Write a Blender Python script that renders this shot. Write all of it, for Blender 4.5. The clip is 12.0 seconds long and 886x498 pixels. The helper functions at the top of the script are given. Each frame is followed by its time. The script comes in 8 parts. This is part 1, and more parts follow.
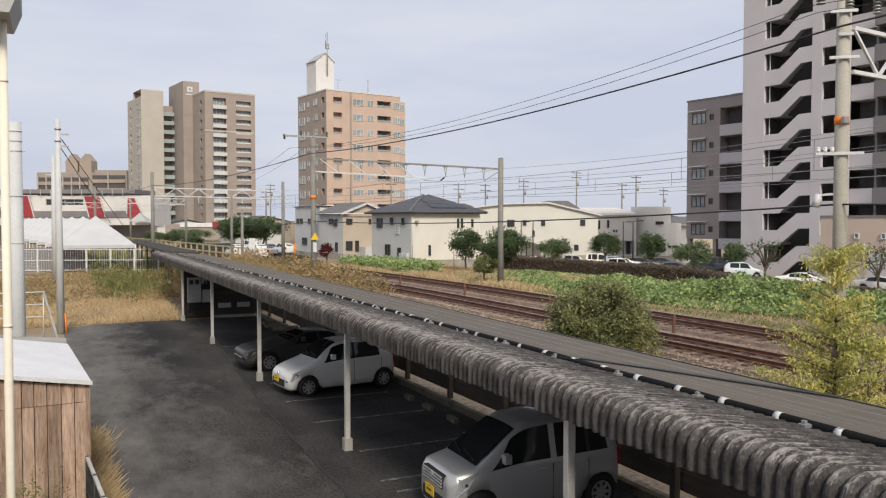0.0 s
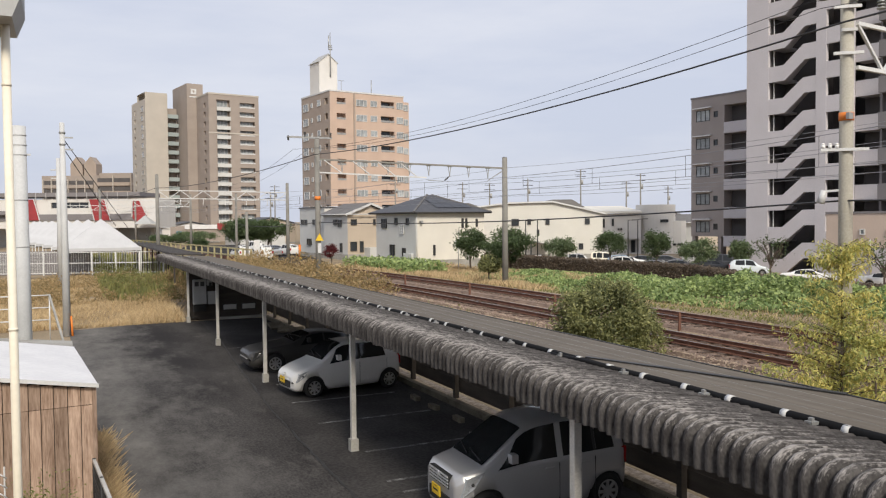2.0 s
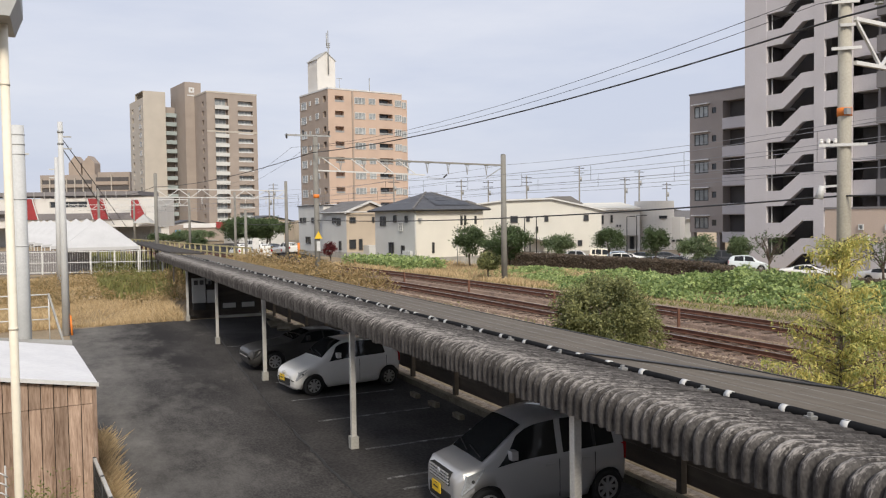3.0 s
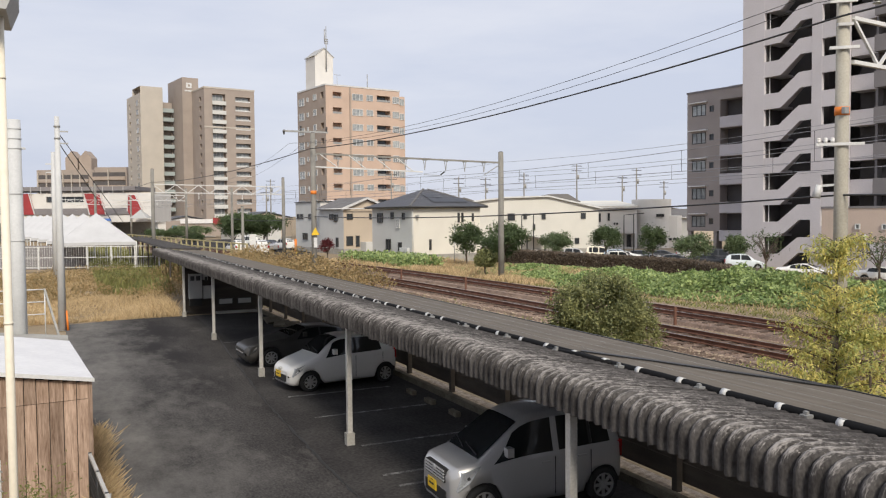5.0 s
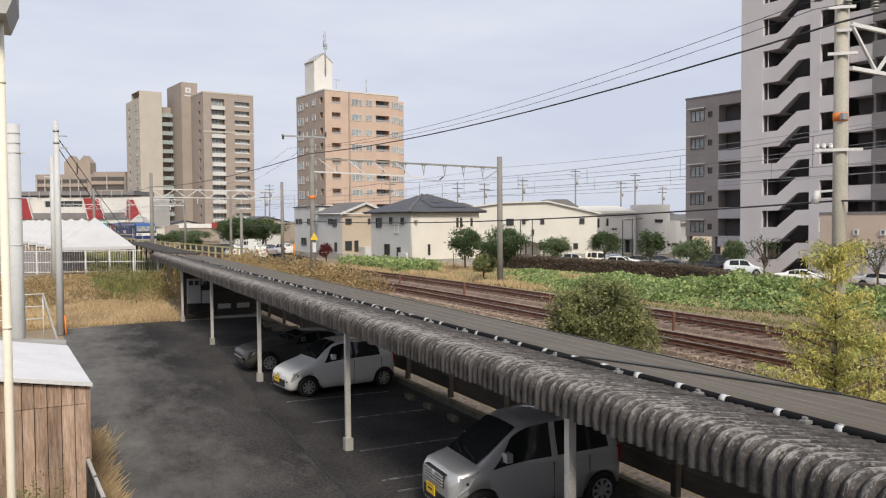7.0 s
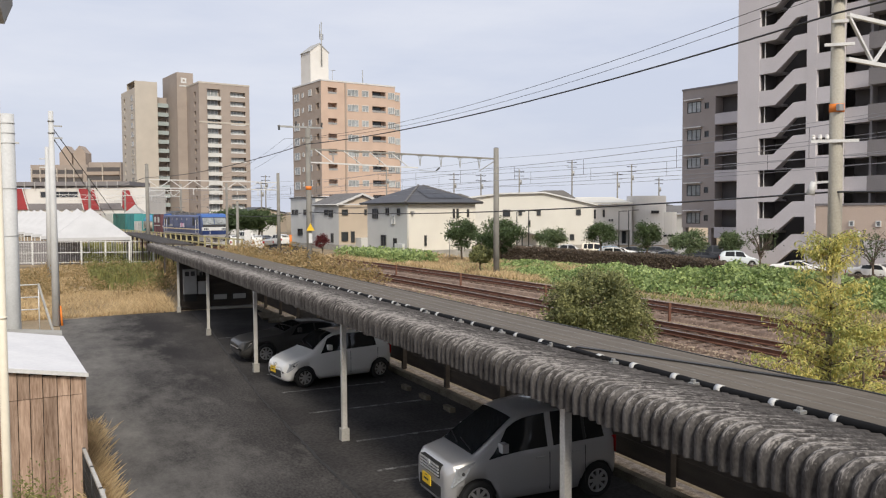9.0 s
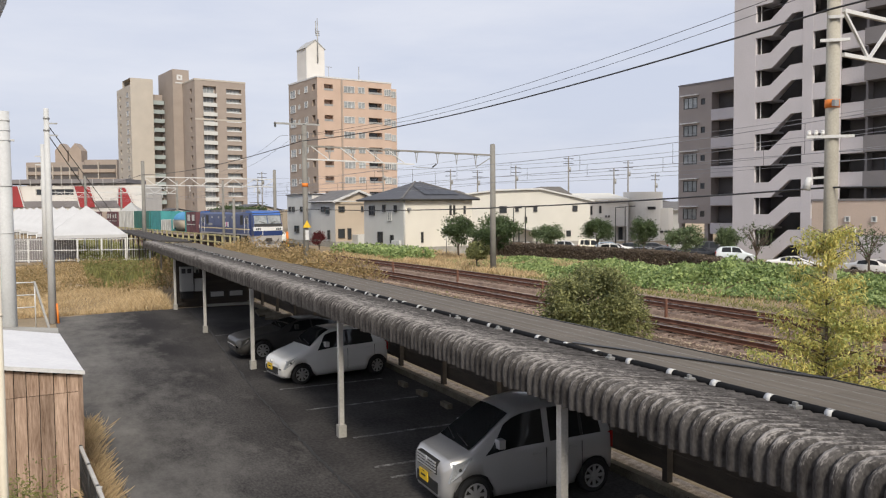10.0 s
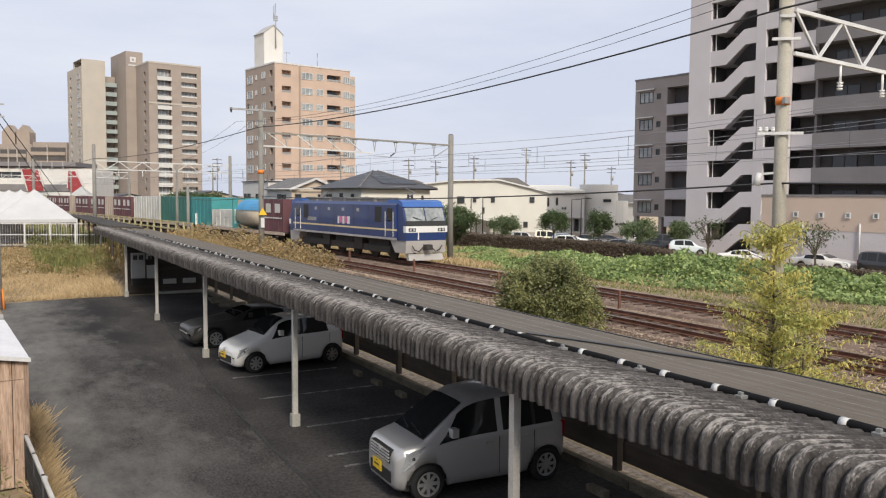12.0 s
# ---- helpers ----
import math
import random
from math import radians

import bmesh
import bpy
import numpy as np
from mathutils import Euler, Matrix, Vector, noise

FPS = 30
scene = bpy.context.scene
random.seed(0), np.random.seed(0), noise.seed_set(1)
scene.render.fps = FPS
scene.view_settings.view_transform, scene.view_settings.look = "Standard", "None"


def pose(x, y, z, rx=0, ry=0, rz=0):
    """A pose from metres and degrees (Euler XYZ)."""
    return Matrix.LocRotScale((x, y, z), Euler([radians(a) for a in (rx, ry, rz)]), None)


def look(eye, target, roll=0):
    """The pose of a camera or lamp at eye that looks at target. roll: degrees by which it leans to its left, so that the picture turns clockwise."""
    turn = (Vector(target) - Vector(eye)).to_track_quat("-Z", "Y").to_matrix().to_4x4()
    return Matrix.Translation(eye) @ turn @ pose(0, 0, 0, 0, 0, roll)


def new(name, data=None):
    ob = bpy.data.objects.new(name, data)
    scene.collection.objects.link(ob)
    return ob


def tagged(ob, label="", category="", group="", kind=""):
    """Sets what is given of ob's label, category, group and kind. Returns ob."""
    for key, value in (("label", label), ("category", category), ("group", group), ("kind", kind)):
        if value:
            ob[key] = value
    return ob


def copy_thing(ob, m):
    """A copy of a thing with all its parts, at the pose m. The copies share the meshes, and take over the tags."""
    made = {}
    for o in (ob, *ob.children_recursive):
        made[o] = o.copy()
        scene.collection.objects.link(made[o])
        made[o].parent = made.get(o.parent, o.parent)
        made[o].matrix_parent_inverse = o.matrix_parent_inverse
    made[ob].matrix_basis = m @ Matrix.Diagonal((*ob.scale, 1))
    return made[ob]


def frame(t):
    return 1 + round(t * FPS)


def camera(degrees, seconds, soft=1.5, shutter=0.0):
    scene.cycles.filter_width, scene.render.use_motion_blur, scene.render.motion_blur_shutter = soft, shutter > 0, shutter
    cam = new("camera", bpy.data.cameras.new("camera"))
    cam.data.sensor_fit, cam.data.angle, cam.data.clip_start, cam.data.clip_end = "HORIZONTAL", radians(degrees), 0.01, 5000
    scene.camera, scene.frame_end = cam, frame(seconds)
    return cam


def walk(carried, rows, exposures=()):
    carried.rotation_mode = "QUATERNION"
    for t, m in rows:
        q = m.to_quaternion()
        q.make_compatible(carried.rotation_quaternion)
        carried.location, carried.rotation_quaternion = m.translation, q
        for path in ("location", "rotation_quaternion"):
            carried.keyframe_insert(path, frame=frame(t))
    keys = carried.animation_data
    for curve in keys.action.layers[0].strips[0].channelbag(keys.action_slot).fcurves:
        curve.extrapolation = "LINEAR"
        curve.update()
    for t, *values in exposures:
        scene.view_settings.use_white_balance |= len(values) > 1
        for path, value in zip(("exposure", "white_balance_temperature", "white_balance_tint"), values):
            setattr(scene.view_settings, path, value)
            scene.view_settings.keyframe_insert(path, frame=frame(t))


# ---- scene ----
FOV = 57.48
cam = camera(FOV, 12.0, soft=1.2)
PATH = [
    (0, look((-0.000, -0.000, 4.800), (4.318, 9.013, 4.444), -0.00)),
    (0.5, look((-0.001, -0.001, 4.799), (4.299, 9.020, 4.461), 0.05)),
    (1, look((0.007, 0.002, 4.805), (4.286, 9.034, 4.469), 0.01)),
    (1.5, look((-0.000, 0.006, 4.799), (4.275, 9.040, 4.457), -0.18)),
    (2, look((0.007, 0.004, 4.800), (4.273, 9.042, 4.442), -0.51)),
    (2.5, look((0.001, 0.002, 4.801), (4.264, 9.040, 4.424), -0.78)),
    (3, look((0.002, -0.004, 4.798), (4.278, 9.027, 4.408), -0.80)),
    (5, look((0.007, 0.006, 4.794), (4.315, 9.020, 4.368), -0.48)),
    (5.5, look((0.001, 0.005, 4.793), (4.329, 9.010, 4.369), -0.41)),
    (6, look((0.006, 0.003, 4.797), (4.331, 9.009, 4.391), -0.51)),
    (6.5, look((-0.001, -0.004, 4.795), (4.321, 9.006, 4.419), -0.46)),
    (7, look((0.003, 0.006, 4.795), (4.327, 9.015, 4.431), -0.39)),
    (9, look((0.009, 0.008, 4.788), (4.370, 8.994, 4.313), -0.33)),
    (9.5, look((0.006, 0.005, 4.789), (4.381, 8.983, 4.291), -0.45)),
    (10, look((0.013, 0.001, 4.785), (4.408, 8.968, 4.268), -0.48)),
    (10.5, look((0.010, 0.000, 4.785), (4.439, 8.950, 4.245), -0.25)),
    (11, look((0.009, -0.002, 4.788), (4.463, 8.934, 4.238), 0.03)),
    (11.5, look((0.017, 0.003, 4.784), (4.536, 8.906, 4.215), 0.31)),
    (12, look((0.028, -0.013, 4.784), (4.887, 8.703, 4.140), 0.42)),
]
walk(cam, PATH, exposures=[(0, -0.08), (1.2, -0.06), (2.5, 0.0), (7, 0.01), (10, 0.02), (12, 0.07)])

# ---------------------------------------------------------------- light
SUN_ELEV, SUN_FROM = radians(38), radians(190)      # azimuth clockwise from +Y
world = bpy.data.worlds.new("sky")
scene.world = world
world.use_nodes = True
wn, wl = world.node_tree.nodes, world.node_tree.links
wn.clear()
w_out, w_bg = wn.new("ShaderNodeOutputWorld"), wn.new("ShaderNodeBackground")
w_sky, w_mix = wn.new("ShaderNodeTexSky"), wn.new("ShaderNodeMixRGB")
w_sky.sky_type, w_sky.sun_disc = "NISHITA", False
w_sky.sun_elevation, w_sky.sun_rotation = SUN_ELEV, SUN_FROM
w_sky.air_density, w_sky.dust_density = 1.0, 3.0
w_co, w_map, w_noise, w_ramp = (wn.new("ShaderNodeTexCoord"), wn.new("ShaderNodeMapping"), wn.new("ShaderNodeTexNoise"),
                                wn.new("ShaderNodeValToRGB"))
w_map.inputs["Scale"].default_value = (1.5, 1.5, 7.0)
w_noise.inputs["Scale"].default_value, w_noise.inputs["Detail"].default_value = 1.6, 7
w_noise.inputs["Roughness"].default_value = 0.55
w_ramp.color_ramp.elements[0].position, w_ramp.color_ramp.elements[0].color = 0.36, (5.7, 6.1, 7.3, 1)
w_ramp.color_ramp.elements[1].position, w_ramp.color_ramp.elements[1].color = 0.68, (7.0, 7.2, 8.0, 1)
w_mix.inputs["Fac"].default_value = 0.90
wl.new(w_co.outputs["Generated"], w_map.inputs["Vector"])
wl.new(w_map.outputs["Vector"], w_noise.inputs["Vector"])
wl.new(w_noise.outputs["Fac"], w_ramp.inputs["Fac"])
wl.new(w_sky.outputs["Color"], w_mix.inputs["Color1"])
wl.new(w_ramp.outputs["Color"], w_mix.inputs["Color2"])
wl.new(w_mix.outputs["Color"], w_bg.inputs["Color"])
wl.new(w_bg.outputs["Background"], w_out.inputs["Surface"])
w_bg.inputs["Strength"].default_value = 0.113
sun = new("sun", bpy.data.lights.new("sun", "SUN"))
sun.data.energy, sun.data.angle, sun.data.color = 3.5, radians(14), (1.0, 0.92, 0.79)
sun.matrix_world = look((math.sin(SUN_FROM) * 80, math.cos(SUN_FROM) * 80, math.tan(SUN_ELEV) * 80), (0, 0, 0))


# ---------------------------------------------------------------- materials
def M(name, c, c2=None, rough=0.8, scale=1.2, fine=30.0, bump=0.15, metal=0.0, rnd=0.0, stretch=(1, 1, 1), coat=0.0, lo=0.35, hi=0.68, spec=0.5):
    """A surface whose colour wanders between c and c2 at two scales, with fine relief."""
    m = bpy.data.materials.new(name)
    m.use_nodes = True
    n, l = m.node_tree.nodes, m.node_tree.links
    b = n["Principled BSDF"]
    c2 = c2 or tuple(v * 0.72 for v in c)
    co, mp = n.new("ShaderNodeTexCoord"), n.new("ShaderNodeMapping")
    mp.inputs["Scale"].default_value = stretch
    l.new(co.outputs["Object"], mp.inputs["Vector"])
    big, small = n.new("ShaderNodeTexNoise"), n.new("ShaderNodeTexNoise")
    for node, s, d in ((big, scale, 5), (small, fine, 4)):
        node.inputs["Scale"].default_value, node.inputs["Detail"].default_value = s, d
        l.new(mp.outputs["Vector"], node.inputs["Vector"])
    mixf = n.new("ShaderNodeMath")
    mixf.operation = "MULTIPLY_ADD"
    mixf.inputs[1].default_value = 0.4
    half = n.new("ShaderNodeMath")
    half.operation = "MULTIPLY"
    half.inputs[1].default_value = 0.6
    l.new(big.outputs["Fac"], half.inputs[0])
    l.new(small.outputs["Fac"], mixf.inputs[0])
    l.new(half.outputs["Value"], mixf.inputs[2])
    ramp = n.new("ShaderNodeValToRGB")
    e = ramp.color_ramp.elements
    e[0].position, e[0].color, e[1].position, e[1].color = lo, (*c2, 1), hi, (*c, 1)
    l.new(mixf.outputs["Value"], ramp.inputs["Fac"])
    colour = ramp.outputs["Color"]
    if rnd:
        info, hsv, rng = n.new("ShaderNodeObjectInfo"), n.new("ShaderNodeHueSaturation"), n.new("ShaderNodeMapRange")
        rng.inputs["To Min"].default_value, rng.inputs["To Max"].default_value = 1 - rnd, 1 + rnd
        l.new(info.outputs["Random"], rng.inputs["Value"])
        l.new(rng.outputs["Result"], hsv.inputs["Value"])
        l.new(colour, hsv.inputs["Color"])
        colour = hsv.outputs["Color"]
    l.new(colour, b.inputs["Base Color"])
    b.inputs["Roughness"].default_value, b.inputs["Metallic"].default_value = rough, metal
    b.inputs["Coat Weight"].default_value = coat
    b.inputs["Specular IOR Level"].default_value = spec
    b.inputs["Coat Roughness"].default_value = 0.06
    if bump:
        bp = n.new("ShaderNodeBump")
        bp.inputs["Strength"].default_value, bp.inputs["Distance"].default_value = bump, 0.02
        l.new(mixf.outputs["Value"], bp.inputs["Height"])
        l.new(bp.outputs["Normal"], b.inputs["Normal"])
    return m


def LEAF(name, c, c2, rough=0.55):
    """Leaves: each one its own tint, a little light passing through."""
    m = bpy.data.materials.new(name)
    m.use_nodes = True
    n, l = m.node_tree.nodes, m.node_tree.links
    b = n["Principled BSDF"]
    geo, ramp, co, nz, add = (n.new("ShaderNodeNewGeometry"), n.new("ShaderNodeValToRGB"), n.new("ShaderNodeTexCoord"),
                              n.new("ShaderNodeTexNoise"), n.new("ShaderNodeMath"))
    nz.inputs["Scale"].default_value = 0.7
    l.new(co.outputs["Object"], nz.inputs["Vector"])
    add.operation = "MULTIPLY_ADD"
    add.inputs[1].default_value = 0.55
    sc = n.new("ShaderNodeMath")
    sc.operation = "MULTIPLY"
    sc.inputs[1].default_value = 0.5
    l.new(nz.outputs["Fac"], sc.inputs[0])
    l.new(geo.outputs["Random Per Island"], add.inputs[0])
    l.new(sc.outputs["Value"], add.inputs[2])
    e = ramp.color_ramp.elements
    e[0].position, e[0].color, e[1].position, e[1].color = 0.15, (*c2, 1), 0.8, (*c, 1)
    l.new(add.outputs["Value"], ramp.inputs["Fac"])
    l.new(ramp.outputs["Color"], b.inputs["Base Color"])
    b.inputs["Roughness"].default_value = rough
    tr, mx = n.new("ShaderNodeBsdfTranslucent"), n.new("ShaderNodeMixShader")
    mx.inputs["Fac"].default_value = 0.35
    l.new(ramp.outputs["Color"], tr.inputs["Color"])
    l.new(b.outputs["BSDF"], mx.inputs[1])
    l.new(tr.outputs["BSDF"], mx.inputs[2])
    l.new(mx.outputs["Shader"], n["Material Output"].inputs["Surface"])
    return m


def PANE(name, c=(0.03, 0.035, 0.04), rough=0.06, spec=0.5):
    m = bpy.data.materials.new(name)
    m.use_nodes = True
    b = m.node_tree.nodes["Principled BSDF"]
    b.inputs["Base Color"].default_value = (*c, 1)
    b.inputs["Roughness"].default_value = rough
    b.inputs["IOR"].default_value = 1.5
    b.inputs["Specular IOR Level"].default_value = spec
    return m


ASPHALT = M("asphalt", (0.080, 0.075, 0.071), (0.027, 0.025, 0.025), 0.92, 0.30, 16, 0.4, lo=0.42, hi=0.64, stretch=(1.5, 0.7, 1), spec=0.10)


def dust_over(m, colour, x0, x1):
    """Pale dry dust lying on the driven side of the yard, in ragged drifts."""
    n, l = m.node_tree.nodes, m.node_tree.links
    b = n["Principled BSDF"]
    under = b.inputs["Base Color"].links[0].from_socket
    co, sp, mr, mp, nz, add, rmp, mx = (n.new("ShaderNodeTexCoord"), n.new("ShaderNodeSeparateXYZ"), n.new("ShaderNodeMapRange"), n.new("ShaderNodeMapping"),
                                        n.new("ShaderNodeTexNoise"), n.new("ShaderNodeMath"), n.new("ShaderNodeMapRange"), n.new("ShaderNodeMix"))
    l.new(co.outputs["Object"], sp.inputs["Vector"])
    l.new(sp.outputs["X"], mr.inputs["Value"])
    mr.inputs["From Min"].default_value, mr.inputs["From Max"].default_value = x0, x1
    mr.inputs["To Min"].default_value, mr.inputs["To Max"].default_value = 0.0, 0.30
    mp.inputs["Scale"].default_value = (1.3, 0.55, 1)
    l.new(co.outputs["Object"], mp.inputs["Vector"])
    l.new(mp.outputs["Vector"], nz.inputs["Vector"])
    nz.inputs["Scale"].default_value, nz.inputs["Detail"].default_value, nz.inputs["Roughness"].default_value = 0.55, 10, 0.72
    add.operation = "ADD"
    l.new(nz.outputs["Fac"], add.inputs[0])
    l.new(mr.outputs["Result"], add.inputs[1])
    rmp.inputs["From Min"].default_value, rmp.inputs["From Max"].default_value = 0.55, 0.98
    l.new(add.outputs["Value"], rmp.inputs["Value"])
    mx.data_type = "RGBA"
    l.new(rmp.outputs["Result"], mx.inputs["Factor"])
    l.new(under, mx.inputs["A"])
    mx.inputs["B"].default_value = (*colour, 1)
    l.new(mx.outputs["Result"], b.inputs["Base Color"])


dust_over(ASPHALT, (0.185, 0.174, 0.16), 3.9, 1.2)
BAYASPHALT = M("dark_bay_asphalt", (0.072, 0.068, 0.065), (0.026, 0.024, 0.024), 0.9, 0.40, 16, 0.4, lo=0.42, hi=0.65, spec=0.15)
EARTH = M("dry_earth", (0.37, 0.285, 0.18), (0.18, 0.135, 0.08), 0.95, 0.25, 9, 0.6)
BALLAST = M("ballast_bed", (0.25, 0.178, 0.135), (0.088, 0.058, 0.044), 0.95, 2.0, 26, 1.0)
STONE = M("ballast_stone", (0.41, 0.30, 0.235), (0.11, 0.072, 0.055), 0.9, 9.0, 60, 0.4)
GRAVEL = M("pale_edge_gravel", (0.62, 0.50, 0.37), (0.17, 0.12, 0.08), 0.9, 9.0, 60, 0.4)
RUST = M("rusted_rail_steel", (0.20, 0.09, 0.055), (0.10, 0.045, 0.03), 0.8, 3, 40, 0.3)
RAILTOP = M("polished_rail_head", (0.42, 0.39, 0.37), (0.26, 0.22, 0.2), 0.3, 3, 30, 0.02, metal=1.0)
SLEEPER = M("sleeper_wood", (0.12, 0.075, 0.05), (0.05, 0.032, 0.022), 0.9, 3, 30, 0.5, rnd=0.25)
SLATE = M("weathered_slate_sheet", (0.118, 0.110, 0.105), (0.034, 0.031, 0.030), 0.95, 5.0, 42, 0.9, rnd=0.12, lo=0.38, hi=0.72, stretch=(1.0, 1.0, 0.5), spec=0.12)


def lichen_and_rib_shade(m, colour, z0, z1, pitch):
    """Pale crust in fine streaks down the slope, thick on the weathered upper side of the sheets, with rib shading in
    its colour.
    """
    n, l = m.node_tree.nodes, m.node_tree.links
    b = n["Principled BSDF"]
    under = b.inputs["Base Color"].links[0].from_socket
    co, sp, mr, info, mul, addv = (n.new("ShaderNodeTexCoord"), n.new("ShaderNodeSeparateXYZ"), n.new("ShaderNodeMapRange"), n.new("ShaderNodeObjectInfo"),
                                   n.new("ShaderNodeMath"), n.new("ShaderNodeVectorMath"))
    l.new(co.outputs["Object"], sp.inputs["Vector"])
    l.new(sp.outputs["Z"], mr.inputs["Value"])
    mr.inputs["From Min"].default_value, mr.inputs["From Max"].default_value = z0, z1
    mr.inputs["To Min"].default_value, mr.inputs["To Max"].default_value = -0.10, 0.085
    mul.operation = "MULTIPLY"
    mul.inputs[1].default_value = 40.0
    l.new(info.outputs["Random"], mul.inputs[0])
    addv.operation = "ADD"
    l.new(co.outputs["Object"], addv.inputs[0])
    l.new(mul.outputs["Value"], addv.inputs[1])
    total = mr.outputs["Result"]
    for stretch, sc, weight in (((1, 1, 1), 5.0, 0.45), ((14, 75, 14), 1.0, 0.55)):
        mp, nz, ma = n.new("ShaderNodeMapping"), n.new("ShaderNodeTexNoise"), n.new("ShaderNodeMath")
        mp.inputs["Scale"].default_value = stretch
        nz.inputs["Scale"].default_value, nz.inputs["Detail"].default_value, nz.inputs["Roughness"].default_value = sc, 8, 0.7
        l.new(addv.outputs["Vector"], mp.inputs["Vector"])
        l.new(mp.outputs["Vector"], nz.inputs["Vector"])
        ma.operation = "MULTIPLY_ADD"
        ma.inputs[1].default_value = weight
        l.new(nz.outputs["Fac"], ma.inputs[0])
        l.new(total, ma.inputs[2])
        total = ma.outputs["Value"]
    # crust keeps to the crests, leaving valleys dark: rib shading put in the colour
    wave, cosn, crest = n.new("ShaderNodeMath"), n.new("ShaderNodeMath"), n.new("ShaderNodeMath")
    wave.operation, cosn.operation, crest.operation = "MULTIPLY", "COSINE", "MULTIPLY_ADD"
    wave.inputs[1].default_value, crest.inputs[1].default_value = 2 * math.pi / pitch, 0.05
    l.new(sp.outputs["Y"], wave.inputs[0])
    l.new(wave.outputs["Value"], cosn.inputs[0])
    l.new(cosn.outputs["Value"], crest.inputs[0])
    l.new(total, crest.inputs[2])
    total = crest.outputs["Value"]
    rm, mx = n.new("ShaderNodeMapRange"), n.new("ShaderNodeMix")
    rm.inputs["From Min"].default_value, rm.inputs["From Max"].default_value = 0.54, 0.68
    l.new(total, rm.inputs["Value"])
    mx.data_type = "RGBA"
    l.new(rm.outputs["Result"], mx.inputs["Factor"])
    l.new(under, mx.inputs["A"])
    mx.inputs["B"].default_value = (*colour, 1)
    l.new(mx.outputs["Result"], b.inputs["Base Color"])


lichen_and_rib_shade(SLATE, (0.315, 0.293, 0.275), 2.70, 2.93, 0.145)
LICHEN = LEAF("pale_lichen_crust", (0.52, 0.475, 0.44), (0.16, 0.145, 0.132), 0.95)
PANEL = M("solar_panel_glass", (0.182, 0.159, 0.131), (0.098, 0.085, 0.07), 0.7, 2.0, 9, 0.02, rnd=0.05, stretch=(9, 0.2, 1), spec=0.12)
PANELRIM = M("panel_frame", (0.03, 0.03, 0.03), None, 0.5, 4, 30, 0.05)
BLACK = M("black_tube", (0.010, 0.010, 0.011), (0.006, 0.006, 0.006), 0.7, 4, 30, 0.05, spec=0.12)
CLIP = M("white_clip", (0.64, 0.64, 0.63), (0.5, 0.5, 0.49), 0.5, 4, 30, 0.05)
GALV = M("galvanised_steel", (0.42, 0.42, 0.41), (0.28, 0.28, 0.27), 0.5, 3, 30, 0.1, metal=0.5)
POSTPAINT = M("grey_post_paint", (0.56, 0.54, 0.50), (0.36, 0.34, 0.31), 0.7, 2.5, 30, 0.15)
CONC = M("concrete", (0.40, 0.385, 0.35), (0.25, 0.24, 0.215), 0.9, 1.6, 30, 0.3)
MASTGREY = M("weathered_mast_concrete", (0.27, 0.26, 0.235), (0.18, 0.172, 0.155), 0.9, 1.2, 26, 0.2)
POLECONC = M("pole_concrete", (0.47, 0.44, 0.37), (0.32, 0.30, 0.25), 0.9, 1.2, 26, 0.2)
KERBCONC = M("lichen_kerb_concrete", (0.20, 0.175, 0.13), (0.07, 0.058, 0.04), 0.9, 1.6, 22, 0.4)
DARKWOOD = M("dark_board", (0.055, 0.045, 0.036), (0.025, 0.02, 0.017), 0.85, 1.2, 20, 0.3, rnd=0.2, stretch=(1, 1, 6))
PLANK = M("weathered_cedar_plank", (0.49, 0.36, 0.275), (0.20, 0.13, 0.09), 0.88, 3.2, 14, 0.45, rnd=0.28, stretch=(5, 5, 0.5), spec=0.2)
WHITEROOF = M("white_metal_sheet", (0.74, 0.73, 0.72), (0.62, 0.61, 0.61), 0.45, 1.5, 12, 0.05)
CREAM = M("cream_paint", (0.80, 0.74, 0.61), (0.70, 0.64, 0.52), 0.55, 1.5, 24, 0.05)
TEALGREY = M("grey_green_panel", (0.33, 0.38, 0.375), (0.27, 0.31, 0.305), 0.6, 0.6, 10, 0.05)
EAVEGREY = M("grey_box_paint", (0.42, 0.42, 0.41), (0.34, 0.34, 0.33), 0.6, 2, 20, 0.05)
LINEPAINT = M("worn_line_paint", (0.24, 0.24, 0.235), (0.045, 0.043, 0.042), 0.85, 6, 30, 0.2, lo=0.44, hi=0.64)
TARPATCH = M("tar_seam", (0.03, 0.029, 0.029), (0.02, 0.02, 0.02), 0.8, 3, 30, 0.3)
TENT = M("white_tent_cloth", (0.52, 0.52, 0.525), (0.44, 0.44, 0.445), 0.7, 0.8, 10, 0.05)
WHITEMETAL = M("white_fence_metal", (0.70, 0.70, 0.69), (0.55, 0.55, 0.53), 0.5, 2, 20, 0.05)
YELLOWRAIL = M("faded_yellow_rail", (0.52, 0.46, 0.24), (0.30, 0.26, 0.14), 0.7, 2, 20, 0.2)
BARK = M("bark", (0.13, 0.10, 0.075), (0.06, 0.045, 0.035), 0.9, 6, 30, 0.6)
G_BUSH = LEAF("shrub_leaf", (0.36, 0.36, 0.15), (0.05, 0.072, 0.028))
G_KUDZU = LEAF("kudzu_leaf", (0.46, 0.55, 0.22), (0.075, 0.145, 0.045))
G_SAP = LEAF("sapling_leaf", (0.72, 0.60, 0.19), (0.27, 0.35, 0.11))
G_TREE = LEAF("tree_leaf", (0.13, 0.18, 0.075), (0.035, 0.06, 0.026))
G_HEDGE = LEAF("hedge_leaf", (0.215, 0.165, 0.125), (0.085, 0.07, 0.05))
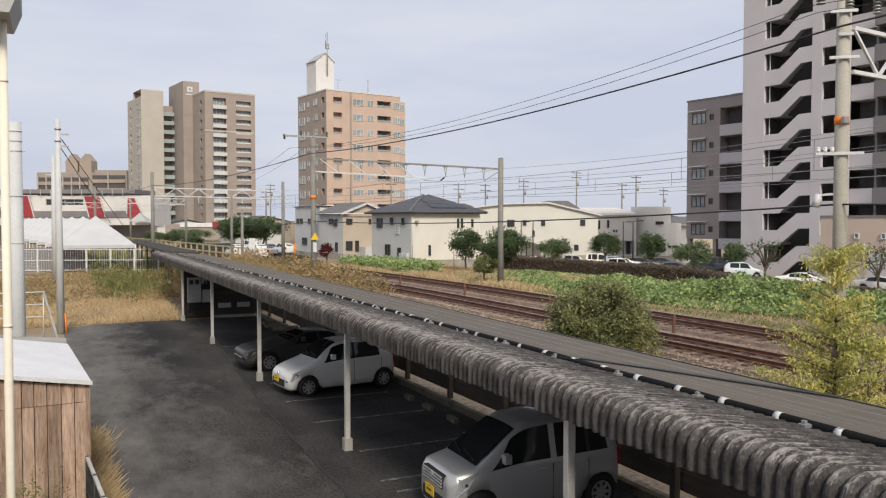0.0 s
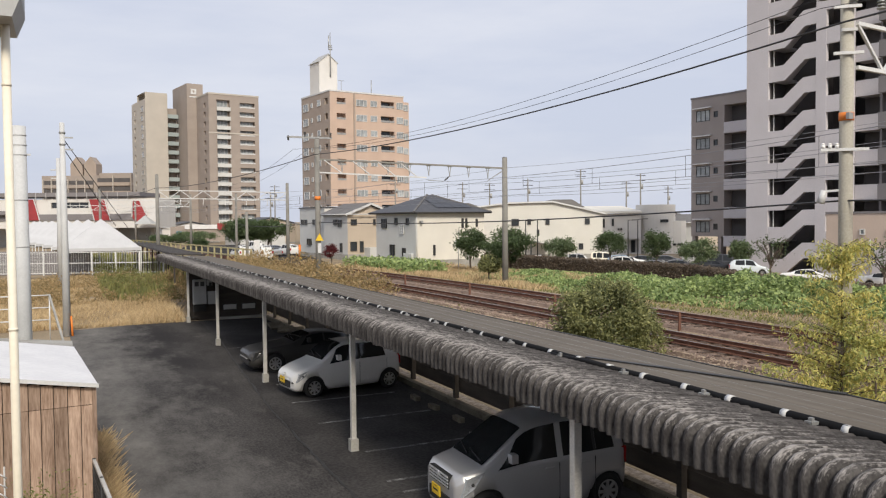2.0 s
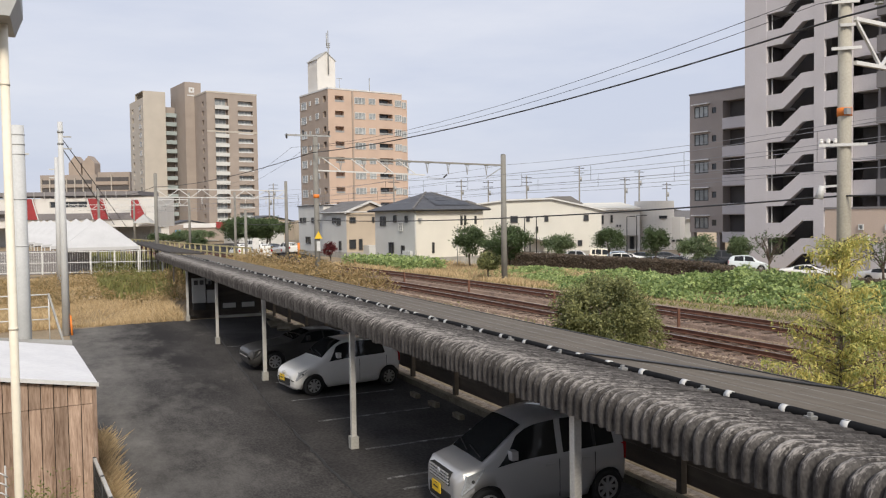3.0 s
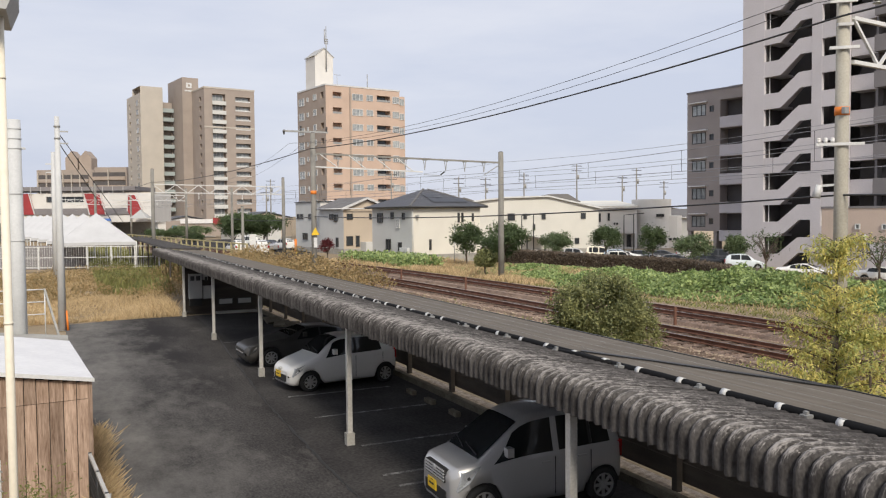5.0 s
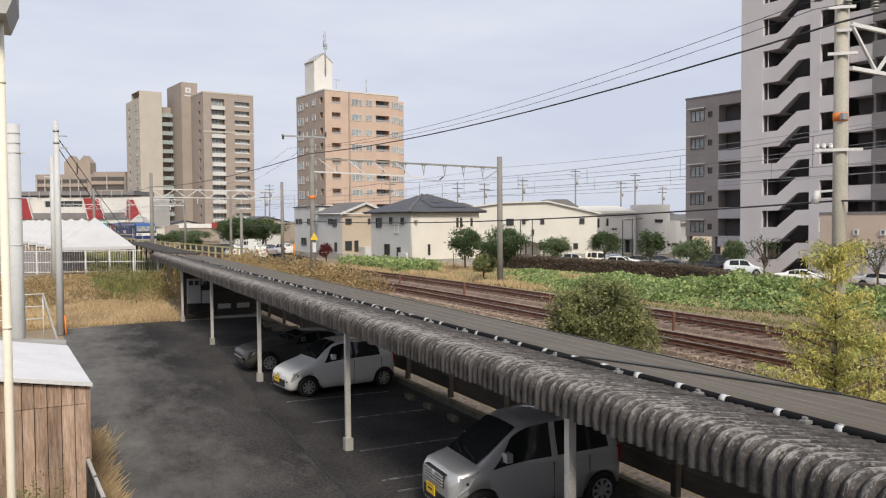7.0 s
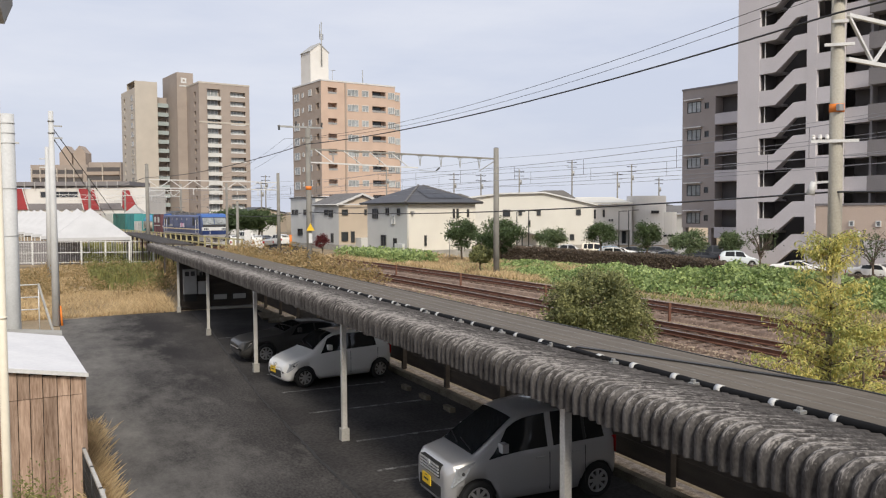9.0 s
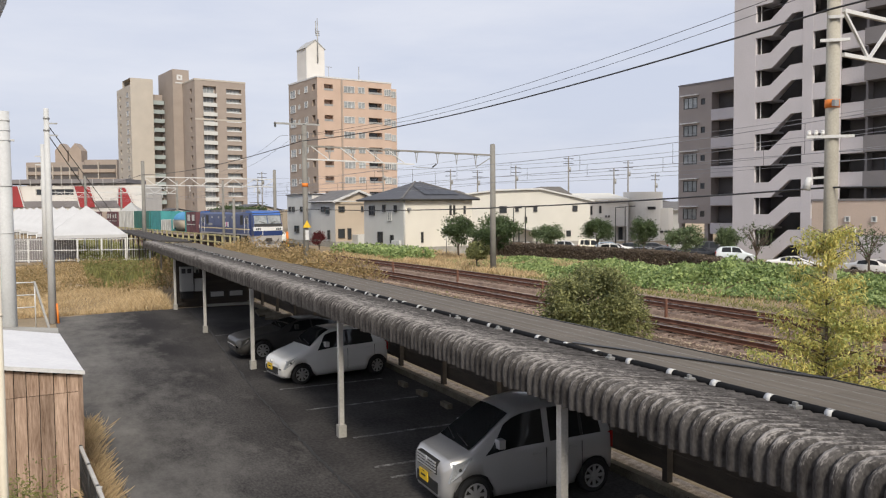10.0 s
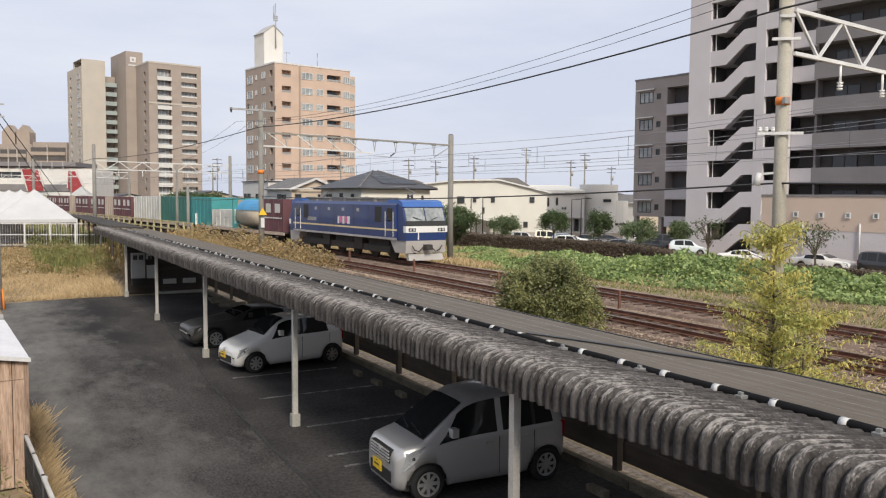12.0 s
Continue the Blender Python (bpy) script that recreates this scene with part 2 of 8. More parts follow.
G_PALETREE = LEAF("olive_tree_leaf", (0.20, 0.26, 0.13), (0.06, 0.09, 0.04))
G_RED = LEAF("maroon_leaf", (0.20, 0.035, 0.04), (0.07, 0.015, 0.018))
G_WEED = LEAF("autumn_weed_leaf", (0.50, 0.36, 0.18), (0.16, 0.13, 0.055))
G_DRY = LEAF("dry_grass_blade", (0.70, 0.54, 0.32), (0.34, 0.245, 0.13), 0.8)
G_GRASS = LEAF("green_grass_blade", (0.30, 0.29, 0.10), (0.11, 0.13, 0.045), 0.7)
GLASS = PANE("window_glass", (0.04, 0.045, 0.05))
GLASSDAY = M("curtained_window_glass", (0.42, 0.44, 0.44), (0.16, 0.18, 0.19), 0.12, 0.9, 5, 0.0, rnd=0.3)
CARGLASS = PANE("car_glass", (0.016, 0.018, 0.019), 0.04, 0.42)
FRAMEW = M("white_window_frame", (0.66, 0.66, 0.65), None, 0.5, 2, 20, 0.03)
FRAMED = M("dark_window_frame", (0.05, 0.05, 0.05), None, 0.5, 2, 20, 0.03)
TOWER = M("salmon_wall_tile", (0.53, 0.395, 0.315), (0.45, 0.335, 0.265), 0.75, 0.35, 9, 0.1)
# salmon wall's shaded side, put into a darker browner colour
TOWERSIDE = M("shaded_brown_tile", (0.36, 0.295, 0.245), (0.29, 0.235, 0.195), 0.75, 0.35, 9, 0.1)
TWIN = M("taupe_wall_tile", (0.335, 0.285, 0.245), (0.28, 0.235, 0.205), 0.75, 0.3, 8, 0.1)
TWINPALE = M("pale_beige_wall", (0.47, 0.43, 0.375), (0.41, 0.375, 0.33), 0.8, 0.3, 8, 0.1)
STAIRWALL = M("pale_mauve_render", (0.565, 0.535, 0.555), (0.485, 0.46, 0.475), 0.85, 0.3, 8, 0.1)
WINGWALL = M("grey_brown_tile", (0.345, 0.305, 0.285), (0.285, 0.25, 0.235), 0.8, 0.4, 12, 0.15)
DARKPARAPET = M("dark_grey_render", (0.215, 0.20, 0.205), (0.17, 0.16, 0.163), 0.85, 0.4, 10, 0.1)
# dark tone stands in for the shade inside stairwells and balconies
RECESS = M("recess_shade", (0.10, 0.092, 0.092), (0.07, 0.064, 0.064), 0.85, 0.5, 10, 0.1)
BEIGEWALL = M("pinkish_beige_render", (0.56, 0.445, 0.37), (0.48, 0.385, 0.32), 0.85, 0.4, 10, 0.1)
WHITEWALL = M("white_render", (0.66, 0.64, 0.605), (0.58, 0.56, 0.53), 0.85, 0.4, 10, 0.08)
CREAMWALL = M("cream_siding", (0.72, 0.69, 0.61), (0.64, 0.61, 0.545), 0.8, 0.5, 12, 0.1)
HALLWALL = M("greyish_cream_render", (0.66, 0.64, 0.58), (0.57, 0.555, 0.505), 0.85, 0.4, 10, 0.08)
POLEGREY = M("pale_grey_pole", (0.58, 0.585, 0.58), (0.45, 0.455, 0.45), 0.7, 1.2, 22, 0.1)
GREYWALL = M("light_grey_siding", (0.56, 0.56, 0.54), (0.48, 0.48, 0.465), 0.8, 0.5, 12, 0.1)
TANWALL = M("tan_siding", (0.50, 0.42, 0.33), (0.43, 0.36, 0.285), 0.8, 0.5, 12, 0.1)
ROOFTILE = M("slate_blue_roof", (0.085, 0.088, 0.10), (0.05, 0.052, 0.06), 0.6, 1.2, 8, 0.4, stretch=(1, 6, 1))
ROOFPV = M("rooftop_panel_glass", (0.035, 0.037, 0.045), (0.022, 0.024, 0.03), 0.35, 2, 20, 0.0)
ROOFGREY = M("grey_roofing", (0.17, 0.16, 0.155), (0.11, 0.105, 0.10), 0.7, 1, 10, 0.2)
REDPANEL = M("dark_red_panel", (0.34, 0.035, 0.04), (0.24, 0.03, 0.032), 0.6, 0.5, 8, 0.1)
ORANGE = M("orange_guard", (0.85, 0.25, 0.03), (0.65, 0.18, 0.03), 0.6, 4, 30, 0.05)
YELLOW = M("sign_yellow", (0.8, 0.55, 0.03), (0.7, 0.45, 0.03), 0.5, 4, 30, 0.02)
WIRE = M("wire", (0.04, 0.04, 0.045), (0.03, 0.03, 0.03), 0.6, 4, 30, 0.0)
THINWIRE = M("thin_grey_wire", (0.30, 0.30, 0.32), (0.22, 0.22, 0.24), 0.6, 4, 30, 0.0)
TRUSSPAINT = M("pale_truss_paint", (0.66, 0.66, 0.65), (0.50, 0.50, 0.49), 0.6, 2, 20, 0.05)
PORCELAIN = M("insulator_porcelain", (0.78, 0.77, 0.75), (0.68, 0.67, 0.65), 0.25, 4, 30, 0.0)
SILVER = M("silver_car_paint", (0.50, 0.495, 0.49), (0.46, 0.455, 0.45), 0.36, 1, 60, 0.0, metal=0.4, coat=0.7)
CARWHITE = M("white_car_paint", (0.78, 0.77, 0.74), (0.73, 0.72, 0.69), 0.35, 1, 40, 0.0, coat=0.8)
CARDARK = M("black_car_paint", (0.022, 0.022, 0.024), (0.016, 0.016, 0.018), 0.3, 1, 40, 0.0, coat=0.9)
CARPALE = M("icy_white_car_paint", (0.66, 0.72, 0.76), (0.6, 0.66, 0.7), 0.35, 1, 40, 0.0, coat=0.8)
CARDUSTY = M("dusty_black_car_paint", (0.05, 0.047, 0.043), (0.022, 0.021, 0.02), 0.5, 1.4, 40, 0.0, coat=0.3)
CARBLUE = M("pale_blue_car_paint", (0.36, 0.45, 0.52), (0.33, 0.41, 0.48), 0.35, 1, 40, 0.0, coat=0.8)
TYRE = M("tyre_rubber", (0.02, 0.02, 0.02), (0.012, 0.012, 0.012), 0.85, 6, 40, 0.2)
RIM = M("alloy_rim", (0.48, 0.48, 0.48), (0.36, 0.36, 0.36), 0.4, 6, 40, 0.0, metal=0.5)
CHROME = M("chrome_trim", (0.78, 0.78, 0.78), (0.68, 0.68, 0.68), 0.28, 6, 40, 0.0, metal=0.55)
LAMPGLASS = M("headlamp_lens", (0.46, 0.48, 0.50), (0.30, 0.31, 0.32), 0.55, 26, 60, 0.0, spec=0.12)
DARKTRIM = M("black_plastic", (0.025, 0.025, 0.025), (0.015, 0.015, 0.015), 0.6, 6, 40, 0.1)
TAILRED = M("tail_lamp_red", (0.35, 0.01, 0.01), None, 0.2, 6, 40, 0.0)
LOCOBLUE = M("loco_blue_paint", (0.022, 0.05, 0.175), (0.014, 0.033, 0.12), 0.4, 0.7, 14, 0.03, coat=0.3)
LOCOROOF = M("loco_light_blue_paint", (0.05, 0.14, 0.42), (0.04, 0.11, 0.33), 0.45, 0.7, 14, 0.03)
LOCOWHITE = M("loco_white_paint", (0.74, 0.74, 0.74), (0.62, 0.62, 0.61), 0.5, 0.9, 14, 0.05)
LOCOGREY = M("loco_skirt_grey", (0.46, 0.44, 0.42), (0.33, 0.31, 0.295), 0.6, 0.9, 14, 0.1)
LOCOSTRIPE = M("loco_cream_stripe", (0.72, 0.60, 0.33), (0.62, 0.5, 0.27), 0.5, 2, 20, 0.02)
BOGIE = M("bogie_grime", (0.06, 0.052, 0.046), (0.03, 0.026, 0.023), 0.85, 2, 20, 0.3)
ROOFGEAR = M("roof_equipment_grey", (0.20, 0.19, 0.18), (0.12, 0.115, 0.11), 0.7, 2, 20, 0.2)
BOXMAROON = M("maroon_container_paint", (0.15, 0.06, 0.07), (0.085, 0.035, 0.042), 0.7, 0.8, 12, 0.1)
BOXTEAL = M("teal_container_paint", (0.055, 0.29, 0.29), (0.035, 0.19, 0.20), 0.65, 0.8, 12, 0.1)
BOXGREEN = M("dark_green_container_paint", (0.035, 0.16, 0.13), (0.025, 0.11, 0.09), 0.6, 0.8, 12, 0.1)
BOXWHITE = M("white_container_paint", (0.62, 0.62, 0.58), (0.48, 0.47, 0.43), 0.6, 0.8, 12, 0.1)
BOXBEIGE = M("beige_container_paint", (0.50, 0.41, 0.33), (0.40, 0.32, 0.26), 0.6, 0.8, 12, 0.1)
TANKBLUE = M("blue_tank_cover", (0.06, 0.30, 0.55), (0.05, 0.23, 0.44), 0.5, 1, 12, 0.1)
TANKCREAM = M("cream_tank_shell", (0.60, 0.53, 0.42), (0.50, 0.43, 0.33), 0.45, 1, 12, 0.1)
PINK = M("pink_lettering", (0.75, 0.16, 0.40), None, 0.5, 4, 30, 0.0)


# ---------------------------------------------------------------- mesh helpers
def quad(bm, pts):
    return bm.faces.new([bm.verts.new(p) for p in pts])


def box(bm, x0, x1, y0, y1, z0, z1):
    v = [bm.verts.new((x, y, z)) for z in (z0, z1) for x, y in ((x0, y0), (x1, y0), (x1, y1), (x0, y1))]
    for f in ((3, 2, 1, 0), (4, 5, 6, 7), (0, 1, 5, 4), (1, 2, 6, 5), (2, 3, 7, 6), (3, 0, 4, 7)):
        bm.faces.new([v[i] for i in f])


def rod(bm, a, b, r0, r1=None, n=8, caps=True):
    a, b = Vector(a), Vector(b)
    r1 = r0 if r1 is None else r1
    d = (b - a).normalized()
    s = d.cross(Vector((0, 0, 1)) if abs(d.z) < 0.95 else Vector((1, 0, 0))).normalized()
    u = s.cross(d)
    rings = [[bm.verts.new(p + (s * math.cos(t) + u * math.sin(t)) * r) for t in (2 * math.pi * i / n for i in range(n))]
             for p, r in ((a, r0), (b, r1))]
    for i in range(n):
        f = bm.faces.new((rings[0][i], rings[0][(i + 1) % n], rings[1][(i + 1) % n], rings[1][i]))
        f.smooth = n > 6
    if caps:
        bm.faces.new(rings[0][::-1])
        bm.faces.new(rings[1])


def pipe(bm, pts, r, n=8):
    """One unbroken round pipe through all the points."""
    pts = [Vector(p) for p in pts]
    rings = []
    for i, p in enumerate(pts):
        d = (pts[min(i + 1, len(pts) - 1)] - pts[max(i - 1, 0)]).normalized()
        s = d.cross(Vector((0, 0, 1)) if abs(d.z) < 0.95 else Vector((1, 0, 0))).normalized()
        u = s.cross(d)
        rings.append([bm.verts.new(p + (s * math.cos(t) + u * math.sin(t)) * r) for t in (2 * math.pi * k / n for k in range(n))])
    for a, b in zip(rings, rings[1:]):
        for i in range(n):
            f = bm.faces.new((a[i], a[(i + 1) % n], b[(i + 1) % n], b[i]))
            f.smooth = True
    bm.faces.new(rings[0][::-1])
    bm.faces.new(rings[-1])


def beam(bm, a, b, w, h):
    """A square bar from a to b."""
    a, b = Vector(a), Vector(b)
    d = (b - a).normalized()
    s = d.cross(Vector((0, 0, 1)) if abs(d.z) < 0.95 else Vector((1, 0, 0))).normalized()
    u = s.cross(d)
    r = [[bm.verts.new(p + s * w * i / 2 + u * h * j / 2) for i, j in ((-1, -1), (1, -1), (1, 1), (-1, 1))] for p in (a, b)]
    for i in range(4):
        bm.faces.new((r[0][i], r[0][(i + 1) % 4], r[1][(i + 1) % 4], r[1][i]))
    bm.faces.new(r[0][::-1])
    bm.faces.new(r[1])


def prism(bm, pts, axis, a, b):
    """A flat outline, given in the two axes other than the one named, carried from a to b along it."""
    def at(p, w):
        return {"x": (w, p[0], p[1]), "y": (p[0], w, p[1]), "z": (p[0], p[1], w)}[axis]
    r = [[bm.verts.new(at(p, w)) for p in pts] for w in (a, b)]
    n = len(pts)
    for i in range(n):
        bm.faces.new((r[0][i], r[0][(i + 1) % n], r[1][(i + 1) % n], r[1][i]))
    bm.faces.new(r[0][::-1])
    bm.faces.new(r[1])


def mesh(name, bm, material, bevel=0.0, smooth=False):
    if bevel:
        sharp = [e for e in bm.edges if len(e.link_faces) == 2 and e.calc_face_angle(0) > 0.6]
        bmesh.ops.bevel(bm, geom=sharp, offset=bevel, segments=2, affect="EDGES", profile=0.6, clamp_overlap=True)
    bmesh.ops.recalc_face_normals(bm, faces=bm.faces)
    me = bpy.data.meshes.new(name)
    if smooth:
        for f in bm.faces:
            f.smooth = True
    bm.to_mesh(me)
    bm.free()
    me.materials.append(material)
    return me


def part(name, bm, material, parent, label="", bevel=0.0, smooth=False, m=None):
    me = bm if isinstance(bm, bpy.types.Mesh) else mesh(name, bm, material, bevel, smooth)
    ob = new(name, me)
    ob.parent = parent
    if m is not None:
        ob.matrix_basis = m
    if label:
        ob["label"] = label
    return ob


def thing(name, m, label, category, group="", kind=""):
    ob = new(name)
    ob.empty_display_size = 0.3
    ob.matrix_basis = m
    return tagged(ob, label, category, group, kind)


def single(name, bm, material, label, category, group="", kind="", m=None, bevel=0.0, smooth=False):
    ob = part(name, bm, material, None, "", bevel, smooth, m)
    return tagged(ob, label, category, group, kind)


def sheet(name, verts, faces, material):
    me = bpy.data.meshes.new(name)
    me.from_pydata(verts, [], faces)
    me.materials.append(material)
    return me


def BM():
    return bmesh.new()


def track_shift(y):
    """How far the railway has bent away from its straight part."""
    if y < 30:
        return 0.0
    return -0.128 * (y - 30) ** 2 / 70 if y < 65 else -2.24 - 0.128 * (y - 65)


NEAR_TRACK, FAR_TRACK, RAIL_Z = 18.0, 22.0, 1.0


def ground_z(x, y):
    x = x - track_shift(y)
    k = [(-60, 0.0), (9.6, 0.0), (11.5, 0.25), (15.5, 0.62), (16.2, 0.70), (24.2, 0.70), (26.5, 0.55), (32, 0.6), (38, 0.45), (46, -0.05), (54, -0.3), (400, -0.3)]
    for (x0, z0), (x1, z1) in zip(k, k[1:]):
        if x <= x1:
            return z0 + (z1 - z0) * max(0.0, (x - x0)) / (x1 - x0)
    return -0.3


# ---------------------------------------------------------------- ground
def build_ground():
    xs = [-3000, -800, -300, -120, -60, -30, -12, -4, 3, 9.6] + [9.6 + 0.8 * i for i in range(1, 40)] + [45, 60, 90, 150, 300, 900, 3000]
    ys = [-2000, -300, -60] + [-20 + 4 * i for i in range(40)] + [150, 180, 220, 280, 360, 600, 1200, 4500]
    verts, faces = [], []
    for y in ys:
        for x in xs:
            bump = 0.05 * noise.noise((x * 0.4, y * 0.4, 0)) if 10 < x < 60 else 0.0
            verts.append((x, y, ground_z(x, y) + bump - 0.02))
    w = len(xs)
    for j in range(len(ys) - 1):
        for i in range(w - 1):
            faces.append((j * w + i, j * w + i + 1, (j + 1) * w + i + 1, (j + 1) * w + i))
    g = new("ground", sheet("ground", verts, faces, EARTH))
    tagged(g, "dry brown earth and stubble reaching to the horizon", "ground", "", "structure")
    # asphalt yard
    bm = BM()
    outline = [(0.9, -12), (9.7, -12), (9.7, 40.2), (3.5, 40.6), (0.2, 39.6), (0.3, 34), (0.55, 24), (0.75, 18), (1.1, 14)]
    prism(bm, outline, "z", -0.2, 0.012)
    single("parking_lot", bm, ASPHALT, "dark worn asphalt of a car park with pale dusty patches", "asphalt", "", "structure")
    # bays drawn darker than the yard to carry the carport's shade
    bm = BM()
    prism(bm, [(4.4, -12), (9.68, -12), (9.68, 40.15), (5.9, 40.3), (5.75, 33.5), (5.2, 27), (4.72, 20.2), (4.55, 15), (4.45, 10)], "z", -0.1, 0.016)
    single("parking_bays", bm, BAYASPHALT, "asphalt of the parking bays, darkened for the carport's shade", "asphalt", "", "structure")
    bm = BM()
    prism(bm, [(17.0, 84), (24.5, 80), (27.0, 96), (26.0, 118), (34, 150), (20, 150), (13.5, 112)], "z", 0.2, 0.62)
    single("side_street", bm, BAYASPHALT, "grey asphalt side street with parked vans", "road", "", "structure")
    # painted bay lines and a tar seam on the asphalt
    for y, x0, x1 in ((13.05, 5.35, 5.9), (13.72, 5.3, 6.5), (15.7, 5.6, 8.4), (18.42, 5.4, 8.3), (20.85, 5.4, 8.3), (23.4, 5.6, 8.3), (28.4, 5.6, 8.2), (31.0, 5.6, 8.2), (8.4, 5.5, 8.3)):
        bm = BM()
        n = 9
        for i in range(n):
            a, b = x0 + (x1 - x0) * i / n, x0 + (x1 - x0) * (i + 1) / n
            box(bm, a, b, y - 0.045, y + 0.045, 0.014, 0.020)
        single("bay_line", bm, LINEPAINT, "worn white painted parking bay line on asphalt", "road marking", "bay lines", "structure")
    bm = BM()
    pts = [(5.75, 33.5), (5.2, 27), (4.72, 20.2), (4.55, 15), (4.45, 10), (4.4, 4)]
    rnd, edge = random.Random(77), []
    for (x0, y0), (x1, y1) in zip(pts, pts[1:]):
        for k in range(24):
            w, d = rnd.uniform(0.012, 0.04), rnd.gauss(0, 0.012)
            x, y = x0 + (x1 - x0) * k / 24 + d, y0 + (y1 - y0) * k / 24
            edge.append((bm.verts.new((x - w, y, 0.021)), bm.verts.new((x + w, y, 0.021))))
    for a, b in zip(edge, edge[1:]):
        bm.faces.new((a[0], a[1], b[1], b[0]))
    single("tar_seam", bm, TARPATCH, "black tar seam running along the asphalt", "road seam", "", "structure")


# ---------------------------------------------------------------- railway
def ribbon(profile, x, z, y0, y1, step, material, name):
    """A profile (across, up) carried along the bending line of the railway."""
    ys, verts, faces = [], [], []
    y = y0
    while y < y1 + 0.01:
        ys.append(y)
        y += step if y > -20 and y < 140 else step * 4
    n = len(profile)
    for y in ys:
        for px_, pz in profile:
            verts.append((x + track_shift(y) + px_, y, z + pz))
    for j in range(len(ys) - 1):
        for i in range(n):
            faces.append((j * n + i, j * n + (i + 1) % n, (j + 1) * n + (i + 1) % n, (j + 1) * n + i))
    return sheet(name, verts, faces, material)


def build_railway():
    bed = [(-2.0, -0.62), (-1.45, -0.2), (1.45, -0.2), (2.0, -0.62)]
    for x, nm in ((NEAR_TRACK, "near"), (FAR_TRACK, "far")):
        tr = thing("railway_track", pose(0, 0, 0), "rusty railway track on timber sleepers and brown ballast", "railway track", "railway tracks", "structure")
        part("ballast_bed", ribbon(bed, x, RAIL_Z, -60, 480, 2.0, BALLAST, "ballast_bed"), BALLAST, tr)
        web = [(-0.06, -0.153), (0.06, -0.153), (0.06, -0.125), (0.012, -0.11), (0.012, -0.04), (0.033, -0.03), (0.033, -0.004), (-0.033, -0.004), (-0.033, -0.03), (-0.012, -0.04), (-0.012, -0.11), (-0.06, -0.125)]
        head = [(-0.026, -0.004), (0.026, -0.004), (0.024, 0.0), (-0.024, 0.0)]
        for s in (-0.565, 0.565):
            r = part("rail", ribbon(web, x + s, RAIL_Z, -60, 480, 2.0, RUST, "rail"), RUST, tr)
            part("rail_head", ribbon(head, x + s, RAIL_Z, -60, 480, 2.0, RAILTOP, "rail_head"), RAILTOP, r, "bright worn rail head")
        bm = BM()
        box(bm, -1.05, 1.05, -0.11, 0.11, -0.16, -0.02)
        me = mesh("sleeper", bm, SLEEPER, 0.012)
        y = -8.0
        while y < 92:
            a = math.atan2(track_shift(y + 0.5) - track_shift(y - 0.5), 1.0)
            part("sleeper", me, SLEEPER, tr, m=pose(x + track_shift(y), y, RAIL_Z - 0.155, 0, random.uniform(-0.4, 0.4), -math.degrees(a)))
            y += 0.64
    # loose stones
    rnd = random.Random(4)
    for nm, x0, x1, count, mat_, lab in (("ballast_stones", 16.4, 24.6, 30000, STONE, "loose rust-brown crushed ballast stones round the tracks"),
                                         ("edge_gravel", 14.6, 16.7, 15000, GRAVEL, "pale gravel mixed with fallen leaves beside the near track")):
        verts, faces = [], []
        for i in range(count):
            y = 6 + 60 * rnd.random() ** 1.7
            x = rnd.uniform(x0, x1)
            k = min(abs(x - NEAR_TRACK), abs(x - FAR_TRACK))
            z = RAIL_Z - 0.2 if k < 1.45 else max(ground_z(x, 0), RAIL_Z - 0.2 - (k - 1.45) * 0.75)
            s = rnd.uniform(0.02, 0.055)
            b = len(verts)
            cx, cy = x + track_shift(y), y
            for dx, dy, dz in ((1, 0, 0), (-1, 0, 0), (0, 1, 0), (0, -1, 0), (0, 0, 1)):
                verts.append((cx + dx * s * rnd.uniform(0.7, 1.3), cy + dy * s * rnd.uniform(0.7, 1.3), z + dz * s * rnd.uniform(0.5, 1.0) + rnd.uniform(-0.2, 0.2) * s))
            faces += [(b, b + 2, b + 4), (b + 2, b + 1, b + 4), (b + 1, b + 3, b + 4), (b + 3, b, b + 4)]
        st = new(nm, sheet(nm, verts, faces, mat_))
        tagged(st, lab, "ballast", "", "stuff")
    # rusty marker stakes between the tracks
    for i in range(7):
        y = 6.4 + 8.2 * i
        bm = BM()
        box(bm, -0.05, 0.05, -0.03, 0.03, 0, 0.72)
        x = 20.25 + track_shift(y)
        z = ground_z(20.25, 0) - 0.05
        single("track_marker", bm, RUST, "short rusty steel stake standing in ballast between the tracks", "marker post", "track markers", m=pose(x, y, z, 0, 0, 0), bevel=0.008)


# ---------------------------------------------------------------- carport
CP_Y0, CP_Y1 = -6.0, 52.0
ROOF = [(5.20, 2.53), (5.195, 2.66), (5.20, 2.76), (5.235, 2.83), (5.30, 2.875), (5.40, 2.895), (5.60, 2.875), (6.2, 2.785), (7.2, 2.615), (8.9, 2.40)]


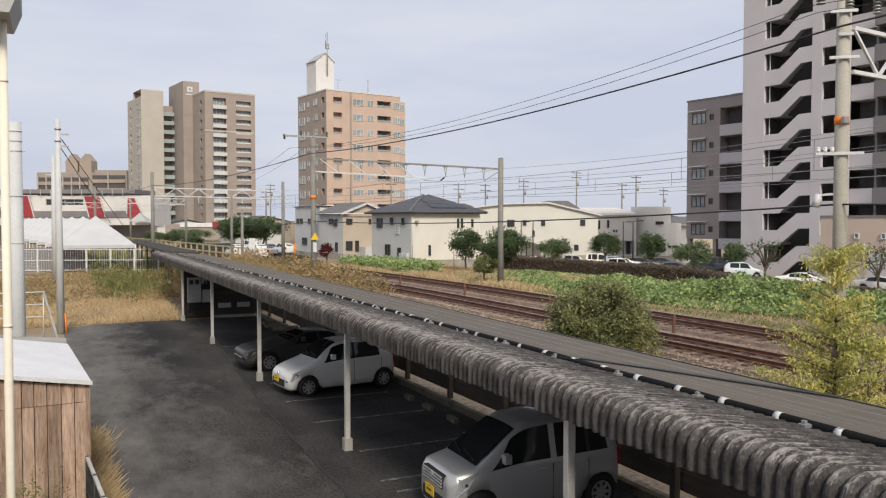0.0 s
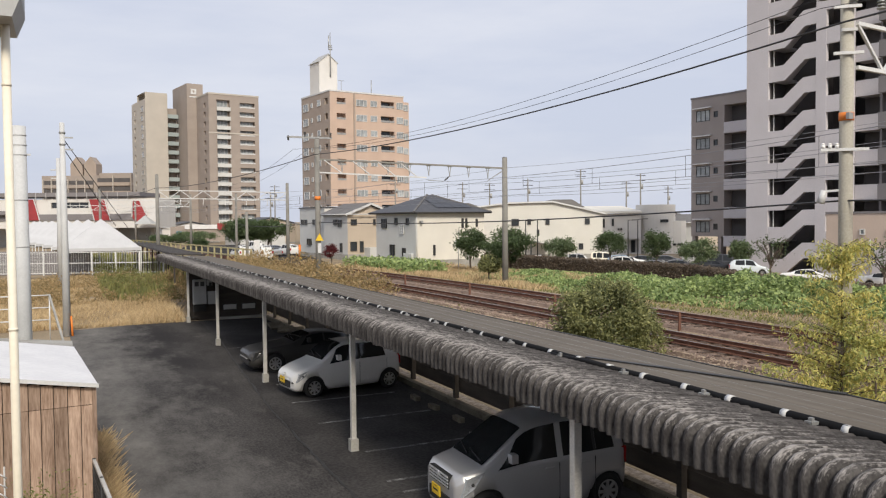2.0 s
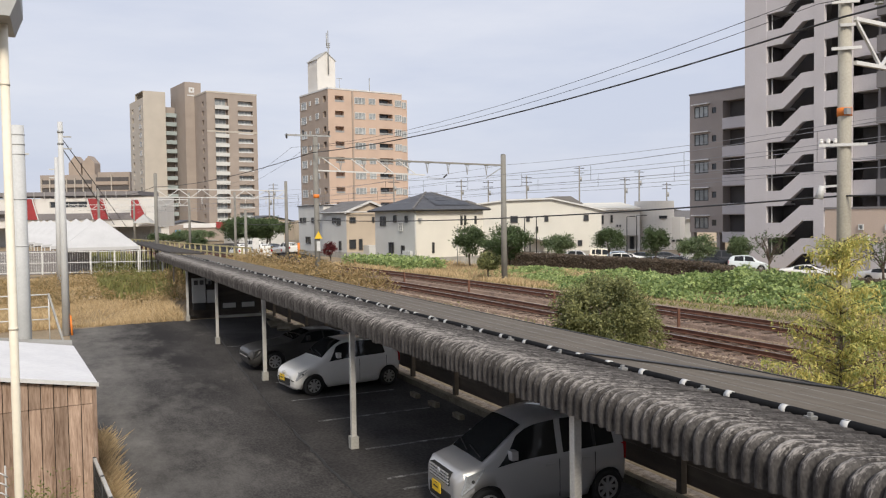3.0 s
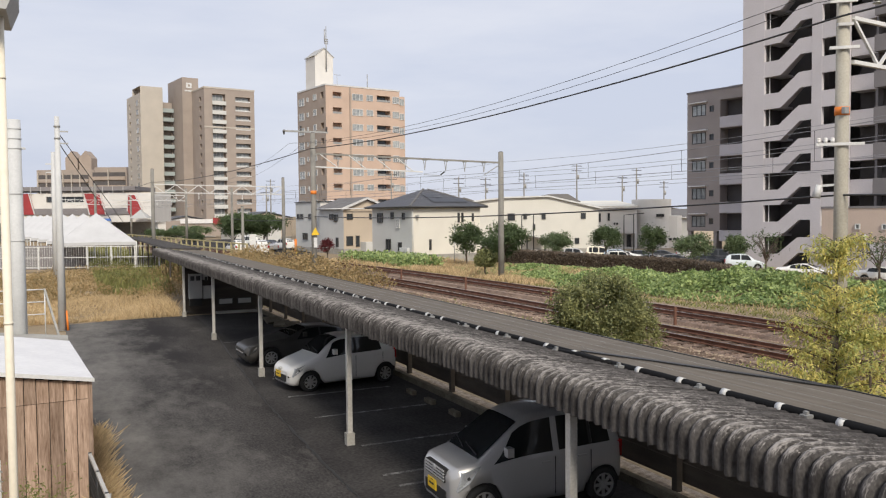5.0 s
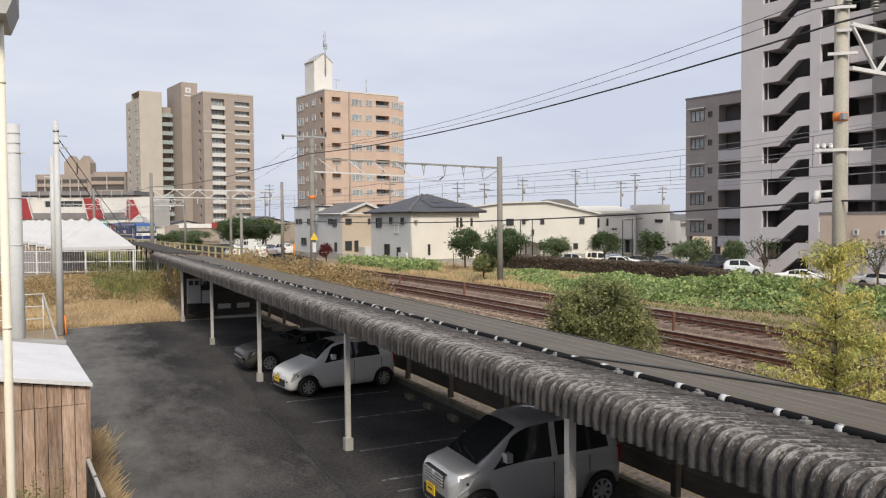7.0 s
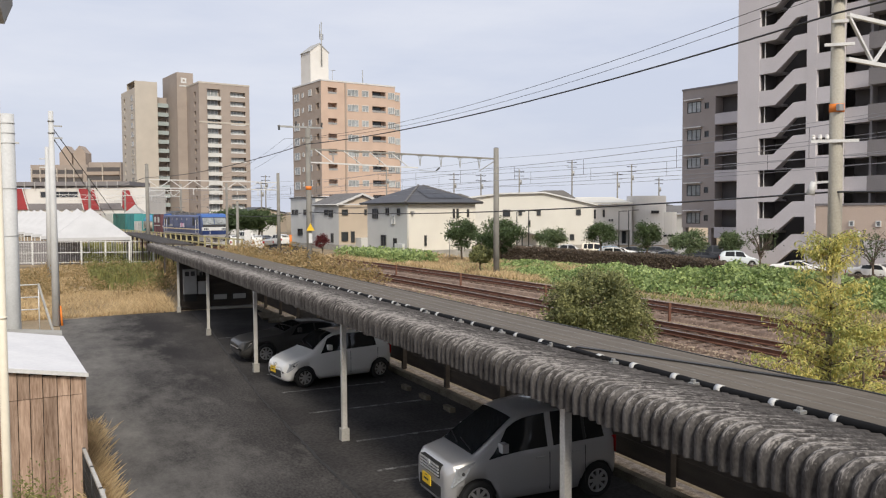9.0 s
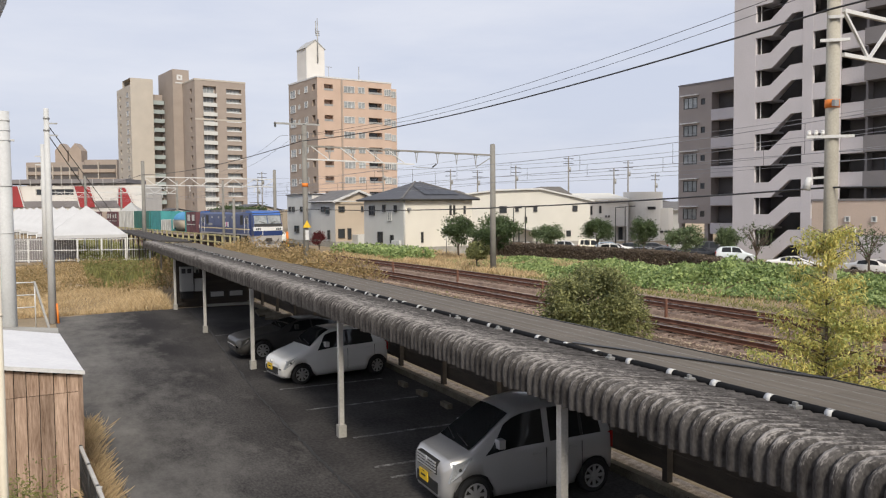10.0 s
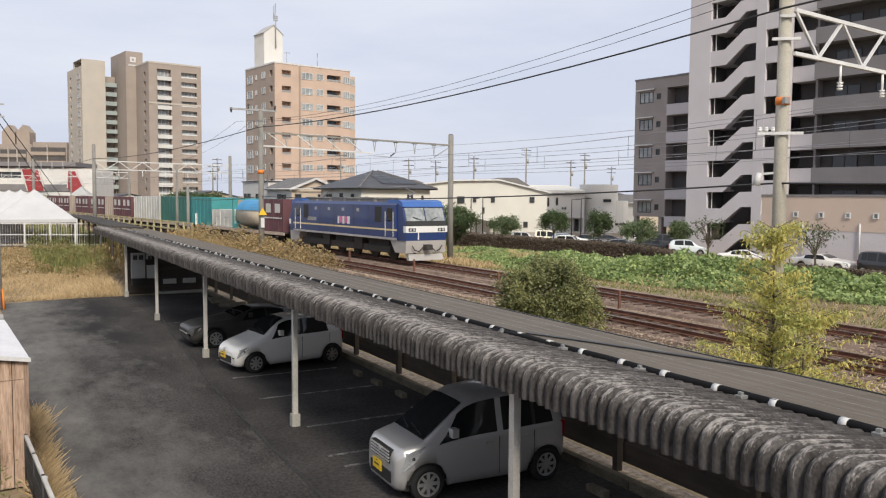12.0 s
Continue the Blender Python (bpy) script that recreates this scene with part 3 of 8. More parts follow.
def build_carport():
    cp = thing("carport", pose(0, 0, 0), "long carport with weathered corrugated slate roof and curved ribbed eave", "carport")
    # corrugated sheets, one piece for every six waves
    pitch, waves, seg = 0.145, 6, 8
    width = pitch * waves
    variants = []
    for v in range(4):
        rnd = random.Random(v)
        verts, faces = [], []
        cols = waves * seg + 1
        drop = [rnd.uniform(-0.02, 0.015) for _ in range(waves + 1)]
        for k, (px_, pz) in enumerate(ROOF):
            a, b = ROOF[max(k - 1, 0)], ROOF[min(k + 1, len(ROOF) - 1)]
            t = Vector((b[0] - a[0], b[1] - a[1])).normalized()
            nrm = Vector((-t.y, t.x))
            for i in range(cols):
                ph = i / seg
                # rounded ribs with sharp valleys
                u = (ph + 0.5) % 1.0 * 2 - 1
                h = 0.100 * math.sqrt(max(0.0, 1 - u * u)) - 0.062
                amp = 1.0
                d = drop[int(ph + 0.5)] if k == 0 else 0.0
                j = 0.008 * noise.noise((ph * 1.7 + v * 9, k * 1.3, v)) * math.sin(math.pi * i / (cols - 1))
                verts.append((px_ + nrm.x * (h * amp + j), ph * pitch, pz + nrm.y * (h * amp + j) + d))
        for k in range(len(ROOF) - 1):
            for i in range(cols - 1):
                faces.append((k * cols + i, k * cols + i + 1, (k + 1) * cols + i + 1, (k + 1) * cols + i))
        me = sheet("slate_sheet", verts, faces, SLATE)
        for p in me.polygons:
            p.use_smooth = True
        variants.append(me)
    n = int((CP_Y1 - CP_Y0) / width)
    rnd = random.Random(11)
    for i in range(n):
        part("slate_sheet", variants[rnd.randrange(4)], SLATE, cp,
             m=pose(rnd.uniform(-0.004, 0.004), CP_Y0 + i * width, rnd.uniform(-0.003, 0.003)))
    # lichen crust on the upper side of the sheets
    rnd = random.Random(17)
    verts, faces = [], []
    for _ in range(60000):
        y = 2.4 + 35 * rnd.random() ** 1.8
        s = min(len(ROOF) - 1.001, 3.9 + rnd.random() * 2.6 if rnd.random() < 0.5 else 5 + rnd.random() * (len(ROOF) - 6.01))
        k = int(s)
        if noise.noise((s * 1.2, y * 1.1, 5.0)) < -0.05:
            continue
        a, b = Vector(ROOF[k]), Vector(ROOF[k + 1])
        t = (b - a).normalized()
        nrm = Vector((-t.y, t.x))
        q = a.lerp(b, s - k)
        ph = (y - CP_Y0) / pitch
        u = (ph + 0.5) % 1.0 * 2 - 1
        if abs(u) > 0.8:
            continue
        h = (0.100 * math.sqrt(1 - u * u) - 0.062) * + 0.004
        ln, wd = rnd.uniform(0.003, 0.018), rnd.uniform(0.001, 0.0032)
        sl = -0.5 * 0.088 * u / math.sqrt(1 - u * u) / pitch * 4
        c = len(verts)
        for dt, dy in ((-ln, 0), (0, -wd), (ln * rnd.uniform(0.5, 1), rnd.uniform(-0.3, 0.3) * wd), (0, wd)):
            hh = h + sl * dy
            verts.append((q.x + t.x * dt + nrm.x * hh, y + dy, q.y + t.y * dt + nrm.y * hh))
        faces.append((c, c + 1, c + 2, c + 3))
    crust = part("lichen", sheet("lichen", verts, faces, LICHEN), LICHEN, cp, "pale lichen crust on the roof sheets")
    crust["kind"] = "stuff"
    # front posts on concrete feet, rear posts, purlins and rafters
    y = -0.2
    while y < 41:
        bm = BM()
        box(bm, 5.36, 5.46, y - 0.05, y + 0.05, 0.25, 2.78)
        part("post", bm, POSTPAINT, cp, "grey painted steel post", 0.006)
        bm = BM()
        box(bm, 5.325, 5.495, y - 0.085, y + 0.085, 0.0, 0.27)
        part("post_foot", bm, CONC, cp, "square concrete foot", 0.012)
        bm = BM()
        beam(bm, (5.47, y, 2.66), (9.1, y, 2.19), 0.08, 0.1)
        part("rafter", bm, POSTPAINT, cp, "", 0.005)
        y += 8.05
    for x, z in ((5.42, 2.70), (7.2, 2.47), (8.7, 2.28)):
        bm = BM()
        box(bm, x - 0.04, x + 0.04, CP_Y0, CP_Y1, z, z + 0.07)
        part("purlin", bm, POSTPAINT, cp)
    y = -1.0
    while y < 41:
        bm = BM()
        box(bm, 9.16, 9.28, y - 0.06, y + 0.06, -0.02, 2.30)
        part("rear_post", bm, DARKWOOD, cp, "dark timber rear post", 0.006)
        y += 2.83
    # dark board wall at the back, with a gap above the kerb
    wall = thing("board_fence", pose(9.34, 0, 0), "dark stained horizontal board fence behind the parking bays", "fence")
    bm = BM()
    box(bm, 0, 0.025, 0, 2.825, 0, 0.333)
    me = mesh("board", bm, DARKWOOD, 0.004)
    for k in range(6):
        for j in range(16):
            part("board", me, DARKWOOD, wall, m=pose(0.004 * (j % 2) + 0.014 * (k % 2), -1.0 + 2.83 * j + 0.01, 0.29 + 0.335 * k, 0, 0, 0))
    kerb = thing("kerb", pose(9.0, 0, 0), "lichen-stained concrete kerb along the back of the bays", "kerb", "", "structure")
    bm = BM()
    box(bm, 0, 0.16, 0, 1.78, -0.05, 0.17)
    me = mesh("kerb_stone", bm, KERBCONC, 0.015)
    for j in range(24):
        part("kerb_stone", me, KERBCONC, kerb, m=pose(0.0, -1 + 1.8 * j, 0, 0, 0, 0))
    # soil strip, the light on the dirt put into its pale colour
    bm = BM()
    box(bm, 9.165, 9.5, -1.0, 40.5, -0.05, 0.16)
    single("soil_strip", bm, GRAVEL, "strip of soil and leaf litter behind the kerb, paled for the light on it", "soil", "", "structure")
    bm = BM()
    box(bm, 0, 0.13, -0.21, 0.21, 0.0, 0.12)
    me = mesh("wheel_stop", bm, KERBCONC, 0.02)
    for y in (8.6, 9.9, 11.55, 12.6, 14.1, 15.4, 17.1, 18.5, 19.7, 24.2, 25.6, 28.7, 30.1, 31.5, 32.8):
        single("wheel_stop", me, KERBCONC, "short grey concrete wheel stop on asphalt", "wheel stop", "wheel stops", m=pose(8.38, y, 0.01, 0, 0, random.uniform(-4, 4)))
    for x, y, rx, rz in ((8.55, 35.6, 25, 12), (8.65, 34.3, 20, -20), (8.95, 33.4, 28, 8)):
        bm = BM()
        box(bm, -0.32, 0.32, -0.25, 0.25, 0.0, 0.09)
        single("concrete_slab", bm, KERBCONC, "broken concrete slab propped on the kerb", "slab", "concrete slabs", m=pose(x, y, 0.13, rx, 0, rz), bevel=0.015)
    # wiring boxes on the end wall
    cab = thing("meter_cabinet", pose(5.55, 40.6, 0), "grey metal meter boxes on a dark end wall", "cabinet")
    bm = BM()
    box(bm, 0, 3.8, 0.25, 0.4, 0.0, 2.45)
    part("back_board", bm, DARKWOOD, cab, "dark end wall board", 0.01)
    for x0, x1, z0, z1, k in ((0.18, 0.80, 0.8, 2.0, 2), (0.86, 1.38, 0.78, 1.40, 0), (0.86, 1.08, 1.70, 1.95, 1), (0.2, 0.78, 0.45, 0.78, 0)):
        bm = BM()
        box(bm, x0, x1, 0.0, 0.245, z0, z1)
        d = part("box", bm, EAVEGREY if z1 > 1 else DARKTRIM, cab, "", 0.012)
        for i in range(k):
            bm = BM()
            box(bm, x0 + 0.07 + 0.27 * i, x0 + 0.07 + 0.27 * i + min(0.19, x1 - x0 - 0.1), -0.02, -0.002, z1 - 0.32, z1 - 0.1)
            part("meter", bm, FRAMED, d, "dark meter window", 0.004)
    for x0 in (1.6, 2.53):
        bm = BM()
        box(bm, x0, x0 + 0.71, 0.2, 0.246, 0.42, 0.74)
        d = part("slot", bm, DARKTRIM, cab, "dark framed slot")
        bm = BM()
        box(bm, x0 + 0.04, x0 + 0.67, 0.18, 0.198, 0.46, 0.70)
        part("panel", bm, EAVEGREY, d, "pale grey panel")
    bm = BM()
    box(bm, 1.45, 3.8, -0.2, 0.2, 0.012, 0.11)
    part("sill", bm, CONC, cab, "low concrete sill", 0.01)
    bm = BM()
    rod(bm, (-0.05, 0.1, 0.2), (-0.05, 0.1, 2.5), 0.03)
    rod(bm, (-0.05, 0.1, 0.2), (0.4, 0.1, 0.12), 0.03)
    part("conduit", bm, DARKTRIM, cab, "black conduit pipe")
    # solar panels
    tilt = -1.6
    pv = thing("solar_array", pose(6.98, 0, 2.725, 0, -tilt, 0), "brown-grey solar panels laid flat along the carport roof", "solar panel")
    bm = BM()
    box(bm, 0.0, 1.38, 0.002, 0.748, -0.03, 0.0)
    glass = mesh("panel", bm, PANEL, 0.003)
    bm = BM()
    box(bm, 1.372, 1.41, 0.0, 0.75, -0.034, 0.012)
    rim = mesh("panel_frame", bm, PANELRIM, 0.002)
    bm = BM()
    for k in range(3):
        box(bm, 0.34 * (k + 1), 0.34 * (k + 1) + 0.006, 0.01, 0.74, -0.001, 0.0018)
    seam = mesh("cell_line", bm, GALV)
    y, i = -3.0, 0
    while y < 51.5:
        p = part("panel", glass, PANEL, pv, m=pose(0, y, 0.0))
        if y < 30:
            part("panel_frame", rim, PANELRIM, p)
            part("cell_line", seam, GALV, p, "thin bright lines between the cells")
        y += 0.75
        i += 1
    # black tube along the panels with white clips and little brackets
    tube = thing("edge_tube", pose(6.91, 0, 2.675), "black corrugated cable tube with white clips along the panels", "cable tube")
    bm = BM()
    rnd = random.Random(3)
    pipe(bm, [(rnd.uniform(-0.012, 0.012), -3 + k, 0.03 + rnd.uniform(-0.008, 0.008)) for k in range(55)], 0.055, 10)
    part("tube", bm, BLACK, tube)
    bm = BM()
    pipe(bm, [(-0.03, 9.0, 0.035), (-0.06, 9.8, 0.05), (-0.09, 10.6, 0.03)], 0.036, 10)
    part("spare_tube", bm, BLACK, tube)
    bm = BM()
    rod(bm, (0, -0.042, 0.03), (0, 0.042, 0.03), 0.06, n=12)
    me = mesh("clip", bm, CLIP)
    bm = BM()
    box(bm, -0.15, -0.05, -0.045, 0.045, 0.03, 0.065)
    box(bm, -0.125, -0.085, -0.022, 0.022, 0.065, 0.10)
    bk = mesh("bracket", bm, GALV, 0.006)
    for k in range(72):
        y = -2.9 + 0.755 * k
        part("clip", me, CLIP, tube, m=pose(rnd.uniform(-0.004, 0.004), y + rnd.uniform(-0.03, 0.03), 0, 0, 0, rnd.uniform(-2, 2)))
        if k % 2:
            part("bracket", bk, GALV, tube, m=pose(0, y + 0.33, 0.0))
    # flat dark strip slanting across the panels
    bm = BM()
    pts = [(7.05, 9.95, 2.74), (7.5, 8.9, 2.727), (7.9, 7.8, 2.716), (8.36, 6.55, 2.703)]
    for a, b in zip(pts, pts[1:]):
        beam(bm, a, b, 0.085, 0.014)
    single("slant_strip", bm, PANELRIM, "flat dark strip lying slantwise across the solar panels", "cable", bevel=0.006)

    # another roof farther along
    fr = thing("far_carport", pose(0, 0, 0), "distant low carport roof beyond the dry grass", "carport")
    bm = BM()
    prism(bm, [(6.6, 2.62), (6.65, 2.74), (8.9, 2.6), (8.9, 2.5)], "y", 57, 92)
    part("roof", bm, SLATE, fr)
    for k in range(8):
        for x in (6.9, 8.7):
            bm = BM()
            box(bm, x - 0.05, x + 0.05, 57.4 + 4.8 * k, 57.5 + 4.8 * k, 0, 2.55)
            part("post", bm, DARKWOOD, fr)


def build_rear_wall():
    # added wall out of view, keeps bright sky out of the car glass
    w = thing("wall_south", pose(0, -9.0, 0), "unseen plain grey wall added behind the viewpoint to block the sky", "wall", "", "structure")
    bm = BM()
    box(bm, -14, 16, -0.3, 0, -0.1, 7.0)
    part("wall", bm, GREYWALL, w)


build_ground()
build_rear_wall()
build_railway()
build_carport()


# ---------------------------------------------------------------- buildings
YAW = 9.0


def holed(bm, o, u, n, W, H, holes, depth, back=True):
    """A wall W by H from corner o along u, facing n, with recesses (x0, x1, z0, z1[, own depth]) sunk into it."""
    o, u, n = Vector(o), Vector(u), Vector(n)
    up = Vector((0, 0, 1))
    xs = sorted({0.0, W, *[h[0] for h in holes], *[h[1] for h in holes]})
    zs = sorted({0.0, H, *[h[2] for h in holes], *[h[3] for h in holes]})

    def P(x, z, d=0.0):
        return o + u * x + up * z - n * d
    for x0, x1 in zip(xs, xs[1:]):
        for z0, z1 in zip(zs, zs[1:]):
            cx, cz = (x0 + x1) / 2, (z0 + z1) / 2
            if not any(h[0] < cx < h[1] and h[2] < cz < h[3] for h in holes):
                quad(bm, [P(x0, z0), P(x1, z0), P(x1, z1), P(x0, z1)])
    for h in holes:
        x0, x1, z0, z1 = h[:4]
        d = h[4] if len(h) > 4 else depth
        quad(bm, [P(x0, z0), P(x1, z0), P(x1, z0, d), P(x0, z0, d)])
        quad(bm, [P(x0, z1), P(x0, z1, d), P(x1, z1, d), P(x1, z1)])
        quad(bm, [P(x0, z0), P(x0, z0, d), P(x0, z1, d), P(x0, z1)])
        quad(bm, [P(x1, z0), P(x1, z1), P(x1, z1, d), P(x1, z0, d)])
        if back:
            quad(bm, [P(x0, z0, d), P(x1, z0, d), P(x1, z1, d), P(x0, z1, d)])


WINDOWS = {}


def window(parent, o, u, n, x, z, w, h, sash=2, frame_mat=None, glass_mat=None, depth=0.0, bars=0):
    """A framed window whose lower left corner is x along u and z up from o."""
    frame_mat, glass_mat = frame_mat or FRAMEW, glass_mat or GLASSDAY
    key = (round(w, 2), round(h, 2), sash, frame_mat.name, glass_mat.name, bars)
    if key not in WINDOWS:
        t = 0.07
        bm = BM()
        for x0, x1, z0, z1 in ((0, w, 0, t), (0, w, h - t, h), (0, t, t, h - t), (w - t, w, t, h - t)):
            box(bm, x0, x1, -0.07, 0.03, z0, z1)
        for k in range(1, sash):
            box(bm, w * k / sash - 0.035, w * k / sash + 0.035, -0.05, 0.02, t, h - t)
        for k in range(bars):
            zz = h * (k + 1) / (bars + 1)
            box(bm, t, w - t, -0.05, 0.02, zz - 0.03, zz + 0.03)
        f = mesh("window", bm, frame_mat)
        bm = BM()
        box(bm, t * 0.5, w - t * 0.5, -0.01, 0.004, t * 0.5, h - t * 0.5)
        WINDOWS[key] = (f, mesh("pane", bm, glass_mat))
    f, g = WINDOWS[key]
    o, u, n = Vector(o), Vector(u), Vector(n)
    p = o + u * x + Vector((0, 0, z)) - n * (depth - 0.04)
    # local x along u, local -y along n
    m = Matrix(((u.x, -n.x, 0, p.x), (u.y, -n.y, 0, p.y), (0, 0, 1, p.z), (0, 0, 0, 1)))
    ob = part("window", f, frame_mat, parent, m=m)
    part("pane", g, glass_mat, ob)
    return ob


SOUTH = ((1, 0, 0), (0, -1, 0))      # along x, facing the camera's side
WEST = ((0, 1, 0), (-1, 0, 0))       # along y, facing the railway


def build_tower():
    w, d, h = 18.4, 12.9, 29.2
    t = thing("apartment_tower", pose(47.2, 150.4, 0.6, 0, 0, YAW), "ten-storey salmon-tiled apartment tower with a white stair penthouse and mast", "apartment tower")
    bm = BM()
    rows = [h - 1.15 - 2.95 * k for k in range(10)]
    holes = []
    for z in rows:
        holes += [(1.5, 3.4, z - 1.2, z, 1.1), (11.3, 14.4, z - 1.25, z, 1.2)]
    holes = [(a, b, max(c, 0.05), e, f) for a, b, c, e, f in holes if e > 0.6]
    holed(bm, (0, 0, 0), *SOUTH, 16.6, h, holes, 1.0)
    quad(bm, [(16.6, 0, 0), (16.6, 0.9, 0), (16.6, 0.9, h), (16.6, 0, h)])
    holed(bm, (16.6, 0.9, 0), *SOUTH, 1.8, h - 0.8, [], 0.2)
    quad(bm, [(18.4, 0.9, 0), (18.4, d, 0), (18.4, d, h - 0.8), (18.4, 0.9, h - 0.8)])
    quad(bm, [(0, d, 0), (18.4, d, 0), (18.4, d, h - 0.8), (0, d, h - 0.8)])
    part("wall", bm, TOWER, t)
    bm = BM()
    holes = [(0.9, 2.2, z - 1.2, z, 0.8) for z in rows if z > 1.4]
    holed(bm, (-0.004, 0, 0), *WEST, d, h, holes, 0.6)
    part("side_wall", bm, TOWERSIDE, t, "side wall with its shade in the brown colour")
    bm = BM()
    box(bm, -0.08, 16.7, -0.08, d + 0.05, h, h + 0.28)
    part("roof", bm, FRAMEW, t, "white roof coping", 0.02)
    bm = BM()
    box(bm, 5.1, 5.45, -0.12, -0.005, 0, h)
    part("downpipe", bm, TOWERSIDE, t, "brown downpipe strip")
    for z in rows:
        if z < 1.5:
            continue
        window(t, (0, 0, 0), *SOUTH, 5.7, z - 1.35, 2.4, 1.3, 3)
        window(t, (0, 0, 0), *SOUTH, 8.9, z - 1.25, 1.5, 1.2, 2)
        window(t, (0, 0, 0), *SOUTH, 14.9, z - 1.35, 1.55, 1.35, 3)
        window(t, (16.6, 0.9, 0), *SOUTH, 0.25, z - 1.45, 1.35, 1.3, 2)
        window(t, (0, 0, 0), *WEST, 9.6, z - 1.7, 2.4, 1.5, 2, bars=1)
        window(t, (0, 0, 0), *WEST, 7.6, z - 1.2, 0.7, 0.9, 1)
        window(t, (0, 0, 0), *WEST, 4.0, z - 1.25, 1.4, 1.2, 2)
        for x0, x1 in ((1.5, 3.4), (11.3, 14.4)):
            bm = BM()
            box(bm, x0, x1, -0.02, 0.06, z - 1.2, z - 0.82)
            part("balcony_rail", bm, GALV, t)
        window(t, (0, 0, 0), *SOUTH, 11.7, z - 1.2, 2.2, 1.15, 2, FRAMED, GLASS, depth=1.17)
    bm = BM()
    prism(bm, [(1.5, h), (5.5, h), (5.5, h + 7.0), (3.5, h + 8.6), (1.5, h + 7.0)], "y", 7.5, 11.9)
    ph = part("penthouse", bm, WHITEWALL, t, "white gabled stair penthouse")
    bm = BM()
    prism(bm, [(1.35, h + 6.88), (3.5, h + 8.6), (3.5, h + 8.8), (1.25, h + 6.95)], "y", 7.35, 12)
    prism(bm, [(5.65, h + 6.88), (3.5, h + 8.6), (3.5, h + 8.8), (5.75, h + 6.95)], "y", 7.35, 12)
    part("penthouse_roof", bm, EAVEGREY, ph, "grey metal gable roof")
    bm = BM()
    rod(bm, (3.9, 7.3, h + 4.2), (3.9, 7.3, h + 13.0), 0.16, 0.08)
    for z in (h + 9.6, h + 10.0, h + 10.4):
        rod(bm, (3.5, 7.3, z), (4.3, 7.3, z), 0.12)
    rod(bm, (3.55, 7.3, h + 9.8), (3.55, 7.3, h + 12.4), 0.1)
    part("mast", bm, GALV, t, "grey steel antenna mast")
    bm = BM()
    rod(bm, (11.4, 4, h), (11.4, 4, h + 3.6), 0.09)
    rod(bm, (11.1, 4, h + 0.6), (11.7, 4, h + 0.6), 0.07)
    part("antenna", bm, GALV, t)
    bm = BM()
    rod(bm, (5.6, 6, h), (5.6, 6, h + 3.4), 0.05)
    rod(bm, (5.0, 6, h + 3.3), (6.3, 6, h + 3.3), 0.05)
    part("antenna", bm, GALV, t)


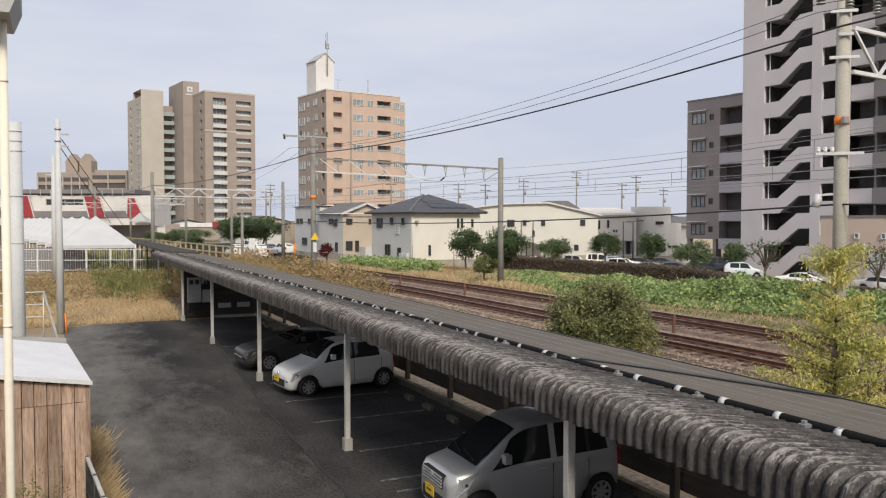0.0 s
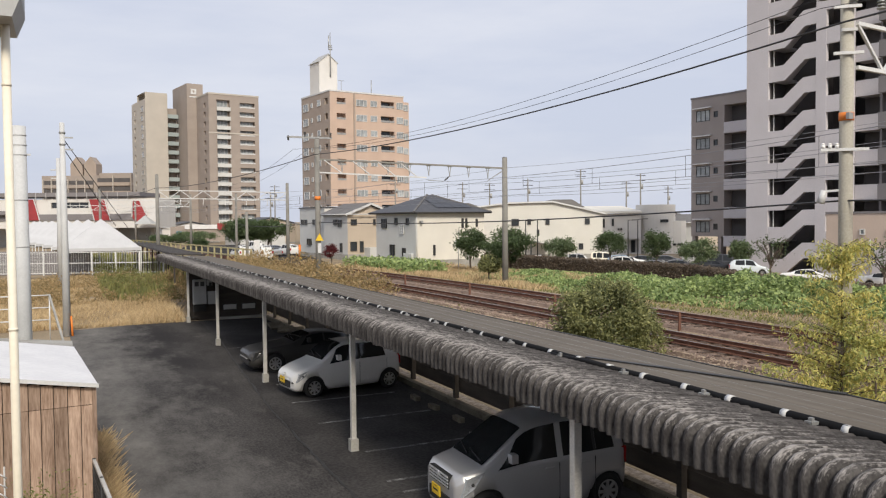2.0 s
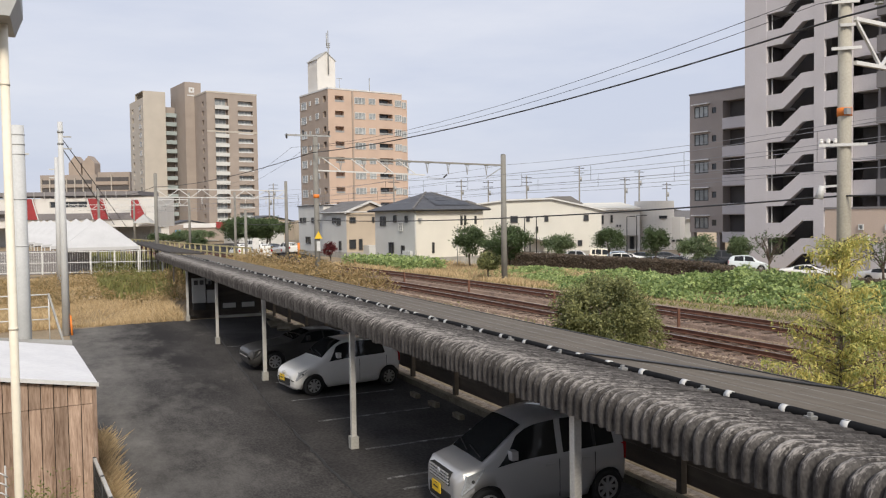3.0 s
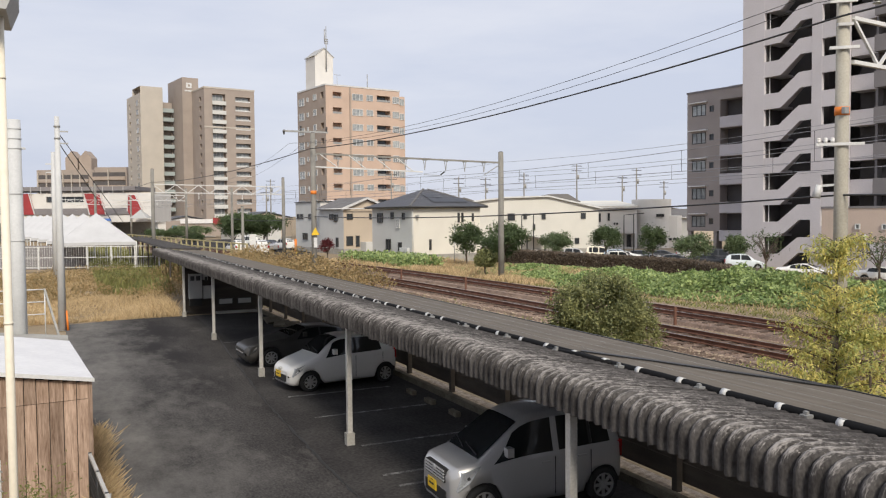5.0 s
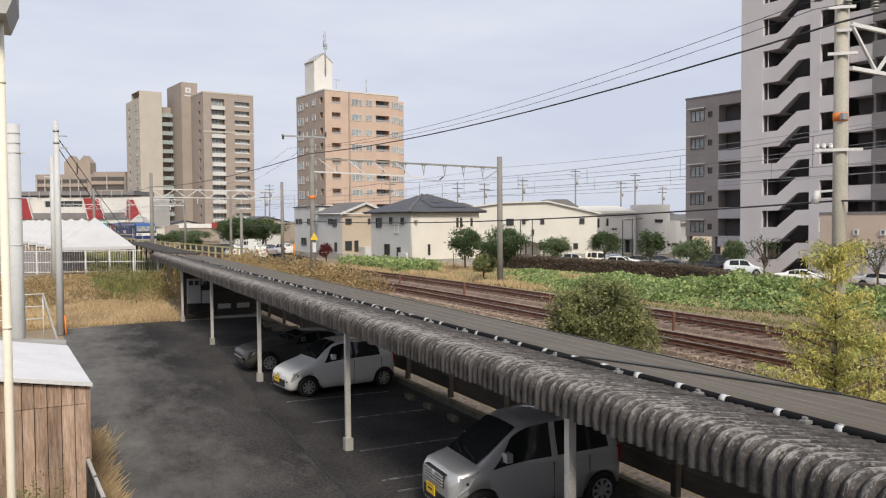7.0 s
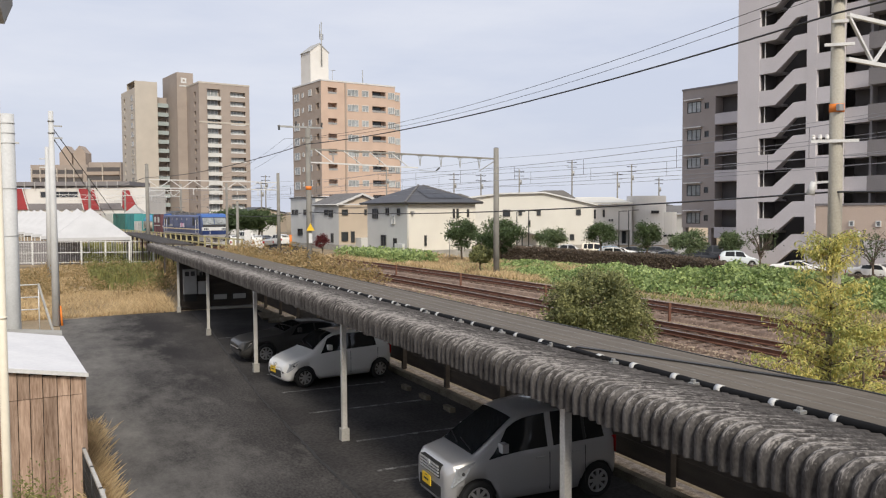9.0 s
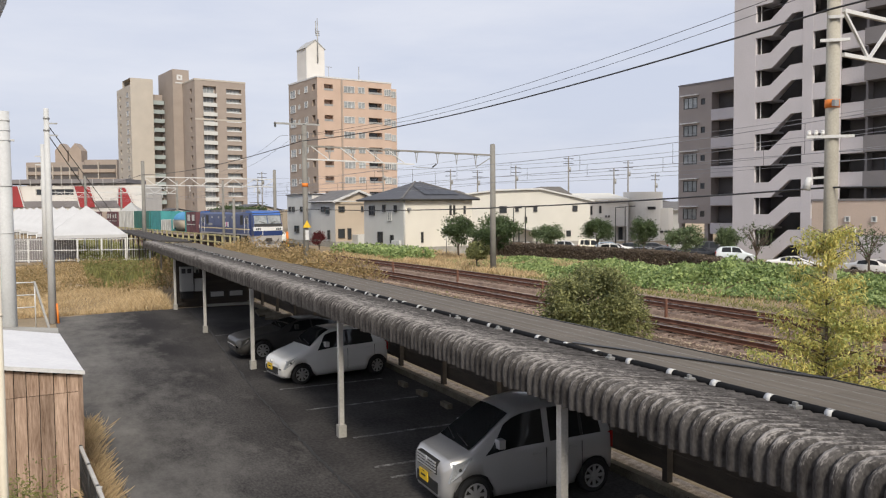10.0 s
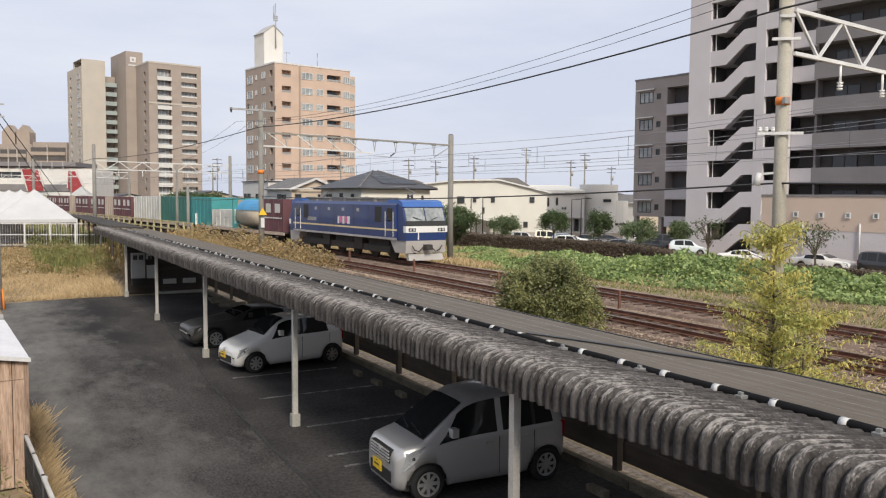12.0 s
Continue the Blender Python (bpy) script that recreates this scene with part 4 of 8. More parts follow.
def build_twin():
    t = thing("apartment_block", pose(25.7, 281.9, 0.4, 0, 0, YAW), "tall taupe and beige apartment block with stacked balconies", "apartment block")
    fl = 3.0
    # pale left wing
    h1 = 47.2
    bm = BM()
    holed(bm, (0, 0, 0), *SOUTH, 7.2, h1, [], 0.5)
    holed(bm, (0, 0, 0), *WEST, 17.8, h1 - 2.2, [(12.8, 14.6, 2 + fl * k, 3.6 + fl * k, 0.6) for k in range(14)], 0.6)
    quad(bm, [(7.2, 0, 0), (7.2, 3, 0), (7.2, 3, h1), (7.2, 0, h1)])
    quad(bm, [(0, 0, h1), (7.2, 0, h1), (7.2, 10, h1), (0, 10, h1)])
    quad(bm, [(0, 10, h1 - 2.2), (8.2, 10, h1 - 2.2), (8.2, 10, h1), (0, 10, h1)])
    part("wall", bm, TWINPALE, t, "pale beige wall")
    for k in range(14):
        window(t, (0, 0, 0), *WEST, 2.2, 2 + fl * k, 3.2, 1.9, 3, TWINPALE, GLASSDAY)
    # balcony column between
    bm = BM()
    holed(bm, (7.2, 2.2, 0), *SOUTH, 3.6, h1 - 4.6, [(0.2, 3.4, 1.6 + fl * k, 3.3 + fl * k, 1.2) for k in range(13)], 1.2)
    part("recess_wall", bm, TWIN, t, "recessed balcony bay")
    for k in range(14):
        bm = BM()
        box(bm, 7.2, 11.0, 0.9, 2.19, 0.2 + fl * k, 1.5 + fl * k)
        part("balcony", bm, TEALGREY, t, "grey-green balcony front", 0.03)
    # tall middle shaft
    h2, x2 = 49.8, 11.2
    bm = BM()
    holed(bm, (x2, -8.2, 0), *SOUTH, 5.3, h2, [], 0.5)
    holed(bm, (x2, -8.2, 0), *WEST, 16, h2, [], 0.5)
    quad(bm, [(x2 + 5.3, -8.2, 0), (x2 + 5.3, 8, 0), (x2 + 5.3, 8, h2), (x2 + 5.3, -8.2, h2)])
    quad(bm, [(x2, -8.2, h2), (x2 + 5.3, -8.2, h2), (x2 + 5.3, 8, h2), (x2, 8, h2)])
    part("shaft", bm, TWIN, t, "taupe lift shaft")
    bm = BM()
    box(bm, x2 + 1.3, x2 + 3.1, -8.3, -8.22, h2 - 3.4, h2 - 1.7)
    bm2 = BM()
    box(bm2, x2 + 1.9, x2 + 2.5, -8.35, -8.28, h2 - 2.9, h2 - 2.2)
    s = part("sign", bm, FRAMEW, t, "plain white square emblem")
    part("sign_centre", bm2, TWIN, s)
    bm = BM()
    box(bm, x2 + 0.8, x2 + 3.7, -8.3, -8.22, h2 - 4.5, h2 - 4.1)
    part("sign_bar", bm, FRAMEW, t, "pale unreadable lettering bar")
    # right wing, set forward
    x3, y3, h3, w3 = 14.3, -20.4, 45.0, 16.6
    bm = BM()
    holes = []
    for k in range(14):
        holes += [(2.6, 6.9, 2.0 + fl * k, 4.4 + fl * k, 1.2), (10.2, 15.2, 2.3 + fl * k, 3.9 + fl * k, 1.2)]
    holed(bm, (x3, y3, 0), *SOUTH, w3, h3, holes, 1.2)
    holed(bm, (x3, y3, 0), *WEST, 15, h3, [(3.0, 4.8, 2 + fl * k, 3.6 + fl * k, 0.9) for k in range(14)], 0.9)
    quad(bm, [(x3 + w3, y3, 0), (x3 + w3, 4, 0), (x3 + w3, 4, h3), (x3 + w3, y3, h3)])
    part("wing_wall", bm, TWIN, t)
    bm = BM()
    box(bm, x3 - 0.1, x3 + w3 + 0.1, y3 - 0.1, 4, h3, h3 + 0.5)
    part("roof", bm, TWINPALE, t, "pale roof coping")
    bm = BM()
    box(bm, x3 - 0.12, x3 + w3 + 0.05, y3 - 0.12, y3 - 0.004, 32.6, 33.1)
    part("string_course", bm, TWINPALE, t, "pale string course")
    for k in range(14):
        bm = BM()
        box(bm, x3 + 2.5, x3 + 7.0, y3 - 0.5, y3 - 0.02, 0.9 + fl * k, 1.1 + fl * k)
        box(bm, x3 + 2.5, x3 + 7.0, y3 - 0.5, y3 - 0.42, 1.1 + fl * k, 2.1 + fl * k)
        part("balcony", bm, GREYWALL, t, "pale glazed balcony front")
        window(t, (x3, y3, 0), *SOUTH, 10.5, 2.4 + fl * k, 4.4, 1.4, 4, FRAMEW, GLASSDAY, depth=1.1)
        bm = BM()
        box(bm, x3 + 10.2, x3 + 15.2, y3 - 0.06, y3 + 0.05, 2.25 + fl * k, 2.6 + fl * k)
        part("balcony_rail", bm, FRAMEW, t)
        window(t, (x3, y3, 0), *SOUTH, 3.0, 2.0 + fl * k, 3.4, 2.2, 3, FRAMEW, GLASSDAY, depth=1.15)


def build_stair_block():
    """The apartment building with the open stair; local y runs along the railway, its origin at the stair tower's far edge."""
    t = thing("apartment_building", pose(59.19, 57.48, 0.5, 0, 0, YAW), "mauve-grey apartment building with zigzag open stair and dark balconies", "apartment building")
    P, H = 2.95, 35.5
    z0 = 3.38                     # lower edge of the first landing opening
    up = [(0, 0), (1.5, 0), (3.45, 1.55), (4.68, 1.57)]
    lo = [(0, 1.53), (1.65, 1.55), (3.6, 3.12), (4.68, 3.14)]
    a = -2.28                     # opening starts here, running towards -y
    bm = BM()
    box(bm, 0, 0.3, -2.28, 0, -1.2, H)
    box(bm, 0.3, 5, -0.3, 0.0, -1.2, H)
    part("wall", bm, STAIRWALL, t)
    bm = BM()
    box(bm, 0, 0.35, -7.9, -6.96, -1.2, H)
    part("column", bm, STAIRWALL, t)
    for k in range(-1, 11):
        top = [(a - s, z + z0 + P * k) for s, z in up]
        bot = [(a - s, z + z0 + P * (k - 1)) for s, z in lo]
        poly = [p if p[1] > -1.2 else (p[0], -1.2) for p in top + bot[::-1]]
        bm = BM()
        prism(bm, poly, "x", 0.02, 0.27)
        part("stair_parapet", bm, STAIRWALL, t, "zigzag stair parapet")
        bm = BM()
        prism(bm, [(a - 1.3, z0 + P * k - 1.15), (a - 3.5, z0 + P * k + 0.95), (a - 3.5, z0 + P * k + 0.75), (a - 1.3, z0 + P * k - 1.35)], "x", 0.3, 1.5)
        box(bm, 0.3, 2.6, a - 1.3, a, z0 + P * k - 1.35, z0 + P * k - 1.15)
        box(bm, 0.3, 2.6, a - 4.68, a - 3.5, z0 + P * k + 0.75, z0 + P * k + 0.95)
        part("stair_flight", bm, STAIRWALL, t)
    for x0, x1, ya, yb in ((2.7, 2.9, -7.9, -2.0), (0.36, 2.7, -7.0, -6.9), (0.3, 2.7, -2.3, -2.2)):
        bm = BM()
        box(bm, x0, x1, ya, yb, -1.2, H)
        part("stairwell_wall", bm, RECESS, t, "stairwell wall, dark for the shade inside")
    # square openings beside the stair column, and slim white pipes at the landings
    for k in range(-1, 11):
        zz = max(-1.2, 1.6 + P * k)
        bm = BM()
        box(bm, 0.02, 0.3, -9.75, -7.9, zz, 3.02 + P * k)
        part("parapet", bm, STAIRWALL, t, "pale parapet between square openings", 0.02)
        bm = BM()
        rod(bm, (0.45, a - 0.3, z0 + P * k + 0.0), (0.45, a - 0.3, z0 + P * k + 1.55), 0.05, n=6)
        part("pipe", bm, FRAMEW, t, "slim white pipe")
    bm = BM()
    box(bm, 0.0, 0.9, -10.0, -9.75, -1.2, H)
    part("column", bm, STAIRWALL, t)
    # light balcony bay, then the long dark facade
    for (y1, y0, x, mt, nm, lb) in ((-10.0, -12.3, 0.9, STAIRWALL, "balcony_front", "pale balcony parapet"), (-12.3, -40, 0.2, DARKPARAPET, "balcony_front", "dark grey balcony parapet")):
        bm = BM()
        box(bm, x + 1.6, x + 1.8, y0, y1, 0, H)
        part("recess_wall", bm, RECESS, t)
        for k in range(11):
            zz = 2.7 + P * k
            bm = BM()
            box(bm, x, x + 0.18, y0, y1 - 0.02, zz, zz + 1.35)
            box(bm, x + 0.18, x + 1.6, y0, y1 - 0.02, zz, zz + 0.2)
            part(nm, bm, mt, t, lb, 0.02)
            n = int((y1 - y0) / 3.4)
            for j in range(n):
                window(t, (x + 1.6, y0, 0), *WEST, 0.7 + 3.4 * j, zz + 0.4, 2.2, 2.0, 2, FRAMED, GLASS)
        n = max(1, int((y1 - y0) / 6.8))
        for j in range(n):
            bm = BM()
            box(bm, x + 0.02, x + 1.6, y0 + 6.8 * j, y0 + 6.8 * j + 0.2, 0, H)
            part("party_wall", bm, DARKPARAPET, t)
    bm = BM()
    box(bm, 0, 14, -40, 0, H, H + 0.5)
    part("roof", bm, STAIRWALL, t)
    bm = BM()
    box(bm, 13.8, 14, -40, 0, 0, H)
    box(bm, 2.9, 13.8, -40, -39.8, 0, H)
    box(bm, 3, 14, -0.31, -0.01, 0, H)
    part("rear_wall", bm, DARKPARAPET, t)
    # lower wing beyond the stair tower
    wg = thing("apartment_wing", pose(63.37, 61.43, 0.5, 0, 0, YAW), "five-storey grey-brown tiled wing with awning windows and open ground floor", "apartment building")
    h = 17.1
    rows = [14.55 - 2.97 * k for k in range(5)]
    bm = BM()
    holes = [(-0.0 + 0.1, 2.75, z - 0.3, z + 1.5, 1.3) for z in rows]
    for z in rows:
        holes += [(4.55, 6.35, z + 0.05, z + 1.25, 0.12), (3.55, 4.1, z + 0.35, z + 1.0, 0.12)]
    holed(bm, (0, 0, 2.3), *WEST, 6.97, h - 2.3, [(x0, x1, a_ - 2.3, b_ - 2.3, d_) for x0, x1, a_, b_, d_ in holes], 0.2)
    quad(bm, [(0, 6.97, 2.3), (12, 6.97, 2.3), (12, 6.97, h), (0, 6.97, h)])
    quad(bm, [(0, 0, 2.3), (12, 0, 2.3), (12, 6.97, 2.3), (0, 6.97, 2.3)])
    quad(bm, [(12, 0, 0), (12, 7, 0), (12, 7, h), (12, 0, h)])
    part("wall", bm, WINGWALL, wg)
    bm = BM()
    box(bm, -0.05, 12, -0.05, 7.05, h, h + 0.18)
    part("roof", bm, DARKPARAPET, wg, "", 0.02)
    bm = BM()
    box(bm, 1.5, 3.2, 0.4, 2.6, h + 0.18, h + 0.5)
    part("roof_rail", bm, GALV, wg)
    for y in (0.2, 3.2, 6.5):
        for x in (0.1, 5, 9):
            bm = BM()
            box(bm, x, x + 0.5, y, y + 0.4, -1.2, 2.3)
            part("pillar", bm, WINGWALL, wg)
    for z in rows:
        window(wg, (0, 0, 0), *WEST, 4.57, z + 0.06, 1.76, 1.18, 3, FRAMED, GLASSDAY, depth=0.1)
        window(wg, (0, 0, 0), *WEST, 3.56, z + 0.36, 0.53, 0.63, 1, FRAMED, GLASS, depth=0.1)
        bm = BM()
        prism(bm, [(4.3, z + 1.42), (6.6, z + 1.42), (6.6, z + 1.52), (4.3, z + 1.52)], "x", -0.35, -0.01)
        part("awning", bm, WHITEROOF, wg, "thin white awning")
        # panel added at the back of the recess to carry its shade
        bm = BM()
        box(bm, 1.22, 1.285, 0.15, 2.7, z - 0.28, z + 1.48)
        part("recess_wall", bm, RECESS, wg, "added dark panel for the shade inside the balcony")
        bm = BM()
        box(bm, -0.03, 0.12, 0.0, 2.8, z - 1.4, z - 0.28)
        part("balcony_front", bm, STAIRWALL, wg, "pale balcony parapet", 0.02)


def build_beige():
    t = thing("low_annex", pose(52.7, 43.2, 0.5, 0, 0, YAW), "low flat annex, pinkish beige above and white below", "annex building")
    bm = BM()
    box(bm, 0, 4, -26, 0, 2.0, 4.5)
    part("upper_wall", bm, BEIGEWALL, t)
    bm = BM()
    box(bm, 0.03, 4, -26, -0.02, -1.2, 2.0)
    part("lower_wall", bm, STAIRWALL, t, "white-grey lower wall")
    bm = BM()
    box(bm, -0.05, 4.1, -26.1, 0.05, 4.5, 4.66)
    part("coping", bm, DARKPARAPET, t)
    for k in range(9):
        window(t, (0, 0, 0), *WEST, -3.0 - 1.95 * k, 2.95, 0.38, 0.42, 1, FRAMEW, GLASSDAY)
    for k in range(7):
        bm = BM()
        rod(bm, (-0.08, -3.4 - 4.2 * k, 0), (-0.08, -3.4 - 4.2 * k, 2.6), 0.06)
        part("downpipe", bm, FRAMEW, t)


def hip_house(name, m, w, d, eave, apex, wall_s, wall_w, roof_mat, label, gable=False, over=0.5):
    t = thing(name, m, label, "house", "houses by the railway")
    bm = BM()
    quad(bm, [(0, 0, 0), (w, 0, 0), (w, 0, eave), (0, 0, eave)])
    quad(bm, [(w, 0, 0), (w, d, 0), (w, d, eave), (w, 0, eave)])
    quad(bm, [(w, d, 0), (0, d, 0), (0, d, eave), (w, d, eave)])
    if gable:
        bm.faces.new([bm.verts.new(p) for p in ((0, 0, eave), (w, 0, eave), (w / 2, 0, apex - 0.15))])
        bm.faces.new([bm.verts.new(p) for p in ((0, d, eave), (w, d, eave), (w / 2, d, apex - 0.15))])
    part("wall", bm, wall_s, t)
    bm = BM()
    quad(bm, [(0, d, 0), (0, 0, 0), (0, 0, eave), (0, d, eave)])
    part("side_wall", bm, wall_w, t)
    bm = BM()
    o = over
    e = eave - 0.05
    if gable:
        for s in (0, 1):
            x0 = -o if s == 0 else w + o
            prism(bm, [(x0, e), (w / 2, apex), (w / 2, apex + 0.16), (x0, e + 0.16)], "y", -o, d + o)
    else:
        r = min(w, d) / 2
        base = [(-o, -o, e), (w + o, -o, e), (w + o, d + o, e), (-o, d + o, e)]
        top = [(r, d / 2, apex), (w - r, d / 2, apex)] if w > d else [(w / 2, r, apex), (w / 2, d - r, apex)]
        b = [bm.verts.new(p) for p in base]
        b2 = [bm.verts.new((p[0], p[1], e + 0.16)) for p in base]
        tt = [bm.verts.new(p) for p in top]
        bm.faces.new(b[::-1])
        for i in range(4):
            bm.faces.new((b[i], b[(i + 1) % 4], b2[(i + 1) % 4], b2[i]))
        if w > d:
            fs = ((b2[0], b2[1], tt[1], tt[0]), (b2[1], b2[2], tt[1]), (b2[2], b2[3], tt[0], tt[1]), (b2[3], b2[0], tt[0]))
        else:
            fs = ((b2[0], b2[1], tt[0]), (b2[1], b2[2], tt[1], tt[0]), (b2[2], b2[3], tt[1]), (b2[3], b2[0], tt[0], tt[1]))
        for f in fs:
            bm.faces.new(f)
    part("roof", bm, roof_mat, t, "dark hipped roof" if not gable else "dark gabled roof")
    bm = BM()
    rod(bm, (-o, -o - 0.05, e + 0.1), (w + o, -o - 0.05, e + 0.1), 0.06)
    rod(bm, (-o - 0.05, -o, e + 0.1), (-o - 0.05, d + o, e + 0.1), 0.06)
    part("gutter", bm, FRAMED if not gable else FRAMEW, t)
    bm = BM()
    box(bm, -0.04, w + 0.04, -0.04, d + 0.04, -0.5, 0.3)
    part("plinth", bm, CONC, t)
    return t


def build_houses():
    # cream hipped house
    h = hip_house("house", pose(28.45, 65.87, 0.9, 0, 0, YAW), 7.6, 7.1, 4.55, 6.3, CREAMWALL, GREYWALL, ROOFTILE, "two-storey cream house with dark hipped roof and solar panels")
    for x, z, w_, h_ in ((4.97, 3.16, 0.2, 0.9), (5.39, 3.16, 0.2, 0.9), (6.59, 3.25, 0.2, 0.75), (1.8, 0.72, 0.22, 0.95)):
        window(h, (0, 0, 0), *SOUTH, x, z, w_, h_, 1, FRAMED, GLASS)
    for y, z, w_, h_ in ((5.05, 3.18, 0.95, 0.9), (3.1, 3.5, 0.45, 0.65), (1.15, 3.48, 0.4, 0.62), (3.6, 0.62, 0.85, 1.05)):
        window(h, (0, 0, 0), *WEST, y, z, w_, h_, 2 if w_ > 0.6 else 1, FRAMED, GLASS)
    window(h, (0, 0, 0), *WEST, 2.0, 2.68, 0.62, 0.82, 2, FRAMEW, GLASSDAY, bars=2)
    window(h, (0, 0, 0), *WEST, 1.7, 0.63, 0.55, 0.78, 1, FRAMED, GLASS)
    for k in range(4):
        for r in range(2 if k < 2 else 1):
            x0, s0 = 2.5 + 0.98 * k, 0.20 + 0.27 * r
            pts = [(x0 + i, -0.5 + 4.05 * s, 4.66 + 1.64 * s + 0.07) for i, s in ((0, s0), (0.94, s0), (0.94, s0 + 0.25), (0, s0 + 0.25))]
            bm = BM()
            quad(bm, pts)
            part("roof_panel", bm, ROOFPV, h, "dark rooftop solar panel")
    for p, q in (((-0.5, -0.5, 4.68), (3.55, 3.55, 6.33)), ((8.1, -0.5, 4.68), (4.05, 3.55, 6.33))):
        bm = BM()
        beam(bm, p, q, 0.16, 0.1)
        part("hip_ridge", bm, ROOFGREY, h, "grey hip ridge tiles")
    for y in (0.35, 1.05):
        bm = BM()
        box(bm, -0.32, -0.05, y, y + 0.6, 0.25, 0.95)
        part("air_conditioner", bm, FRAMEW, h, "white outdoor unit", 0.02)
    bm = BM()
    rod(bm, (0.45, -0.35, 3.75), (0.45, -0.02, 3.75), 0.12, n=12)
    part("dish", bm, GALV, h, "small grey satellite dish")
    bm = BM()
    rod(bm, (0.06, -0.06, 0.2), (0.06, -0.06, 4.5), 0.04)
    part("downpipe", bm, FRAMEW, h)
    bm = BM()
    rod(bm, (4.2, -0.12, 1.9), (4.2, -0.02, 1.9), 0.1, n=8)
    part("vent_cap", bm, FRAMEW, h)
    # houses farther on
    a = hip_house("house", pose(27.7, 82.56, 0.9, 0, 0, YAW), 5.5, 5.8, 4.55, 5.7, TANWALL, GREYWALL, ROOFGREY, "two-storey tan gabled house with white barge boards", True, 0.35)
    for x, z, w_, h_ in ((0.37, 3.45, 0.72, 0.62), (3.12, 3.45, 0.28, 0.62), (0.3, 0.66, 0.78, 1.0), (1.44, 0.5, 0.44, 1.2)):
        window(a, (0, 0, 0), *SOUTH, x, z, w_, h_, 1, FRAMED, GLASS)
    for y, z, w_, h_ in ((2.4, 3.45, 0.8, 0.6), (1.3, 3.25, 0.85, 0.75), (1.2, 0.5, 0.5, 1.0)):
        window(a, (0, 0, 0), *WEST, y, z, w_, h_, 2, FRAMED, GLASS)
    bm = BM()
    for s in (0, 1):
        x0, x1 = (-0.38, 2.75) if s == 0 else (5.88, 2.75)
        prism(bm, [(x0, 4.42), (x1, 5.62), (x1, 5.86), (x0, 4.68)], "y", -0.4, -0.34)
    part("barge_board", bm, FRAMEW, a, "white barge board")
    bm = BM()
    box(bm, 2.0, 3.4, -1.3, -0.02, 0.0, 1.0)
    part("garden_wall", bm, GREYWALL, a, "low grey garden wall")
    b = hip_house("house", pose(27.23, 89.3, 0.8, 0, 0, YAW), 8.0, 6.8, 5.55, 5.8, WHITEWALL, GREYWALL, WHITEROOF, "white flat-roofed two-storey house", False, 0.05)
    for y, w_ in ((5.65, 0.6), (4.62, 0.7), (2.05, 1.0)):
        window(b, (0, 0, 0), *WEST, y, 3.6, w_, 0.6, 1, FRAMED, GLASS)
    window(b, (0, 0, 0), *WEST, 3.46, 1.15, 1.25, 0.8, 2, FRAMED, GLASS)
    # tan house behind the hipped roof
    c = hip_house("house", pose(38.9, 83.5, 0.7, 0, 0, YAW), 8.0, 9.0, 4.9, 5.9, TANWALL, TANWALL, ROOFGREY, "tan two-storey house with low gabled roof", True, 0.3)
    window(c, (0, 0, 0), *SOUTH, 2.2, 3.3, 1.6, 1.0, 2, FRAMED, GLASS)
    # large cream hall under a shallow roof
    d = thing("hall", pose(44.6, 81.0, 0.7, 0, 0, -25), "large cream rendered hall with shallow gabled roof", "building")
    bm = BM()
    prism(bm, [(-2, -1.2), (12.5, -1.2), (12.5, 4.62), (6.8, 5.98), (1.8, 5.86), (-2, 5.4)], "y", 0, 12)
    part("wall", bm, HALLWALL, d)
    bm = BM()
    prism(bm, [(-2.2, 5.4), (1.8, 5.88), (6.8, 6.0), (12.95, 4.55), (12.95, 4.73), (6.8, 6.17), (1.8, 6.05), (-2.2, 5.58)], "y", -0.35, 12.3)
    part("roof", bm, FRAMEW, d, "thin white roof edge")
    bm = BM()
    prism(bm, [(7.0, 6.05), (7.4, 6.42), (9.7, 6.42), (11.2, 5.5), (10.6, 5.3)], "y", 4, 11)
    part("roof_deck", bm, ROOFGREY, d, "dark raised roof part")
    bm = BM()
    box(bm, -2.05, 12.55, -0.06, -0.005, -1.2, 0.1)
    part("plinth", bm, CONC, d, "grey plinth")
    for x, z, w_, h_ in ((2.09, 3.35, 0.85, 0.8), (5.98, 3.47, 0.46, 0.7), (3.9, 3.5, 0.4, 0.62), (10.47, 3.48, 0.56, 0.68), (9.76, 0.62, 0.52, 0.68), (4.98, 2.2, 0.28, 0.72)):
        window(d, (0, 0, 0), *SOUTH, x, z, w_, h_, 1, FRAMED, GLASS)
    bm = BM()
    prism(bm, [(3.9, 1.66), (6.3, 1.1), (6.3, 1.22), (3.9, 1.78)], "y", -2.0, -0.02)
    part("canopy", bm, ROOFGREY, d, "sloping entrance canopy")
    for x in (4.1, 6.1):
        bm = BM()
        box(bm, x - 0.07, x + 0.07, -1.95, -1.81, -1.0, 1.66 - 0.233 * (x - 3.9))
        part("canopy_post", bm, DARKTRIM, d)
    # white clinic with a round drum
    e = thing("clinic", pose(68.4, 95.4, -0.12, 0, 0, -25) @ Matrix.Scale(1.2, 4), "white flat-roofed building with a rounded drum end", "building")
    bm = BM()
    holed(bm, (1.3, 0, -1.2), *SOUTH, 4.7, 5.9, [(2.7, 4.5, 1.2, 2.85)], 1.0)
    quad(bm, [(1.3, 0, -1.2), (1.3, 9, -1.2), (1.3, 9, 4.7), (1.3, 0, 4.7)])
    part("wall", bm, WHITEWALL, e)
    bm = BM()
